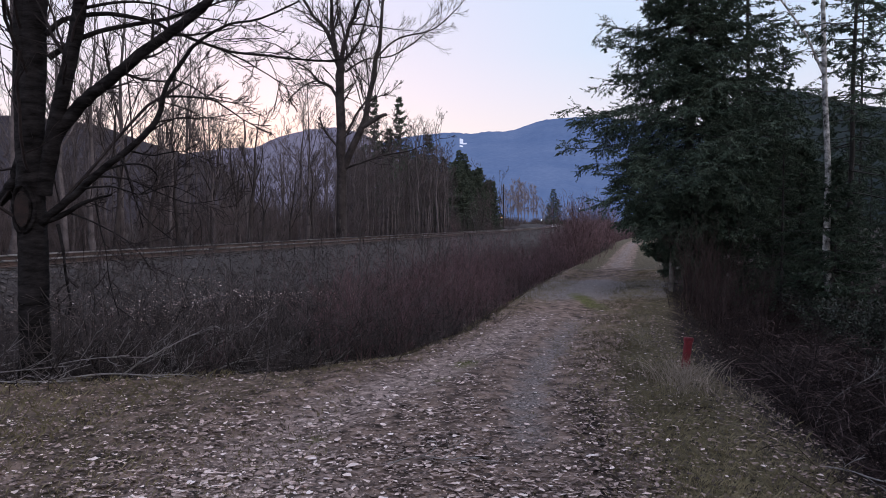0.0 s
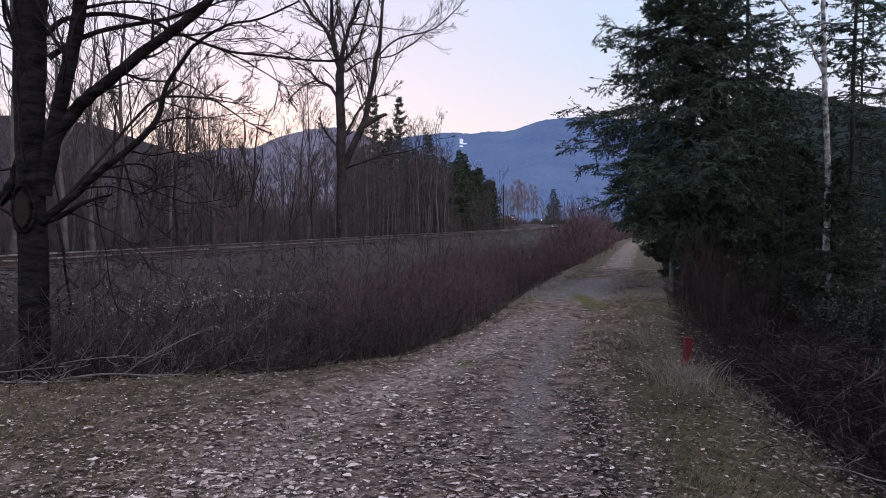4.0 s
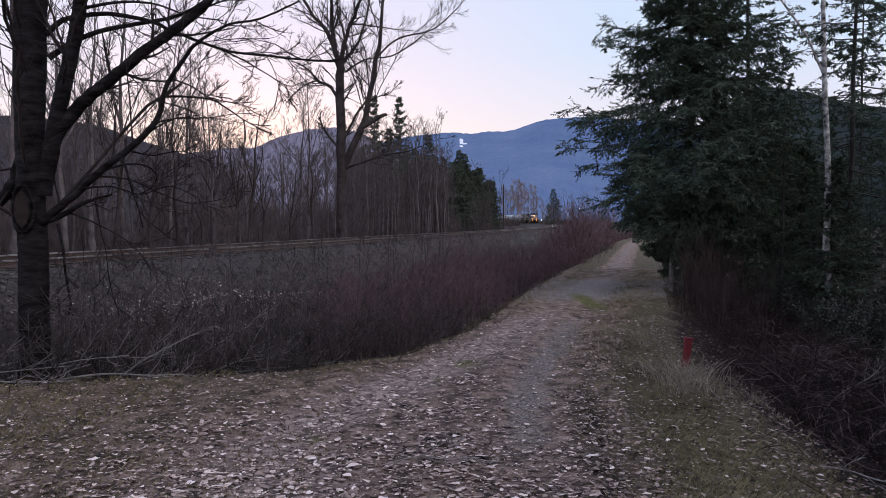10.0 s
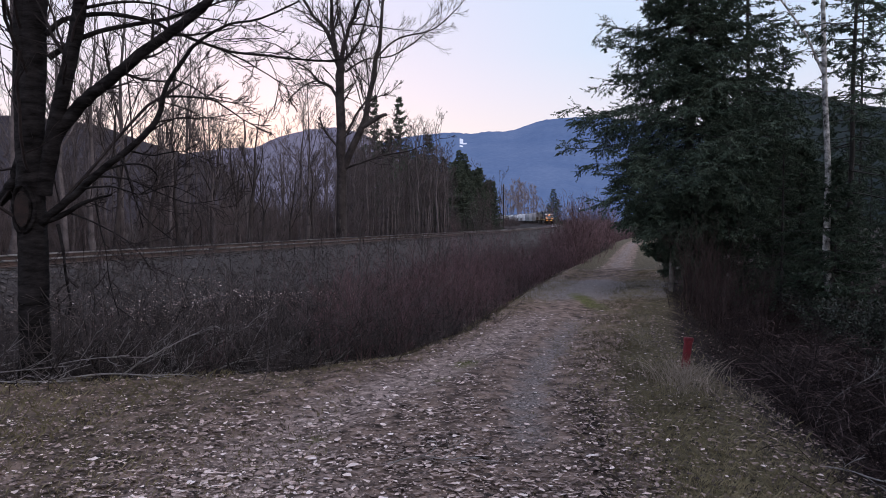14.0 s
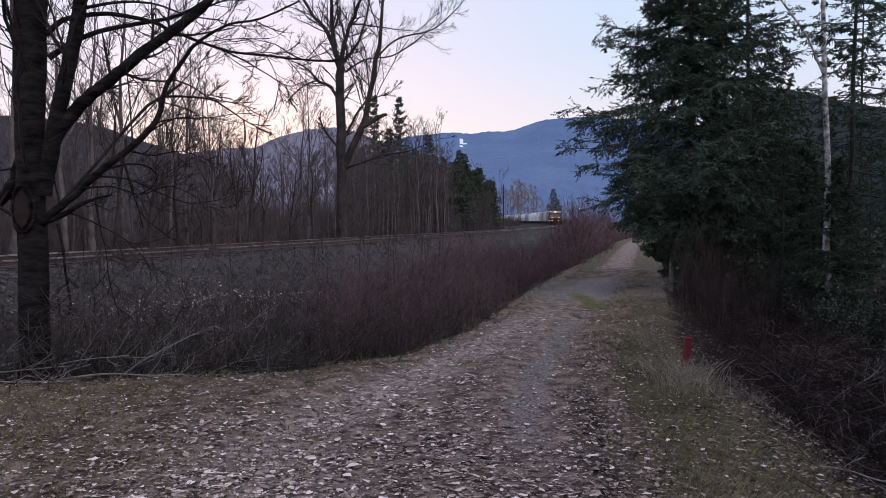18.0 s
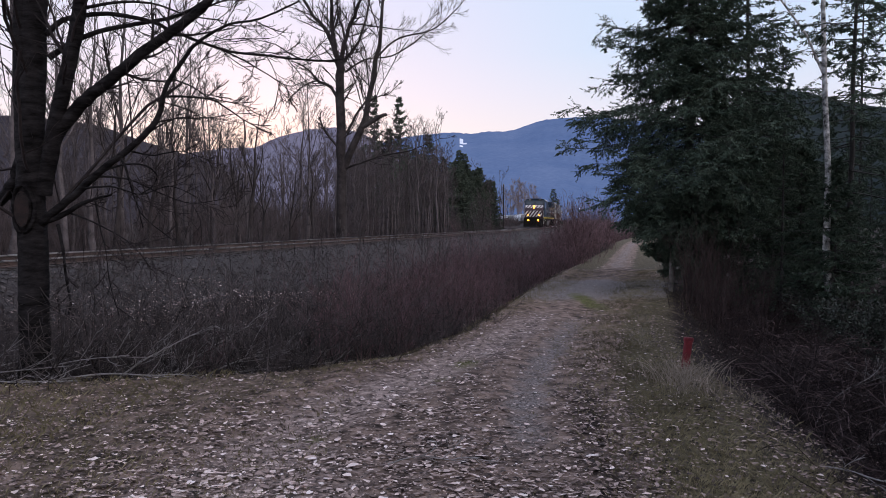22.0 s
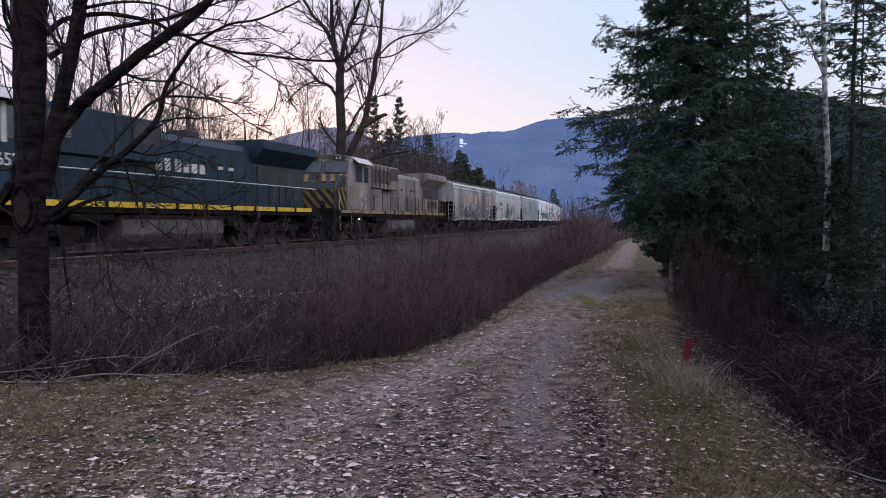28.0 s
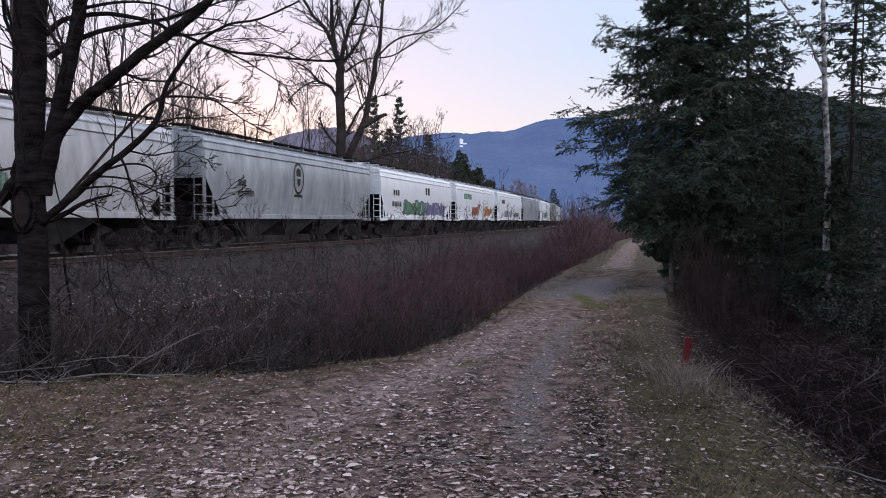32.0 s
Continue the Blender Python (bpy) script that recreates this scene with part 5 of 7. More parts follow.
def build_grass():
    rng = np.random.default_rng(71)
    n = 52000
    y = 3.6 + 20 * rng.uniform(0, 1, n) ** 1.8
    cx = np.interp(y, LANE_PTS[:, 1], LANE_PTS[:, 0])
    half = np.interp(y, [p[0] for p in LANE_HALF], [p[1] for p in LANE_HALF])
    right = rng.uniform(0, 1, n) < 0.62
    x = np.where(right, cx + half - 0.45 + rng.normal(size=n) * 0.40, np.where(y < 7.6, rng.uniform(-4.2, -0.8, n), cx - half + 0.4 + rng.normal(size=n) * 0.35))
    h = rng.uniform(0.012, 0.045, n) * (1 + 0.8 * (np.abs(x - cx) > half + 0.5))
    a = rng.uniform(0, 2 * np.pi, n)
    lean = rng.uniform(0.3, 1.3, n) * h
    dx, dy = np.cos(a) * lean, np.sin(a) * lean
    wx, wy = -np.sin(a) * 0.0022, np.cos(a) * 0.0022
    z = ground_z(x, y)
    V = np.stack([np.stack([x - wx, y - wy, z], -1), np.stack([x + wx, y + wy, z], -1), np.stack([x + dx * 0.45 + wx * 0.7, y + dy * 0.45 + wy * 0.7, z + h * 0.7], -1), np.stack([x + dx, y + dy, z + h], -1)], 1).reshape(-1, 3)
    F = np.arange(n)[:, None] * 4 + np.array([[0, 1, 2, 3]])
    ob = part("verge_grass", mesh_of("verge_grass", V, F), GRASS)
    tagged(ob, "short dry yellow-green grass on the lane's verges", "grass", kind="stuff")


build_grass()


# ---- posts, tufts and what stands far off ----
RED = material("faded_red_paint", (0.10, 0.007, 0.014), (0.19, 0.013, 0.024), 12, 0.6, 0.1)
OLD_WOOD = material("grey_weathered_post", (0.10, 0.085, 0.08), (0.24, 0.21, 0.19), 8, 0.9, 0.5)
POLE_WOOD = material("dark_pole_wood", (0.03, 0.026, 0.025), (0.06, 0.052, 0.05), 2, 0.9, 0.3)
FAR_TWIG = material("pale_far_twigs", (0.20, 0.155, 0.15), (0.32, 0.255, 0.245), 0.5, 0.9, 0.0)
SIGNAL = glow("signal_lamp", (1.0, 0.95, 0.85), 5.0)


def build_posts():
    post = tagged(new("marker_post"), "short red marker post in dry grass beside the lane", "post")
    bm = bmesh.new()
    prism(bm, [(-0.045, -0.012), (-0.03, -0.022), (0.03, -0.022), (0.045, -0.012), (0.045, 0.012), (0.03, 0.022), (-0.03, 0.022), (-0.045, 0.012)], "z", -0.3, 0.52)
    part("blade", tidy(bm), RED, post)
    bm = bmesh.new()
    prism(bm, [(-0.05, -0.026), (0.05, -0.026), (0.05, 0.026), (-0.05, 0.026)], "z", 0.50, 0.55)
    part("cap", tidy(bm, 0.008), RED, post)
    post.matrix_basis = pose(2.60, 7.9, -0.20, 3, 5, 12)
    wood = tagged(new("fence_post"), "weathered grey wooden post at the edge of the wood", "post")
    P = np.array([[(0, 0, -0.3), (0.01, 0, 0.4), (0.0, 0.01, 0.85), (0.02, 0, 1.15)]])
    part("stake", tubes("stake", [(P, np.array([[0.06, 0.055, 0.055, 0.05]]), 8)]), OLD_WOOD, wood)
    bm = bmesh.new()
    bmesh.ops.create_cone(bm, cap_ends=True, segments=8, radius1=0.052, radius2=0.02, depth=0.06, matrix=Matrix.Translation((0.02, 0, 1.17)))
    part("post_top", bm, OLD_WOOD, wood)
    wood.matrix_basis = pose(5.28, 17.0, float(ground_z(5.28, 17.0)), 0, 2, 0)


build_posts()


def tuft(seed, blades_n, height, mat, name, label):
    rng = np.random.default_rng(seed)
    q = np.linspace(0, 1, 5)
    az = rng.uniform(0, 2 * np.pi, blades_n)
    ln = height * rng.uniform(0.5, 1.15, blades_n)
    out = rng.uniform(0.15, 0.9, blades_n) * ln
    b = rng.normal(size=(blades_n, 2)) * height * 0.28
    P = np.stack([b[:, :1] + np.cos(az)[:, None] * out[:, None] * q ** 1.6, b[:, 1:] + np.sin(az)[:, None] * out[:, None] * q ** 1.6, ln[:, None] * (q - 0.35 * q ** 3 * (out / ln)[:, None])], -1)
    ob = part(name, tubes(name, [(P, 0.0036 * (1 - 0.7 * q)[None] * np.ones((blades_n, 1)), 3)]), mat)
    return tagged(ob, label, "grass")


def build_tufts():
    rng = np.random.default_rng(73)
    a = tuft(570, 42, 0.33, STRAW, "grass_tuft", "bleached dry grass tuft beside the lane")
    spots = [(2.08, 7.25, 10, 0.9), (2.28, 6.95, 70, 1.05), (2.42, 6.6, 140, 0.95), (2.2, 6.75, 310, 0.8), (2.34, 7.2, 250, 1.0), (2.36, 7.45, 0, 0.8), (2.52, 7.25, 60, 0.95), (2.22, 7.7, 130, 0.6), (2.45, 7.6, 20, 0.7), (2.55, 9.2, 300, 0.6), (2.75, 10.2, 40, 0.6), (3.1, 11.4, 90, 0.6), (2.9, 6.7, 250, 0.6)]
    for i in range(44):
        y = 7.9 + 26 * rng.uniform(0, 1) ** 1.3
        cx = np.interp(y, LANE_PTS[:, 1], LANE_PTS[:, 0])
        spots.append((cx - 1.35 - rng.uniform(0, 0.5), y, rng.uniform(0, 360), rng.uniform(0.3, 0.6)))
    scatter(a, spots, "dry grass tufts")


build_tufts()


POLE_CAP = material("weathered_pole_cap", (0.20, 0.20, 0.20), (0.38, 0.38, 0.38), 3, 0.6, 0.05)


def utility_pole(x, y, h, lamp=False):
    pole = tagged(new("utility_pole"), "dark wooden utility pole by the far bend of the railway", "pole")
    P = np.array([[(0, 0, -0.5), (0, 0, h / 2), (0, 0, h)]])
    part("shaft", tubes("shaft", [(P, np.array([[0.22, 0.19, 0.15]]) * (h / 13), 8)]), POLE_WOOD, pole)
    bm = bmesh.new()
    box(bm, -0.13, 0.13, -0.13, 0.13, h - 0.04, h + 0.10)
    part("cap", tidy(bm, 0.03), POLE_CAP, pole, "grey weathered metal cap")
    if lamp:
        bm = bmesh.new()
        bmesh.ops.create_icosphere(bm, subdivisions=2, radius=0.09, matrix=Matrix.Translation((0.25, -0.2, h - 0.9)))
        part("lamp_globe", bm, SIGNAL, pole, "small white lamp")
    pole.matrix_basis = pose(x, y, float(ground_z(x, y)))


def far_spot(a, y):
    return (a - 784) / 1300 * y, y


def build_far():
    utility_pole(*far_spot(891, 128), 8.5)
    utility_pole(*far_spot(1024, 175), 6.0, True)
    utility_pole(*far_spot(1064, 150), 3.5)
    utility_pole(*far_spot(998, 210), 5.6)
    for a, y, h in ((958, 290, 1.7),):
        sig = tagged(new("trackside_signal"), "small lit signal post beside the railway", "signal")
        x, y = far_spot(a, y)
        P = np.array([[(0, 0, -0.3), (0, 0, h * 0.5), (0, 0, h)]])
        part("mast", tubes("mast", [(P, np.full((1, 3), 0.09), 6)]), POLE_WOOD, sig)
        bm = bmesh.new()
        bmesh.ops.create_icosphere(bm, subdivisions=2, radius=0.14, matrix=Matrix.Translation((0, -0.1, h)))
        part("signal_lens", bm, SIGNAL, sig, "white signal lamp")
        sig.matrix_basis = pose(x, y, float(ground_z(x, y)))
    rng = np.random.default_rng(91)
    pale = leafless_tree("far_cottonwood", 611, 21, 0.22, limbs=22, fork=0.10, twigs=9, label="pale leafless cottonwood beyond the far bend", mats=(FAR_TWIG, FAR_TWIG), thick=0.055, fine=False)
    spots = [(*far_spot(a, y), rng.uniform(0, 360), s) for a, y, s in ((896, 430, 1.0), (906, 440, 1.15), (915, 450, 1.15), (924, 440, 1.2), (933, 450, 1.1), (942, 460, 1.1), (951, 450, 0.9), (902, 470, 1.1), (930, 480, 1.2), (918, 490, 1.2), (962, 470, 0.75), (972, 440, 0.6), (1004, 420, 0.6), (1014, 430, 0.6), (1030, 410, 0.55), (1045, 420, 0.6), (1060, 400, 0.55))]
    scatter(pale, spots, "pale cottonwoods beyond the far bend")
    dead = leafless_tree("dead_birch", 612, 11, 0.14, limbs=5, fork=0.2, twigs=2, label="bleached dead birch by the far bend", mats=(DEAD_WOOD, DEAD_WOOD), thick=0.06, fine=False, lean=0.1)
    scatter(dead, [(*far_spot(962, 300), 0, 0.9), (*far_spot(972, 305), 120, 0.8)], "dead birches by the far bend")
    fir = conifer("far_fir", 613, 15, 0.2, 5.0, 0.05, "dark fir by the far bend of the railway")
    scatter(fir, [(*far_spot(979, 300), 0, 1.0), (*far_spot(986, 310), 90, 0.75), (*far_spot(972, 315), 200, 0.6)], "firs by the far bend")
    bank = shrub("far_thicket", 614, 3.2, 30, 2.2, THICKET, "low leafless thicket beyond the far bend", thick=0.05, kids=6, twig=0, least=0.03)
    spots = []
    for i in range(70):
        a, y = rng.uniform(880, 1120), rng.uniform(330, 420)
        x = (a - 784) / 1300 * y
        if abs(off_track(x, y)) > 5:
            spots.append((x, y, rng.uniform(0, 360), rng.uniform(0.7, 1.2)))
    scatter(bank, spots, "thickets beyond the far bend")


build_far()


# ---- the train ----
def bars(name, lines, radius, mat, parent, label="", sides=5):
    """Round rods along short polylines, one mesh."""
    groups = [(np.array([l], float), np.full((1, len(l)), radius), sides) for l in lines]
    return part(name, tubes(name, groups), mat, parent, label)


BLUE_PAINT = material("weathered_dark_blue_paint", (0.006, 0.017, 0.031), (0.017, 0.039, 0.066), 0.9, 0.45, 0.05, fine=9, spec=0.3, streak=0.3)
GREY_PAINT = material("weathered_grey_paint", (0.080, 0.068, 0.060), (0.29, 0.265, 0.252), 0.9, 0.6, 0.05, fine=8, streak=0.25)
ROOF_DARK = material("sooty_roof", (0.02, 0.02, 0.022), (0.05, 0.05, 0.052), 1.2, 0.7, 0.1)
YELLOW = material("yellow_sill_paint", (0.55, 0.36, 0.02), (0.70, 0.50, 0.05), 2, 0.6, 0.0)
DULL_YELLOW = material("faded_yellow_paint", (0.13, 0.085, 0.03), (0.27, 0.18, 0.055), 2, 0.7, 0.05)
MAROON = material("dark_maroon_paint", (0.016, 0.007, 0.010), (0.042, 0.013, 0.018), 2, 0.6, 0.05)
TAN_SILL = material("faded_tan_sill_paint", (0.16, 0.11, 0.07), (0.33, 0.24, 0.15), 1.2, 0.7, 0.05, fine=9)
BLACK_PAINT = material("black_paint", (0.012, 0.012, 0.013), (0.03, 0.03, 0.03), 2, 0.6, 0.05)
# grime of the underframes, and painted shade in the hopper end recesses
UNDER = material("underframe_grime_and_shade", (0.005, 0.0045, 0.004), (0.016, 0.014, 0.013), 1.5, 0.85, 0.2, spec=0.12)
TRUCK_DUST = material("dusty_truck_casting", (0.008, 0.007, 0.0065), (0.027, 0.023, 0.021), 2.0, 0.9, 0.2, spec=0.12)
CHUTE = material("dusty_chute_steel", (0.03, 0.028, 0.027), (0.10, 0.094, 0.09), 1.5, 0.8, 0.1)
TANK = material("dusty_grey_tank", (0.065, 0.060, 0.060), (0.125, 0.115, 0.115), 1.5, 0.8, 0.1)
WHEEL = material("worn_wheel_steel", (0.05, 0.045, 0.042), (0.12, 0.11, 0.10), 3, 0.5, 0.05, metal=0.6)
GLASS = material("dark_cab_glass", (0.03, 0.04, 0.05), (0.05, 0.06, 0.07), 1, 0.06, 0.0, spec=0.8)
LAMP = glow("headlamp", (1.0, 0.32, 0.05), 8.0)
LAMP_SIDE = glow("ditch_lamp", (1.0, 0.27, 0.03), 8.0)
LAMP_WHITE = glow("marker_lamp", (1.0, 0.9, 0.75), 6.0)
BOARD = glow("lit_number_board", (0.75, 0.78, 0.8), 0.08)


def disc(bm, x0, x1, y, z, r, n=20):
    prism(bm, [(y + r * math.cos(a * 2 * math.pi / n), z + r * math.sin(a * 2 * math.pi / n)) for a in range(n)], "x", x0, x1)


def wheelset(parent, y, r, z0=0.0):
    bm = bmesh.new()
    for s in (-1, 1):
        a, b = sorted((s * 0.70, s * 0.83))
        disc(bm, a, b, 0, 0, r)
        a, b = sorted((s * 0.67, s * 0.70))
        disc(bm, a, b, 0, 0, r + 0.03)
    disc(bm, -0.67, 0.67, 0, 0, 0.09, 10)
    ob = part("wheelset", tidy(bm), WHEEL, parent)
    ob.location = (0, y, r + z0)
    return ob


def loco_truck(parent, y):
    tr = part("truck_frame", tidy(boxes((-1.28, -1.05, y - 2.35, y + 2.35, 0.62, 0.92), (1.05, 1.28, y - 2.35, y + 2.35, 0.62, 0.92), (-1.05, 1.05, y - 0.9, y - 0.6, 0.5, 0.85), (-1.05, 1.05, y + 0.6, y + 0.9, 0.5, 0.85))), TRUCK_DUST, parent)
    for k in (-1.7, 0.0, 1.7):
        wheelset(tr, y + k, 0.52)
        for s in (-1, 1):
            a, b = sorted((s * 1.06, s * 1.36))
            part("axle_box", tidy(boxes((a, b, y + k - 0.22, y + k + 0.22, 0.34, 0.78)), 0.03), TRUCK_DUST, tr)
    for k in (-0.85, 0.85):
        for s in (-1, 1):
            a, b = sorted((s * 1.28, s * 1.40))
            part("brake_cylinder", tidy(boxes((a, b, y + k - 0.3, y + k + 0.2, 0.75, 0.98)), 0.03), TRUCK_DUST, tr)
    return tr


def text_part(name, words, size, mat, parent, m, label=""):
    cu = bpy.data.curves.new(name, "FONT")
    cu.body, cu.size, cu.align_x, cu.align_y, cu.extrude = words, size, "CENTER", "CENTER", 0.002
    tmp = new(name, cu)
    me = bpy.data.meshes.new_from_object(tmp.evaluated_get(bpy.context.evaluated_depsgraph_get()))
    bpy.data.objects.remove(tmp)
    ob = part(name, me, mat, parent, label)
    ob.matrix_basis = m
    return ob


# sides of a car: a plate facing the lane (local -x), written left to right
def on_side(y, z, x=-1.57, left=True):
    return Matrix(((0, 0, -1 if left else 1, x), (-1 if left else 1, 0, 0, y), (0, 1, 0, z), (0, 0, 0, 1)))


def clip_band(poly, lo_u, hi_u, lo_v, hi_v):
    """Cuts a flat outline to a rectangle."""
    for axis, limit, sign in ((0, lo_u, 1), (0, hi_u, -1), (1, lo_v, 1), (1, hi_v, -1)):
        out = []
        for i, p in enumerate(poly):
            q = poly[(i + 1) % len(poly)]
            a, b = sign * (p[axis] - limit), sign * (q[axis] - limit)
            if a >= 0:
                out.append(p)
            if (a > 0) != (b > 0) and a != b:
                k = a / (a - b)
                out.append((p[0] + (q[0] - p[0]) * k, p[1] + (q[1] - p[1]) * k))
        poly = out
        if len(poly) < 3:
            return []
    return poly


def stripes(lo_u, hi_u, lo_v, hi_v, pitch, width, slant, at):
    """Slanting stripes on a rectangle, as thin paint; at(u, v) gives the place."""
    bm = bmesh.new()
    rise = hi_v - lo_v
    u = lo_u - abs(slant) * rise - pitch
    while u < hi_u + abs(slant) * rise + pitch:
        p = clip_band([(u, lo_v), (u + width, lo_v), (u + width + slant * rise, hi_v), (u + slant * rise, hi_v)], lo_u, hi_u, lo_v, hi_v)
        if len(p) > 2:
            try:
                bm.faces.new([bm.verts.new(at(*q)) for q in p])
            except ValueError:
                pass
        u += pitch
    return bm


def pieces(name, rows, mat, parent, label="", bevel=0.0):
    """One part for each box given."""
    for r in rows:
        part(name, tidy(boxes(r), bevel), mat, parent, label)


def both(x0, x1, *rest):
    return [(x0, x1, *rest), (-x1, -x0, *rest)]


def locomotive(label, main, stripe, nose_a, nose_b, lit, number):
    """A heavy six-axle diesel: +y is its front."""
    lo = tagged(new("locomotive"), label, "locomotive", group="train")
    part("underframe", tidy(boxes((-1.5, 1.5, -10.4, 10.2, 1.30, 1.62), (-0.9, 0.9, -10.3, 10.1, 0.95, 1.30))), UNDER, lo)
    for row in both(1.50, 1.56, -9.7, 9.6, 1.47, 1.64):
        sill = part("side_sill", tidy(boxes(row)), stripe, lo, "painted side sill")
        s = 1 if row[0] > 0 else -1
        a, b = sorted((s * 1.555, s * 1.58))
        pieces("stanchion_foot", [(a, b, -9.6 + k * 1.62 - 0.07, -9.6 + k * 1.62 + 0.07, 1.42, 1.66) for k in range(9)], UNDER, sill)
    bm = bmesh.new()
    prism(bm, [(-1.47, 1.22), (1.47, 1.22), (1.47, 0.62), (1.30, 0.36), (-1.30, 0.36), (-1.47, 0.62)], "y", -2.7, 2.6)
    tank = part("fuel_tank", tidy(bm, 0.03), TANK, lo, "dusty grey fuel tank")
    pieces("tank_ledge", both(1.47, 1.50, -2.7, 2.6, 1.12, 1.24), TRUCK_DUST, tank)
    pieces("air_tank", both(1.15, 1.48, 2.9, 4.6, 1.02, 1.28), UNDER, lo, bevel=0.05)
    pieces("battery_box", both(1.10, 1.46, -4.0, -2.9, 0.95, 1.28), UNDER, lo, bevel=0.03)
    for y in (6.3, -6.4):
        loco_truck(lo, y)
    # long hood with its doors
    bm = bmesh.new()
    prism(bm, [(-0.98, 1.62), (0.98, 1.62), (0.98, 3.85), (0.75, 4.10), (-0.75, 4.10), (-0.98, 3.85)], "y", -9.8, 4.2)
    hood = part("long_hood", tidy(bm), main, lo)
    for k in range(13):
        y = 1.9 - k * 0.9
        pieces("hood_door", both(0.98, 1.005, y - 0.41, y + 0.41, 1.75, 3.30), main, hood)
    pieces("door_vent", [(a, b, y - 0.16, y + 0.16, 3.02, 3.14) for y in (-1.2, -3.2, -3.9) for a, b in ((-1.012, -1.004), (1.004, 1.012))], WHITE_PAINT if lit else TRUCK_DUST, hood)
    part("roof_strip", tidy(boxes((-0.6, 0.6, -9.0, 1.0, 4.10, 4.16))), ROOF_DARK, hood)
    # equipment blister behind the cab and its intake
    part("equipment_blister", tidy(boxes((-1.44, 1.44, 0.7, 5.5, 2.95, 4.34), (-1.34, 1.34, 3.4, 5.5, 1.62, 2.95)), 0.04), main, lo)
    pieces("air_intake", both(1.42, 1.455, 0.8, 2.0, 3.50, 4.24), ROOF_DARK, lo, "dark intake grille")
    if not lit:
        for y in (2.3, 2.95, 3.6, 4.25, 4.9):
            pieces("louver", both(1.44, 1.46, y - 0.22, y + 0.22, 3.25, 4.05), ROOF_DARK, lo)
            pieces("rusty_post", both(1.45, 1.50, y + 0.27, y + 0.37, 3.05, 4.22), RUST_BROWN, lo, "rust-brown upright")
    if not lit:
        pieces("rusty_stanchion", [r for y in (-9.2, -8.3, -6.4, -5.6, -4.2, -2.6, -1.0) for r in both(1.47, 1.53, y - 0.05, y + 0.05, 1.64, 2.62)], RUST_BROWN, lo, "rust-brown handrail post")
    # radiator housing over the rear
    bm = bmesh.new()
    prism(bm, [(-0.95, 3.40), (0.95, 3.40), (1.56, 4.02), (1.56, 4.42), (-1.56, 4.42), (-1.56, 4.02)], "y", -10.0, -5.4)
    part("radiator_housing", tidy(bm, 0.03), main, lo, "overhanging radiator housing")
    pieces("radiator_grille", both(0.985, 1.02, -9.6, -5.8, 2.65, 3.38), ROOF_DARK, lo)
    pieces("rear_louver", [(a, b, -9.2 + k * 0.62, -8.8 + k * 0.62, 2.0, 2.5) for k in range(4) for a, b in ((-1.03, -1.0), (1.0, 1.03))], ROOF_DARK, lo)
    part("exhaust_pipe", tidy(boxes((-0.45, 0.45, -2.7, -1.9, 4.16, 4.44)), 0.03), ROOF_DARK if lit else RUST_BROWN, lo, "sooty exhaust outlet")
    part("horn", tidy(boxes((-0.35, 0.35, -0.3, 0.0, 4.16, 4.36)), 0.03), UNDER, lo)
    part("roof_fan", tidy(boxes((-0.55, 0.55, -4.9, -3.6, 4.12, 4.26)), 0.04), ROOF_DARK, lo)
    # cab
    F = 8.75
    bm = bmesh.new()
    prism(bm, [(5.5, 1.62), (F, 1.62), (F, 3.12), (F - 0.32, 4.16), (F - 0.6, 4.40), (5.5, 4.40)], "x", -1.56, 1.56)
    cab = part("cab", tidy(bm, 0.06), main, lo)
    bm = bmesh.new()
    prism(bm, [(-1.58, 4.30), (1.58, 4.30), (1.38, 4.50), (0.7, 4.60), (-0.7, 4.60), (-1.38, 4.50)], "y", 5.4, F - 0.55)
    part("cab_roof", tidy(bm, 0.02), main, cab)
    for sd in (-1, 1):
        bm = bmesh.new()
        prism(bm, [(sd * 1.50, 4.44), (sd * 1.86, 4.14), (sd * 1.86, 4.11), (sd * 1.50, 4.40)], "y", 6.0, 8.1)
        part("window_awning", tidy(bm), WHITE_PAINT, cab, "white awning over the side windows")
        if lit:
            a, b = sorted((sd * 1.43, sd * 1.46))
            pieces("rear_window", [(a, b, 4.55, 5.35, 3.38, 4.12)], GLASS, cab, bevel=0.01)
            a, b = sorted((sd * 1.43, sd * 1.475))
            pieces("window_post", [(a, b, 4.90, 4.98, 3.32, 4.18)], WHITE_PAINT, cab)
    for y0, y1 in ((6.05, 6.75), (6.95, 7.85)):
        pieces("side_window", both(1.555, 1.585, y0, y1, 3.15, 4.0), GLASS, cab, bevel=0.01)
    pieces("window_post", both(1.56, 1.60, 6.78, 6.92, 3.05, 4.08), WHITE_PAINT if lit else main, cab)
    slope = math.degrees(math.atan2(0.32, 1.04))
    for s in (-1, 1):
        w = part("windshield", tidy(boxes((-0.60, 0.60, -0.02, 0.02, -0.31, 0.31)), 0.015), GLASS, cab)
        w.matrix_basis = pose(s * 0.74, F - 0.21, 3.90, slope, 0, 0)
        wf = part("windshield_frame", tidy(boxes((-0.66, 0.66, -0.012, 0.012, -0.37, 0.37)), 0.01), BLACK_PAINT, cab)
        wf.matrix_basis = pose(s * 0.74, F - 0.213, 3.90, slope, 0, 0)
    # short sloping nose
    bm = bmesh.new()
    prism(bm, [(F, 1.62), (10.05, 1.62), (10.05, 2.70), (9.80, 3.02), (F, 3.50)], "x", -1.40, 1.40)
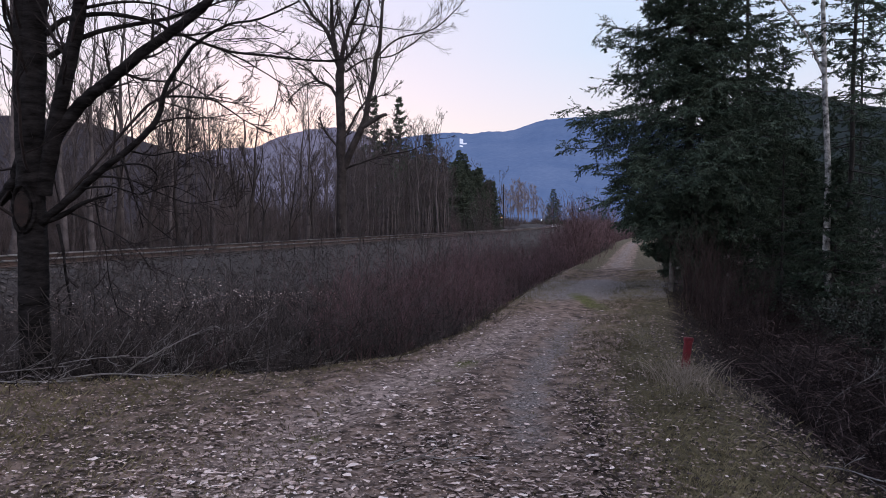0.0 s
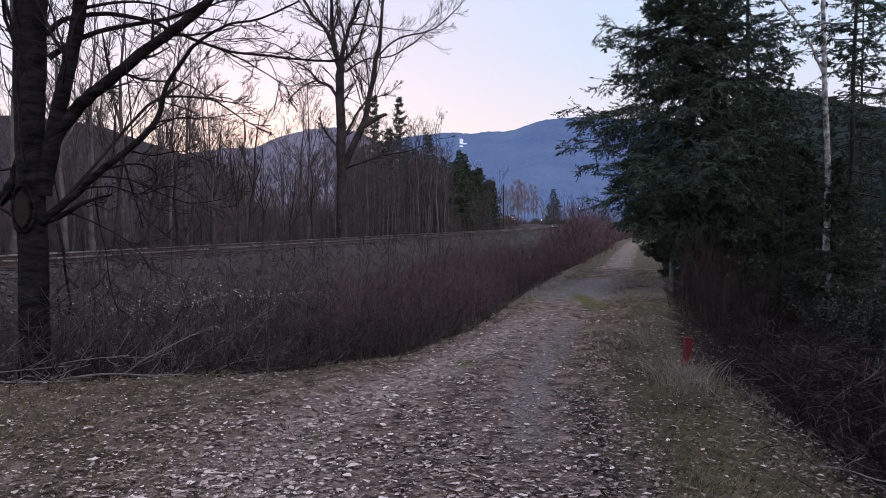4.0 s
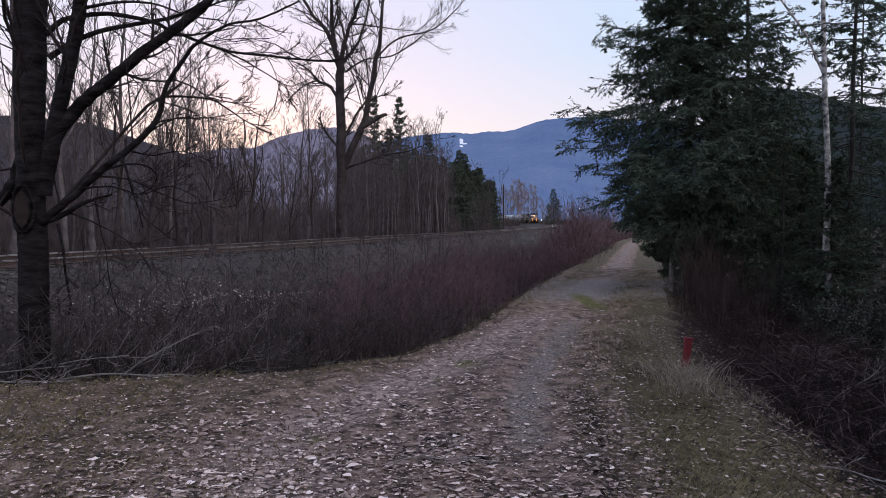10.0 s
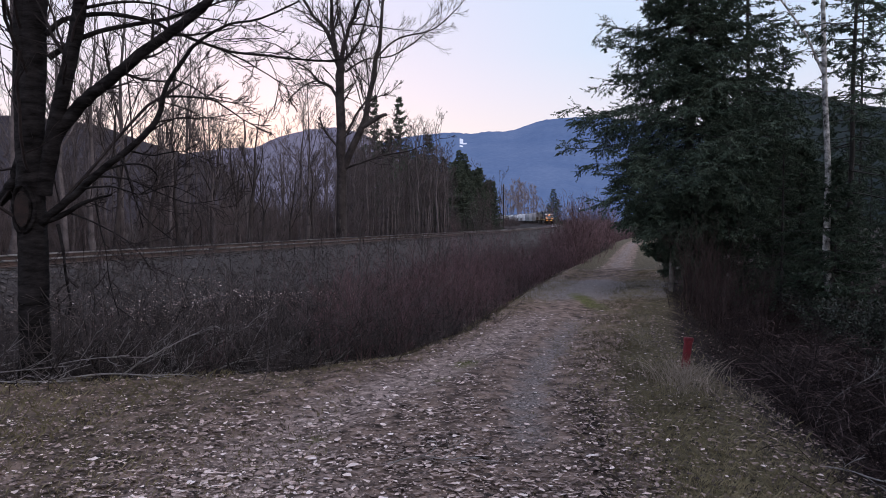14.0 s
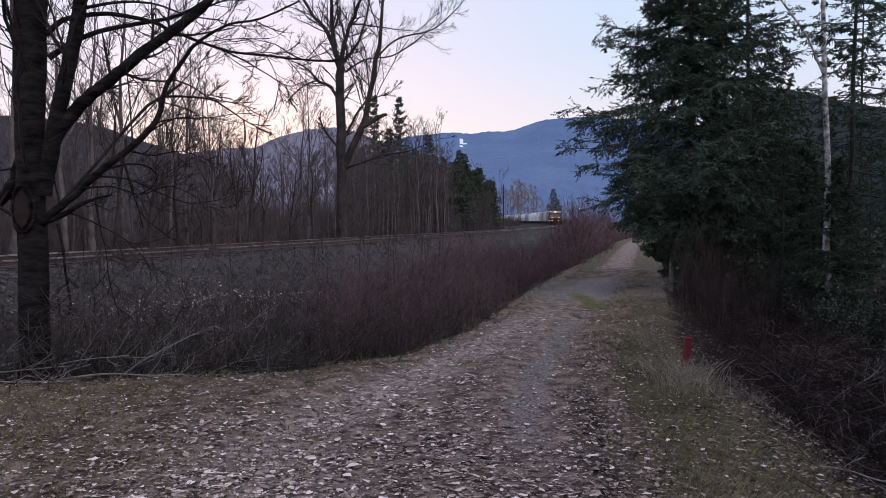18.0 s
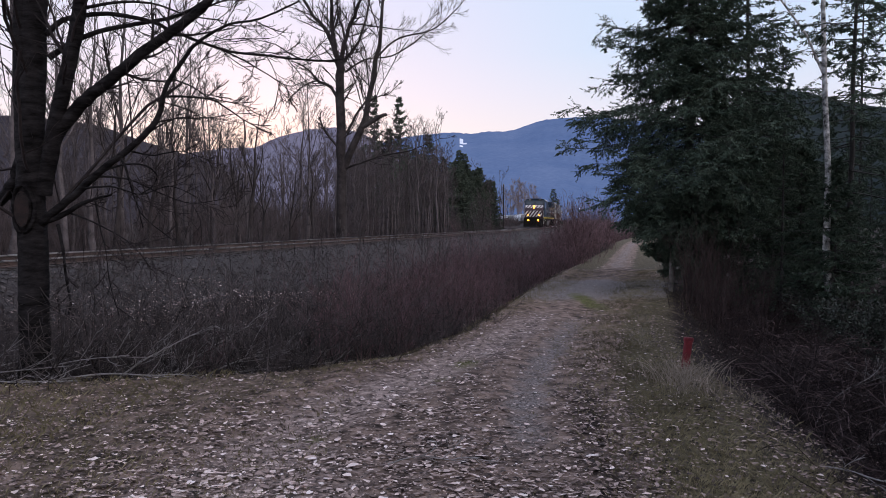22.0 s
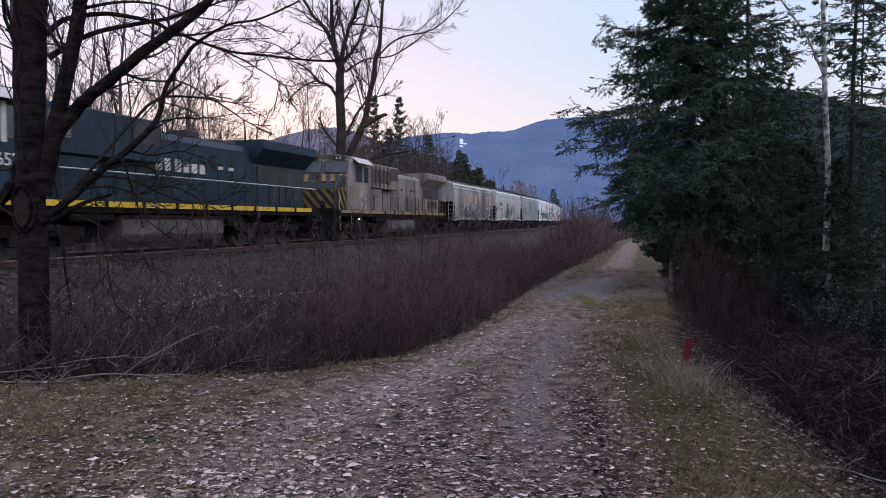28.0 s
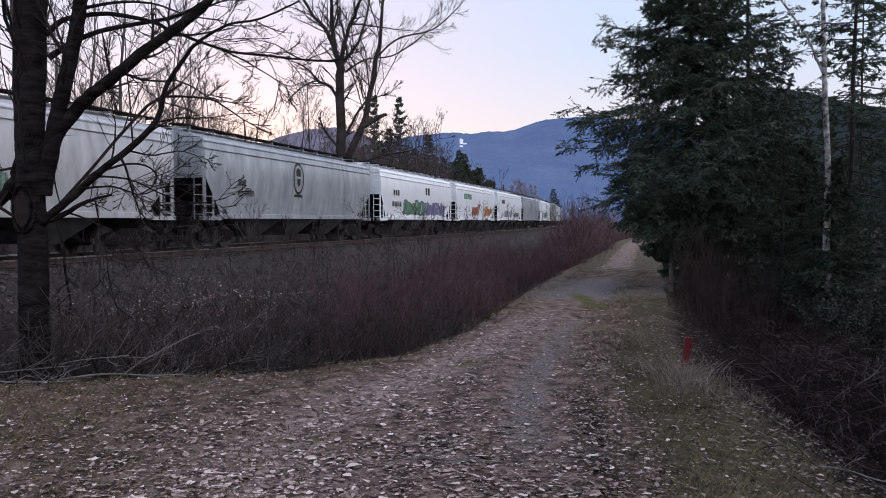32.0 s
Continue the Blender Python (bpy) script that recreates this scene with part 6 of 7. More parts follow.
    nose = part("nose", tidy(bm, 0.06), nose_a, lo, "striped nose")
    lean = -0.75 if lit else 0.9
    part("nose_stripe", stripes(-1.32, 1.32, 1.72, 2.66, 0.50, 0.24, lean, lambda u, v: (u, 10.116, v)), nose_b, nose)
    part("nose_stripe", stripes(-1.32, 1.32, 0.0, 0.46, 0.50, 0.24, lean, lambda u, v: (u, 9.80 - v * 2.1, 3.085 + v * 0.96)), nose_b, nose)
    if lit:
        part("cab_stripe", stripes(-1.46, 1.46, 3.30, 3.56, 0.50, 0.24, lean, lambda u, v: (u, F + 0.066 - max(0.0, v - 3.12) * 0.31, v)), nose_b, cab)
    else:
        for s in (-1, 1):
            part("nose_stripe", stripes(F + 0.1, 9.9, 1.75, 2.75, 0.5, 0.22, 0.7, lambda u, v: (s * 1.466, u, v)), nose_b, nose)
            part("cab_stripe", stripes(F - 0.9, F - 0.1, 2.2, 3.0, 0.5, 0.16, -3.0, lambda u, v: (s * 1.626, u, v)), nose_b, cab)
    # pilot, steps, platform and rails
    bm = bmesh.new()
    prism(bm, [(9.6, 1.62), (10.5, 1.62), (10.5, 1.25), (10.78, 0.18), (10.3, 0.18), (10.0, 1.1)], "x", -1.5, 1.5)
    part("pilot_plow", tidy(bm, 0.03), UNDER, lo, "grimy pilot plow")
    pieces("coupler", [(-0.16, 0.16, 10.3, 11.2, 0.72, 1.02), (-0.16, 0.16, -11.2, -10.2, 0.72, 1.02)], UNDER, lo, bevel=0.04)
    for y in (9.95, 8.5, -10.0):
        for s in (-1, 1):
            a, b = sorted((s * 1.15, s * 1.52))
            pieces("step", [(a, b, y - 0.28, y + 0.28, 0.40 + q * 0.32, 0.44 + q * 0.32) for q in range(4)], TRUCK_DUST, lo)
    for s in (-1, 1):
        x = s * 1.48
        bars("handrail", [[(x, -10.1, 2.55), (x, 5.0, 2.55)]], 0.022, WHITE_PAINT if lit else GREY_PAINT, lo)
        for y in np.linspace(-10.1, 4.9, 12):
            bars("stanchion", [[(x, y, 1.62), (x, y, 2.55)]], 0.026 if not lit else 0.02, BLACK_PAINT if lit else RUST_BROWN, lo)
        bars("grab_rail", [[(x, 8.2, 0.9), (x, 8.25, 1.9), (x * 0.98, 8.6, 2.5), (x * 0.93, 9.2, 2.75)]], 0.028, WHITE_PAINT if lit else STRAW, lo, "pale grab rail")
        bars("grab_rail", [[(x, 9.65, 0.6), (x, 9.75, 1.9), (x * 0.95, 9.65, 2.55)]], 0.028, WHITE_PAINT if lit else STRAW, lo, "pale grab rail")

    def lamp(name, x, y, z, r, mat, label=""):
        b = bmesh.new()
        bmesh.ops.create_cone(b, cap_ends=True, segments=16, radius1=r, radius2=r * 0.9, depth=0.06, matrix=Matrix.Translation((x, y, z)) @ Matrix.Rotation(radians(-90), 4, "X"))
        h = part(name, b, mat, lo, label)
        b = bmesh.new()
        bmesh.ops.create_cone(b, cap_ends=True, segments=16, radius1=r * 1.25, radius2=r * 1.25, depth=0.10, matrix=Matrix.Translation((x, y - 0.06, z)) @ Matrix.Rotation(radians(-90), 4, "X"))
        part("lamp_housing", b, BLACK_PAINT, h)
    off = GLASS
    for s in (-1, 1):
        lamp("headlight", 0.0, 9.62 - 0.14 * s, 3.24 + 0.13 * s, 0.13, LAMP if lit else off, "glowing headlight" if lit else "dark headlight")
        lamp("ditch_light", s * 0.76, 10.72, 1.18, 0.13, LAMP_SIDE if lit else off, "glowing ditch light" if lit else "dark ditch light")
        lamp("nose_light", s * 0.84, 10.42, 1.95, 0.115, LAMP_SIDE if lit else off, "glowing lower light" if lit else "dark lower light")
        bars("lamp_bracket", [[(s * 0.84, 10.34, 1.60), (s * 0.84, 10.34, 1.9)]], 0.04, UNDER, lo)
        part("number_board", tidy(boxes((min(s * 0.45, s * 1.15), max(s * 0.45, s * 1.15), F - 0.52, F - 0.44, 4.28, 4.50))), BLACK_PAINT, lo)
        text_part("number", number, 0.16, BOARD, lo, Matrix(((-1, 0, 0, s * 0.80), (0, 0, 1, F - 0.436), (0, 1, 0, 4.39), (0, 0, 0, 1))))
        part("step_lamp", tidy(boxes((min(s * 1.50, s * 1.54), max(s * 1.50, s * 1.54), 7.2, 7.28, 1.12, 1.20))), LAMP_WHITE, lo, "small white step lamp")
    if lit:
        for left in (True, False):
            text_part("cab_number", number, 0.47, LETTER_WHITE, lo, on_side(6.9, 2.60, -1.622 if left else 1.622, left))
            xx = 1.012 if not left else -1.012
            for k in range(6):
                y = 0.35 - k * 0.46 - (0.10 if k > 1 else 0)
                pieces("lettering_bar", [(min(xx, xx * 1.004), max(xx, xx * 1.004), y - 0.16, y + 0.16, 2.78, 3.22 if k < 3 else 3.12)], WHITE_PAINT, lo, "white lettering block")
    return lo


def hopper_materials():
    def body(name, a, b, scale=1.1):
        return material(name, a, b, scale, 0.27, 0.02, fine=3.5, streak=0.22, spec=0.75)
    return {"pale": body("weathered_grey_car_paint", (0.15, 0.142, 0.138), (0.44, 0.43, 0.425), 0.9),
            "light": body("light_grey_car_paint", (0.42, 0.43, 0.44), (0.58, 0.59, 0.605)),
            "white": body("white_car_paint", (0.80, 0.85, 0.89), (0.91, 0.94, 0.97)),
            "grey": body("blue_grey_car_paint", (0.27, 0.30, 0.32), (0.415, 0.445, 0.47)),
            "dull": body("dull_olive_car_paint", (0.22, 0.25, 0.22), (0.36, 0.39, 0.35))}


CAR_PAINT = hopper_materials()
GRAFFITI = {n: material(n + "_spray_paint", a, b, 2.5, 0.6, 0.0, fine=6) for n, a, b in (
    ("dark_grey", (0.05, 0.055, 0.06), (0.16, 0.17, 0.18)), ("green", (0.05, 0.14, 0.09), (0.16, 0.30, 0.20)), ("violet", (0.10, 0.10, 0.22), (0.25, 0.24, 0.38)),
    ("rust_red", (0.20, 0.05, 0.03), (0.38, 0.13, 0.07)), ("orange", (0.35, 0.12, 0.03), (0.55, 0.22, 0.07)), ("slate", (0.20, 0.23, 0.26), (0.34, 0.37, 0.40)), ("faded_rust", (0.33, 0.19, 0.15), (0.46, 0.29, 0.23)))}
HALF_CAR = 7.75
# the bulging side of a hopper: height and half width
SIDE_CURVE = [(1.28, 1.42), (1.90, 1.495), (2.45, 1.55), (2.75, 1.568), (3.05, 1.570), (3.35, 1.555), (3.65, 1.515), (3.95, 1.45)]


def side_x(z, proud=0.005):
    """The side facing the lane at a height, a little proud of the sheet."""
    return -float(np.interp(z, [c[0] for c in SIDE_CURVE], [c[1] for c in SIDE_CURVE])) - proud


def hopper_shell(H):
    """Curved side sheets, cut back at both ends below, end walls and the sloping floor."""
    bm = bmesh.new()
    levels = [(z, w, H - 1.15 * max(0.0, 2.62 - z) / 1.34) for z, w in SIDE_CURVE[:3] + [(2.62, 1.562)] + SIDE_CURVE[3:]]
    for s in (-1, 1):
        grid = [[bm.verts.new((s * w, e * k, z)) for k in np.linspace(-1, 1, 9)] for z, w, e in levels]
        for a, b in zip(grid[:-1], grid[1:]):
            for i in range(8):
                f = bm.faces.new((a[i], a[i + 1], b[i + 1], b[i]) if s > 0 else (a[i + 1], a[i], b[i], b[i + 1]))
                f.smooth = True
    for e in (-1, 1):
        rows = [[bm.verts.new((s * w, e * (y - 0.002), z)) for s in (-1, 1)] for z, w, y in levels]
        for a, b in zip(rows[:-1], rows[1:]):
            f = bm.faces.new((a[1], a[0], b[0], b[1]) if e > 0 else (a[0], a[1], b[1], b[0]))
            # sloped faces below take the black slot: shade of the open car end
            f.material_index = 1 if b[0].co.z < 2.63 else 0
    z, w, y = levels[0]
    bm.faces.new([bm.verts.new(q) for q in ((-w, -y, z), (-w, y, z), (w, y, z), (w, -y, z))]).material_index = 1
    return bm


def graffiti(parent, rng, y0, y1, z0, z1, mat, label):
    """A row of fat overlapping sprayed letters on the side sheet: a dark rim, the fill and a pale stroke."""
    y, k = y0, 0
    while y > y1 + 0.25:
        w = rng.uniform(0.55, 1.0)
        top, low = z1 - rng.uniform(0, 0.3) * (z1 - z0), z0 + rng.uniform(0, 0.12) * (z1 - z0)
        lean, mid = rng.uniform(-0.15, 0.2), (low + top) / 2
        pts = [(0.02, low + 0.12), (0.3, low), (0.75, low + 0.04), (1.0, low + 0.22), (0.86, mid - 0.08), (1.02, mid + 0.12), (0.96, top - 0.12), (0.55, top), (0.1, top - 0.08), (-0.04, mid + 0.15), (0.12, mid)]
        cy, cz = 0.5, mid

        def sheet(points, grow, proud):
            bm = bmesh.new()
            vs = []
            for p, q in points:
                p, q = cy + (p - cy) * grow, cz + (q - cz) * grow
                vs.append(bm.verts.new((side_x(q, proud + 0.001 * (k % 3)), y - w * p - lean * (q - low), q)))
            bm.faces.new(vs)
            return bm
        letter = part("sprayed_letter", sheet(pts, 1.0, 0.006), mat, parent, label)
        rim = [(p, q) for p, q in pts]
        part("spray_outline", sheet(rim, 1.10, 0.003), BLACK_PAINT, letter)
        c = mid + rng.uniform(-0.1, 0.1)
        if k % 3 != 1:
            part("spray_stroke", sheet([(0.38, low + 0.14), (0.50, low + 0.12), (0.60, c), (0.52, top - 0.16), (0.44, top - 0.18), (0.50, c)], 1.0, 0.0105), WHITE_PAINT if k % 2 else BLACK_PAINT, letter)
        y -= w * 0.84
        k += 1


def skyline(parent, rng, y0, y1, z0, z1, mat, label):
    """A sprayed band with a jagged mountain-like top and a pale line along it."""
    ys = np.arange(y0, y1, -0.28)
    peak = z0 + (z1 - z0) * np.clip(0.62 + 0.25 * np.sin(ys * 2.1) + 0.18 * np.sin(ys * 5.3 + 1) + rng.normal(size=len(ys)) * 0.08, 0.3, 1.0)
    for name, lift, m, proud in (("sprayed_skyline", 0.0, mat, 0.005), ("spray_outline", 0.05, WHITE_PAINT, 0.009)):
        bm = bmesh.new()
        up = [bm.verts.new((side_x(z + lift, proud), y, z + lift)) for y, z in zip(ys, peak)]
        lo = [bm.verts.new((side_x(z if lift else z0, proud), y, z if lift else z0)) for y, z in zip(ys, peak)]
        for i in range(len(ys) - 1):
            bm.faces.new((lo[i], up[i], up[i + 1], lo[i + 1]))
        part(name, bm, m, parent, label if not lift else "")


def faded_patch(parent, rng, y, z0, z1, width, mat):
    """Old lettering worn to ragged streaks."""
    bm = bmesh.new()
    z = z0
    while z < z1:
        h = rng.uniform(0.05, 0.12)
        a, b = y + rng.uniform(-0.15, 0.05), y - width + rng.uniform(-0.1, 0.15)
        bm.faces.new([bm.verts.new((side_x(q, 0.005), p, q)) for p, q in ((a, z), (b, z + rng.uniform(-0.02, 0.02)), (b, z + h), (a, z + h))])
        z += h + rng.uniform(0.03, 0.09)
    part("worn_lettering", bm, mat, parent, "faded rusty lettering")


def hopper_car(paint, label, seed):
    """A covered grain hopper without its markings."""
    car = tagged(new("hopper_car"), label, "freight car", group="train")
    H, E = HALF_CAR, 3.95
    mat = CAR_PAINT[paint]
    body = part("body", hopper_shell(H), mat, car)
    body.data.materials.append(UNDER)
    bm = bmesh.new()
    arch = [(-1.47, E - 0.04), (-1.49, E + 0.02), (-1.40, E + 0.12), (-0.95, E + 0.30), (0, E + 0.38), (0.95, E + 0.30), (1.40, E + 0.12), (1.49, E + 0.02), (1.47, E - 0.04)]
    prism(bm, arch, "y", -H - 0.05, H + 0.05)
    roof = part("roof", tidy(bm, 0.01), mat, car)
    for sd in (-1, 1):
        a, b = sorted((sd * 1.50, sd * 1.56))
        part("eave_rib", tidy(boxes((a, b, -H, H, E - 0.30, E - 0.24)), 0.015), mat, body)
    # faint upright seams that follow the curve
    shared = None
    for k in range(-5, 6):
        if shared is None:
            bm = bmesh.new()
            zs = np.linspace(1.42, E - 0.32, 12)
            rows = [[bm.verts.new((side_x(z, 0.007 if abs(q) < 0.02 else 0.0), q, z)) for q in (0.03, 0.012, -0.012, -0.03)] for z in zs]
            for p, q in zip(rows[:-1], rows[1:]):
                for i in range(3):
                    bm.faces.new((p[i], p[i + 1], q[i + 1], q[i]))
            o = part("side_seam", bm, mat, body)
            shared = o.data
        else:
            o = new("side_seam", shared)
        o.parent, o.location = body, (0, k * 1.35, 0)
    # running boards on brackets, hatches
    part("running_board", tidy(boxes((-0.72, -0.25, -H - 0.3, H + 0.3, E + 0.58, E + 0.62), (0.25, 0.72, -H - 0.3, H + 0.3, E + 0.58, E + 0.62))), TRUCK_DUST, roof, "dark steel grating walkway")
    shared = None
    for k in range(-5, 6):
        o = part("board_bracket", tidy(boxes((-0.70, -0.66, -0.02, 0.02, E + 0.30, E + 0.58), (-0.70, 0.70, -0.015, 0.015, E + 0.53, E + 0.58), (0.66, 0.70, -0.02, 0.02, E + 0.30, E + 0.58))), mat, roof) if shared is None else new("board_bracket", shared)
        shared = o.data
        o.parent, o.location = roof, (0, k * 1.48, 0)
    part("roof_hatch", tidy(boxes((-0.24, 0.24, -H + 0.6, H - 0.6, E + 0.40, E + 0.55)), 0.03), mat, roof)
    # side sill and underframe
    for s in (-1, 1):
        a, b = sorted((s * 1.40, s * 1.50))
        part("side_sill", tidy(boxes((a, b, -H + 0.95, H - 0.95, 1.14, 1.33)), 0.012), mat, car)
        a, b = sorted((s * 1.30, s * 1.58))
        pieces("end_sill", [(a, b, -H - 0.05, -H + 1.0, 1.08, 1.22), (a, b, H - 1.0, H + 0.05, 1.08, 1.22)], mat, car)
    part("centre_sill", tidy(boxes((-0.35, 0.35, -H - 0.5, H + 0.5, 0.80, 1.15), (-1.5, 1.5, -H - 0.05, -H + 0.1, 0.98, 1.2), (-1.5, 1.5, H - 0.1, H + 0.05, 0.98, 1.2))), UNDER, car)
    pieces("coupler", [(-0.15, 0.15, -H - 0.95, -H - 0.4, 0.74, 1.0), (-0.15, 0.15, H + 0.4, H + 0.95, 0.74, 1.0)], UNDER, car, bevel=0.03)
    for k in (-1, 0, 1):
        bm = bmesh.new()
        yc = k * 3.35
        top = [(-1.45, yc - 1.6, 1.28), (1.45, yc - 1.6, 1.28), (1.45, yc + 1.6, 1.28), (-1.45, yc + 1.6, 1.28)]
        low = [(-0.75, yc - 0.45, 0.40), (0.75, yc - 0.45, 0.40), (0.75, yc + 0.45, 0.40), (-0.75, yc + 0.45, 0.40)]
        vt, vl = [bm.verts.new(p) for p in top], [bm.verts.new(p) for p in low]
        for i in range(4):
            bm.faces.new((vl[i], vl[(i + 1) % 4], vt[(i + 1) % 4], vt[i]))
        bm.faces.new(vl[::-1])
        bm.faces.new(vt)
        part("discharge_chute", tidy(bm), CHUTE, car)
    # end slopes, posts and ladders
    for e in (-1, 1):
        bm = bmesh.new()
        y0, y1 = e * (H - 0.10), e * (H - 1.5)
        a, b = sorted((y0, y1))
        prism(bm, [(y0, 2.60), (y1, 1.30), (y1 - e * 0.1, 1.30), (y0 - e * 0.1, 2.60)], "x", -1.45, 1.45)
        # blackened to stand for the dark hollow under the car end
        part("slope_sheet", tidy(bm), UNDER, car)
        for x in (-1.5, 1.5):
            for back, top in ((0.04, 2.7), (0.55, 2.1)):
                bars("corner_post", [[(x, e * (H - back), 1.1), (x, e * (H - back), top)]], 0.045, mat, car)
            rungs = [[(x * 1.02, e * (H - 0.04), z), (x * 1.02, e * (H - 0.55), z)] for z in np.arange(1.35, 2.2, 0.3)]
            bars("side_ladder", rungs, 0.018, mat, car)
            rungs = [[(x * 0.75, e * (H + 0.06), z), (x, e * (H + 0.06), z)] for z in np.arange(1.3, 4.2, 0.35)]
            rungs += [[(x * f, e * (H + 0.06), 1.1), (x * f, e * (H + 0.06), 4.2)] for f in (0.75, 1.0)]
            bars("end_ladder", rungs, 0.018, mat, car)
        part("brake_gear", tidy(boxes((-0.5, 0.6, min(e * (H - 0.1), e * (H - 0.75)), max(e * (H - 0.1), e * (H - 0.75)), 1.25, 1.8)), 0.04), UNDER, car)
    for y in (-6.35, 6.35):
        bm = bmesh.new()
        for s in (-1, 1):
            a, b = sorted((s * 0.92, s * 1.08))
            prism(bm, [(y - 1.15, 0.36), (y - 1.15, 0.62), (y - 0.45, 0.80), (y + 0.45, 0.80), (y + 1.15, 0.62), (y + 1.15, 0.36), (y + 0.5, 0.24), (y - 0.5, 0.24)], "x", a, b)
        box(bm, -0.95, 0.95, y - 0.22, y + 0.22, 0.45, 0.78)
        tr = part("truck_frame", tidy(bm), TRUCK_DUST, car)
        for k in (-0.89, 0.89):
            wheelset(tr, y + k, 0.44)
    return car


def crest(car, y, mat):
    """An oval ring with a plain shield in it."""
    bm = bmesh.new()
    n = 28
    ring = [[bm.verts.new((side_x(2.95 + b * math.sin(k * 2 * math.pi / n), 0.008), y + a * math.cos(k * 2 * math.pi / n), 2.95 + b * math.sin(k * 2 * math.pi / n))) for k in range(n)] for a, b in ((0.50, 0.72), (0.40, 0.60))]
    for k in range(n):
        bm.faces.new((ring[0][k], ring[0][(k + 1) % n], ring[1][(k + 1) % n], ring[1][k]))
    part("crest", tidy(bm), mat, car, "dark oval crest")
    bm = bmesh.new()
    bm.faces.new([bm.verts.new((side_x(q, 0.014), y + p, q)) for p, q in ((-0.16, 2.95), (0.16, 2.95), (0.13, 2.68), (0, 2.58), (-0.13, 2.68))])
    bm.faces.new([bm.verts.new((side_x(q, 0.014), y + p, q)) for p, q in ((-0.2, 3.05), (0.22, 3.05), (0.24, 3.30), (0.05, 3.45), (-0.2, 3.35))])
    bm.faces.new([bm.verts.new((side_x(q, 0.014), y + p, q)) for p, q in ((-0.42, 2.12), (0.42, 2.12), (0.36, 2.24), (-0.36, 2.24))])
    part("crest_shield", tidy(bm), mat, car)


def mark_bars(car, y, z, widths, height, mat):
    bm = bmesh.new()
    for w in widths:
        box(bm, side_x(z, 0.012), side_x(z, 0.0), y - w, y, z - height / 2, z + height / 2)
        y -= w + height * 0.35
    part("lettering_bar", bm, mat, car)


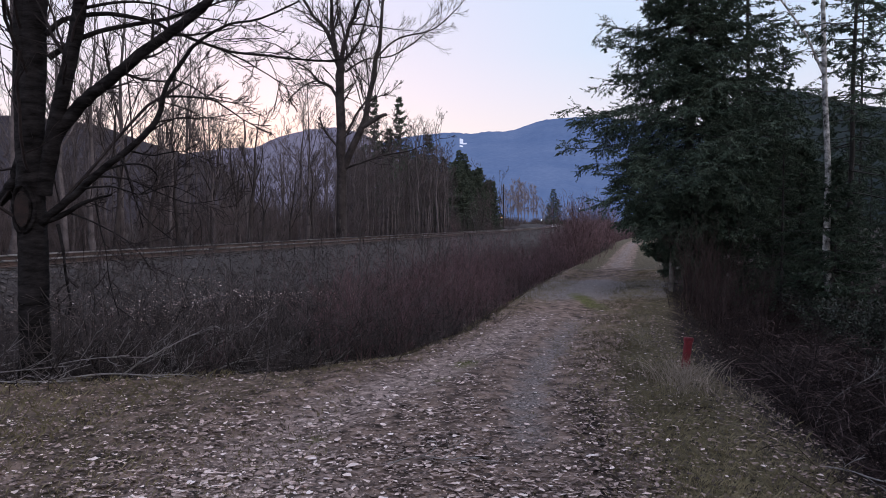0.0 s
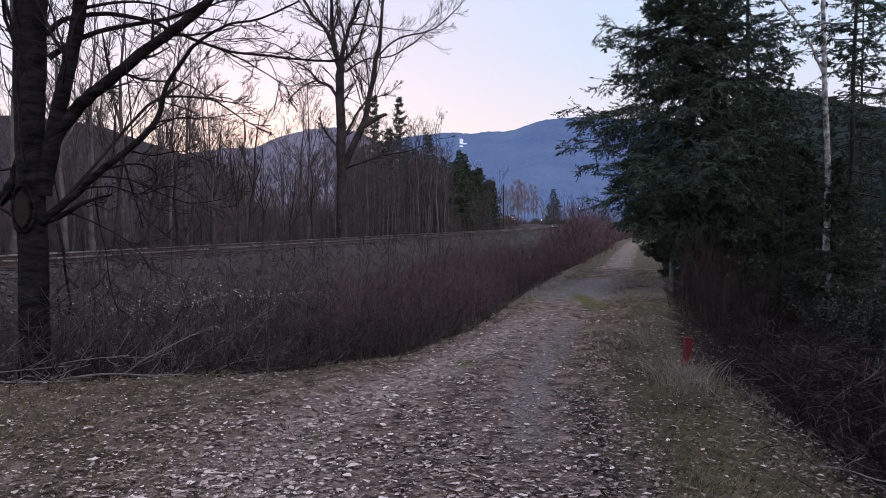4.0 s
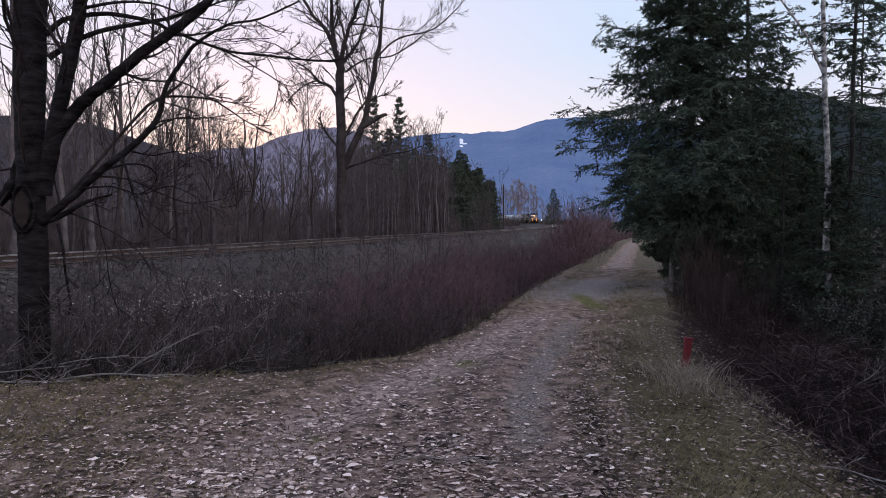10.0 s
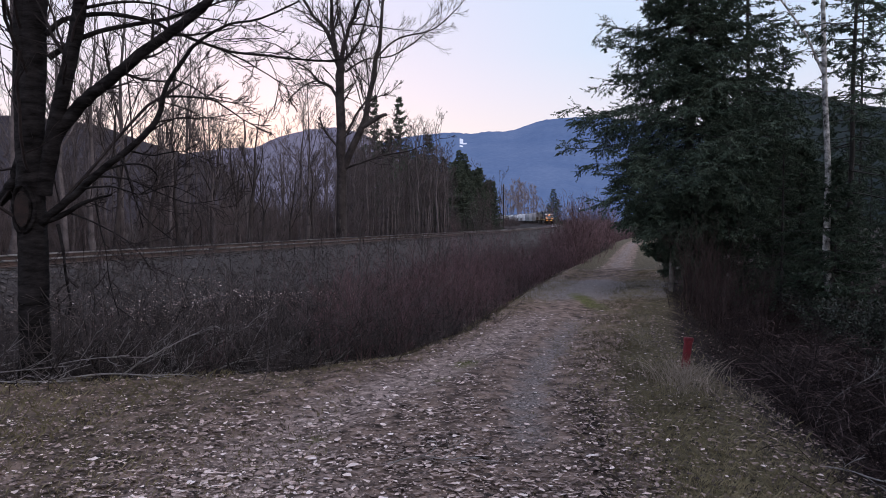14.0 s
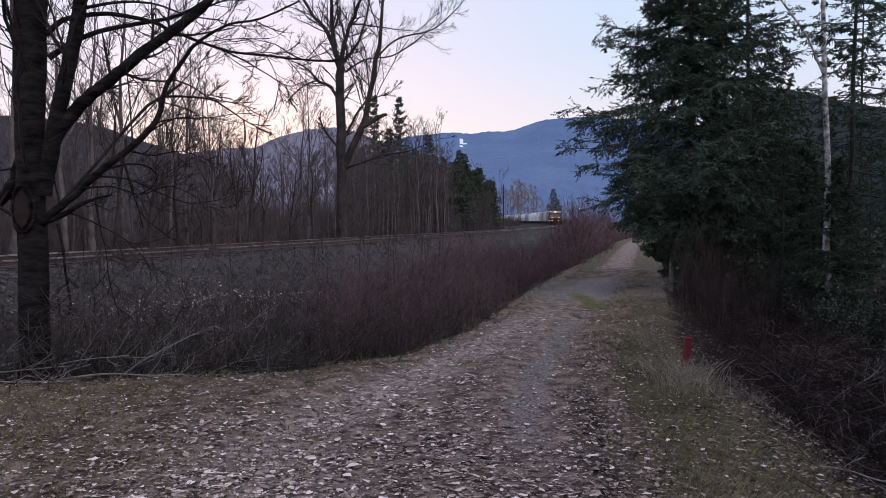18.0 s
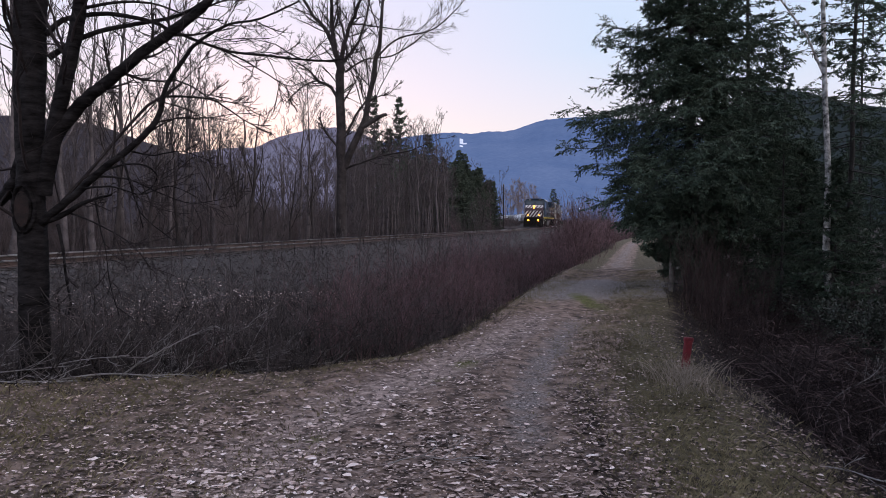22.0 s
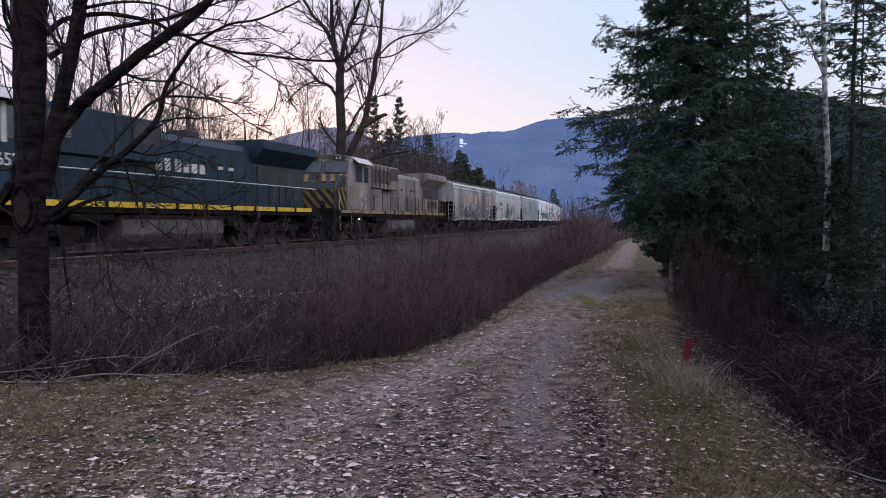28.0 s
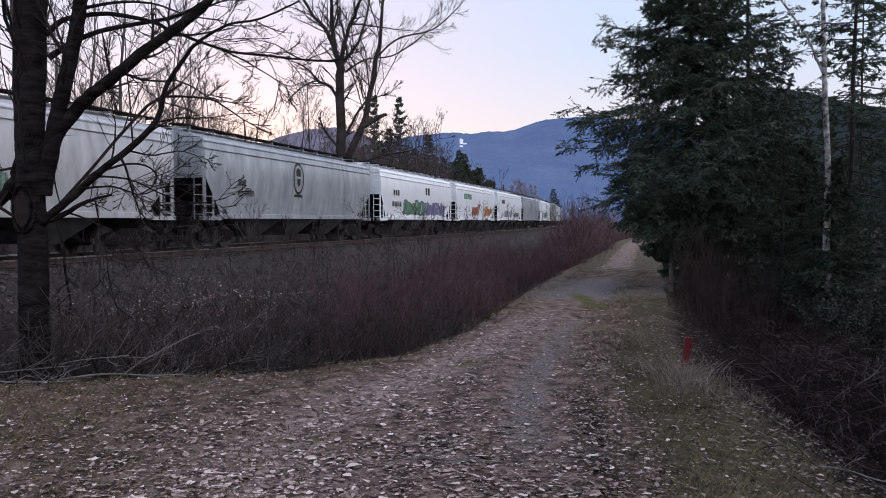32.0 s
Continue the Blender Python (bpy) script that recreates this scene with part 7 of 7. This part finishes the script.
def build_train():
    lead = locomotive("dark blue diesel locomotive with lit headlamps and a striped nose", BLUE_PAINT, YELLOW, MAROON, WHITE_PAINT, True, "4652")
    second = locomotive("dirty grey diesel locomotive with a yellow-striped nose", GREY_PAINT, TAN_SILL, BLACK_PAINT, DULL_YELLOW, False, "8923")
    protos = {k: hopper_car(k, f"{w} covered grain hopper car on the railway", 1) for k, w in (("pale", "weathered grey"), ("light", "light grey"), ("white", "white"), ("grey", "blue-grey"), ("dull", "dull olive-grey"))}
    order = ["pale", "light", "grey", "white", "white", "white", "grey", "white", "dull", "white", "grey", "pale", "white", "white", "pale", "dull", "white", "white", "white", "pale", "white", "grey", "white", "white", "pale", "white", "dull", "white", "grey", "white"]
    used, cars = set(), []
    for k in order:
        if k in used:
            cars.append(copy_thing(protos[k], Matrix()))
        else:
            used.add(k)
            cars.append(protos[k])
    rng = np.random.default_rng(81)
    dark = BLACK_PAINT
    H = HALF_CAR
    # the markings of the cars that pass near
    c = cars[0]
    tagged(c, "weathered grey grain hopper car with a dark sprayed skyline")
    skyline(c, rng, 4.4, -6.4, 1.40, 2.45, GRAFFITI["dark_grey"], "dark sprayed skyline")
    for y, w in ((2.4, 1.0), (0.6, 0.9), (-1.2, 0.5), (-4.0, 1.3), (-5.8, 0.9)):
        faded_patch(c, rng, y, 2.62, 3.4, w, GRAFFITI["faded_rust"])
    mark_bars(c, -6.1, 1.62, (0.12, 0.12, 0.12, 0.12), 0.16, WHITE_PAINT)
    crest(c, -2.9, dark)
    text_part("car_number", "12012", 0.42, dark, c, on_side(5.0, 2.25, side_x(2.25, 0.03)))
    c = cars[1]
    tagged(c, "light grey grain hopper car with a green sprayed tag")
    graffiti(c, rng, 2.2, -0.9, 1.42, 2.55, GRAFFITI["green"], "green sprayed tag")
    graffiti(c, rng, -1.2, -2.2, 1.6, 2.3, GRAFFITI["slate"], "grey sprayed tag")
    text_part("car_number", "521012", 0.40, dark, c, on_side(5.1, 2.25, side_x(2.25, 0.03)))
    mark_bars(c, 5.7, 2.85, (0.28, 0.3, 0.25), 0.34, dark)
    c = cars[2]
    tagged(c, "blue-grey grain hopper car with a dark oval crest")
    crest(c, 0.7, dark)
    text_part("car_number", "654981", 0.42, dark, c, on_side(5.0, 2.15, side_x(2.15, 0.03)))
    mark_bars(c, 5.6, 2.55, (0.22, 0.22), 0.26, dark)
    c = cars[3]
    tagged(c, "white grain hopper car with green and violet sprayed letters")
    graffiti(c, rng, 3.6, -1.2, 1.42, 2.5, GRAFFITI["green"], "green sprayed letters")
    graffiti(c, rng, -1.2, -6.2, 1.42, 2.5, GRAFFITI["violet"], "violet sprayed letters")
    mark_bars(c, 5.6, 2.8, (0.28, 0.28, 0.28), 0.34, dark)
    mark_bars(c, 5.7, 2.15, (0.24, 0.2, 0.24, 0.2, 0.24), 0.38, dark)
    mark_bars(c, -1.0, 3.1, (0.35, 0.4), 0.5, dark)
    c = cars[4]
    tagged(c, "white grain hopper car with rust-red and orange sprayed letters")
    graffiti(c, rng, 2.0, -0.6, 1.5, 2.6, GRAFFITI["rust_red"], "rust-red sprayed letters")
    graffiti(c, rng, -3.2, -5.6, 1.5, 2.5, GRAFFITI["orange"], "orange sprayed letters")
    mark_bars(c, 5.2, 3.15, (0.6, 0.5, 0.6, 0.5), 0.45, GRAFFITI["green"])
    c = cars[5]
    tagged(c, "white grain hopper car with a grey sprayed tag")
    graffiti(c, rng, 3.5, -1.5, 1.45, 2.3, GRAFFITI["slate"], "grey sprayed tag")
    graffiti(c, rng, -2.2, -5.6, 1.45, 2.1, GRAFFITI["dark_grey"], "dark sprayed tag")
    mark_bars(c, 5.6, 3.1, (0.5, 0.4, 0.5), 0.4, dark)
    c = cars[6]
    crest(c, 0.7, dark)
    c = cars[7]
    graffiti(c, rng, 2.0, -3.0, 1.45, 2.5, GRAFFITI["green"], "green sprayed tag")
    for i in (11, 13, 16, 19, 22):
        graffiti(cars[i], rng, 3.0, -3.5, 1.45, 2.4, GRAFFITI["slate"], "grey sprayed tag")
    return lead, second, cars


LEAD, SECOND, CARS = build_train()

# ---- what moves: the train along its line at a steady pace ----
SPEED, LEAD_AT_28, LOCO_PITCH, CAR_PITCH = 17.0, -14.2, 22.6, 17.2


def train_rows(behind, arm):
    rows = []
    for i in range(65):
        t = i * 0.5
        s = LEAD_AT_28 + SPEED * (28 - t) + behind
        x0, y0, _ = on_track(s - arm)
        x1, y1, _ = on_track(s + arm)
        rows.append((t, pose((x0 + x1) / 2, (y0 + y1) / 2, RAIL_TOP, 0, 0, math.degrees(math.atan2(y0 - y1, x0 - x1)) - 90)))
    return rows


def motions():
    walk(LEAD, train_rows(0, 6.0))
    walk(SECOND, train_rows(LOCO_PITCH, 6.0))
    for k, car in enumerate(CARS):
        walk(car, train_rows(LOCO_PITCH + 11.2 + 8.9 + CAR_PITCH * k, 6.3))


motions()
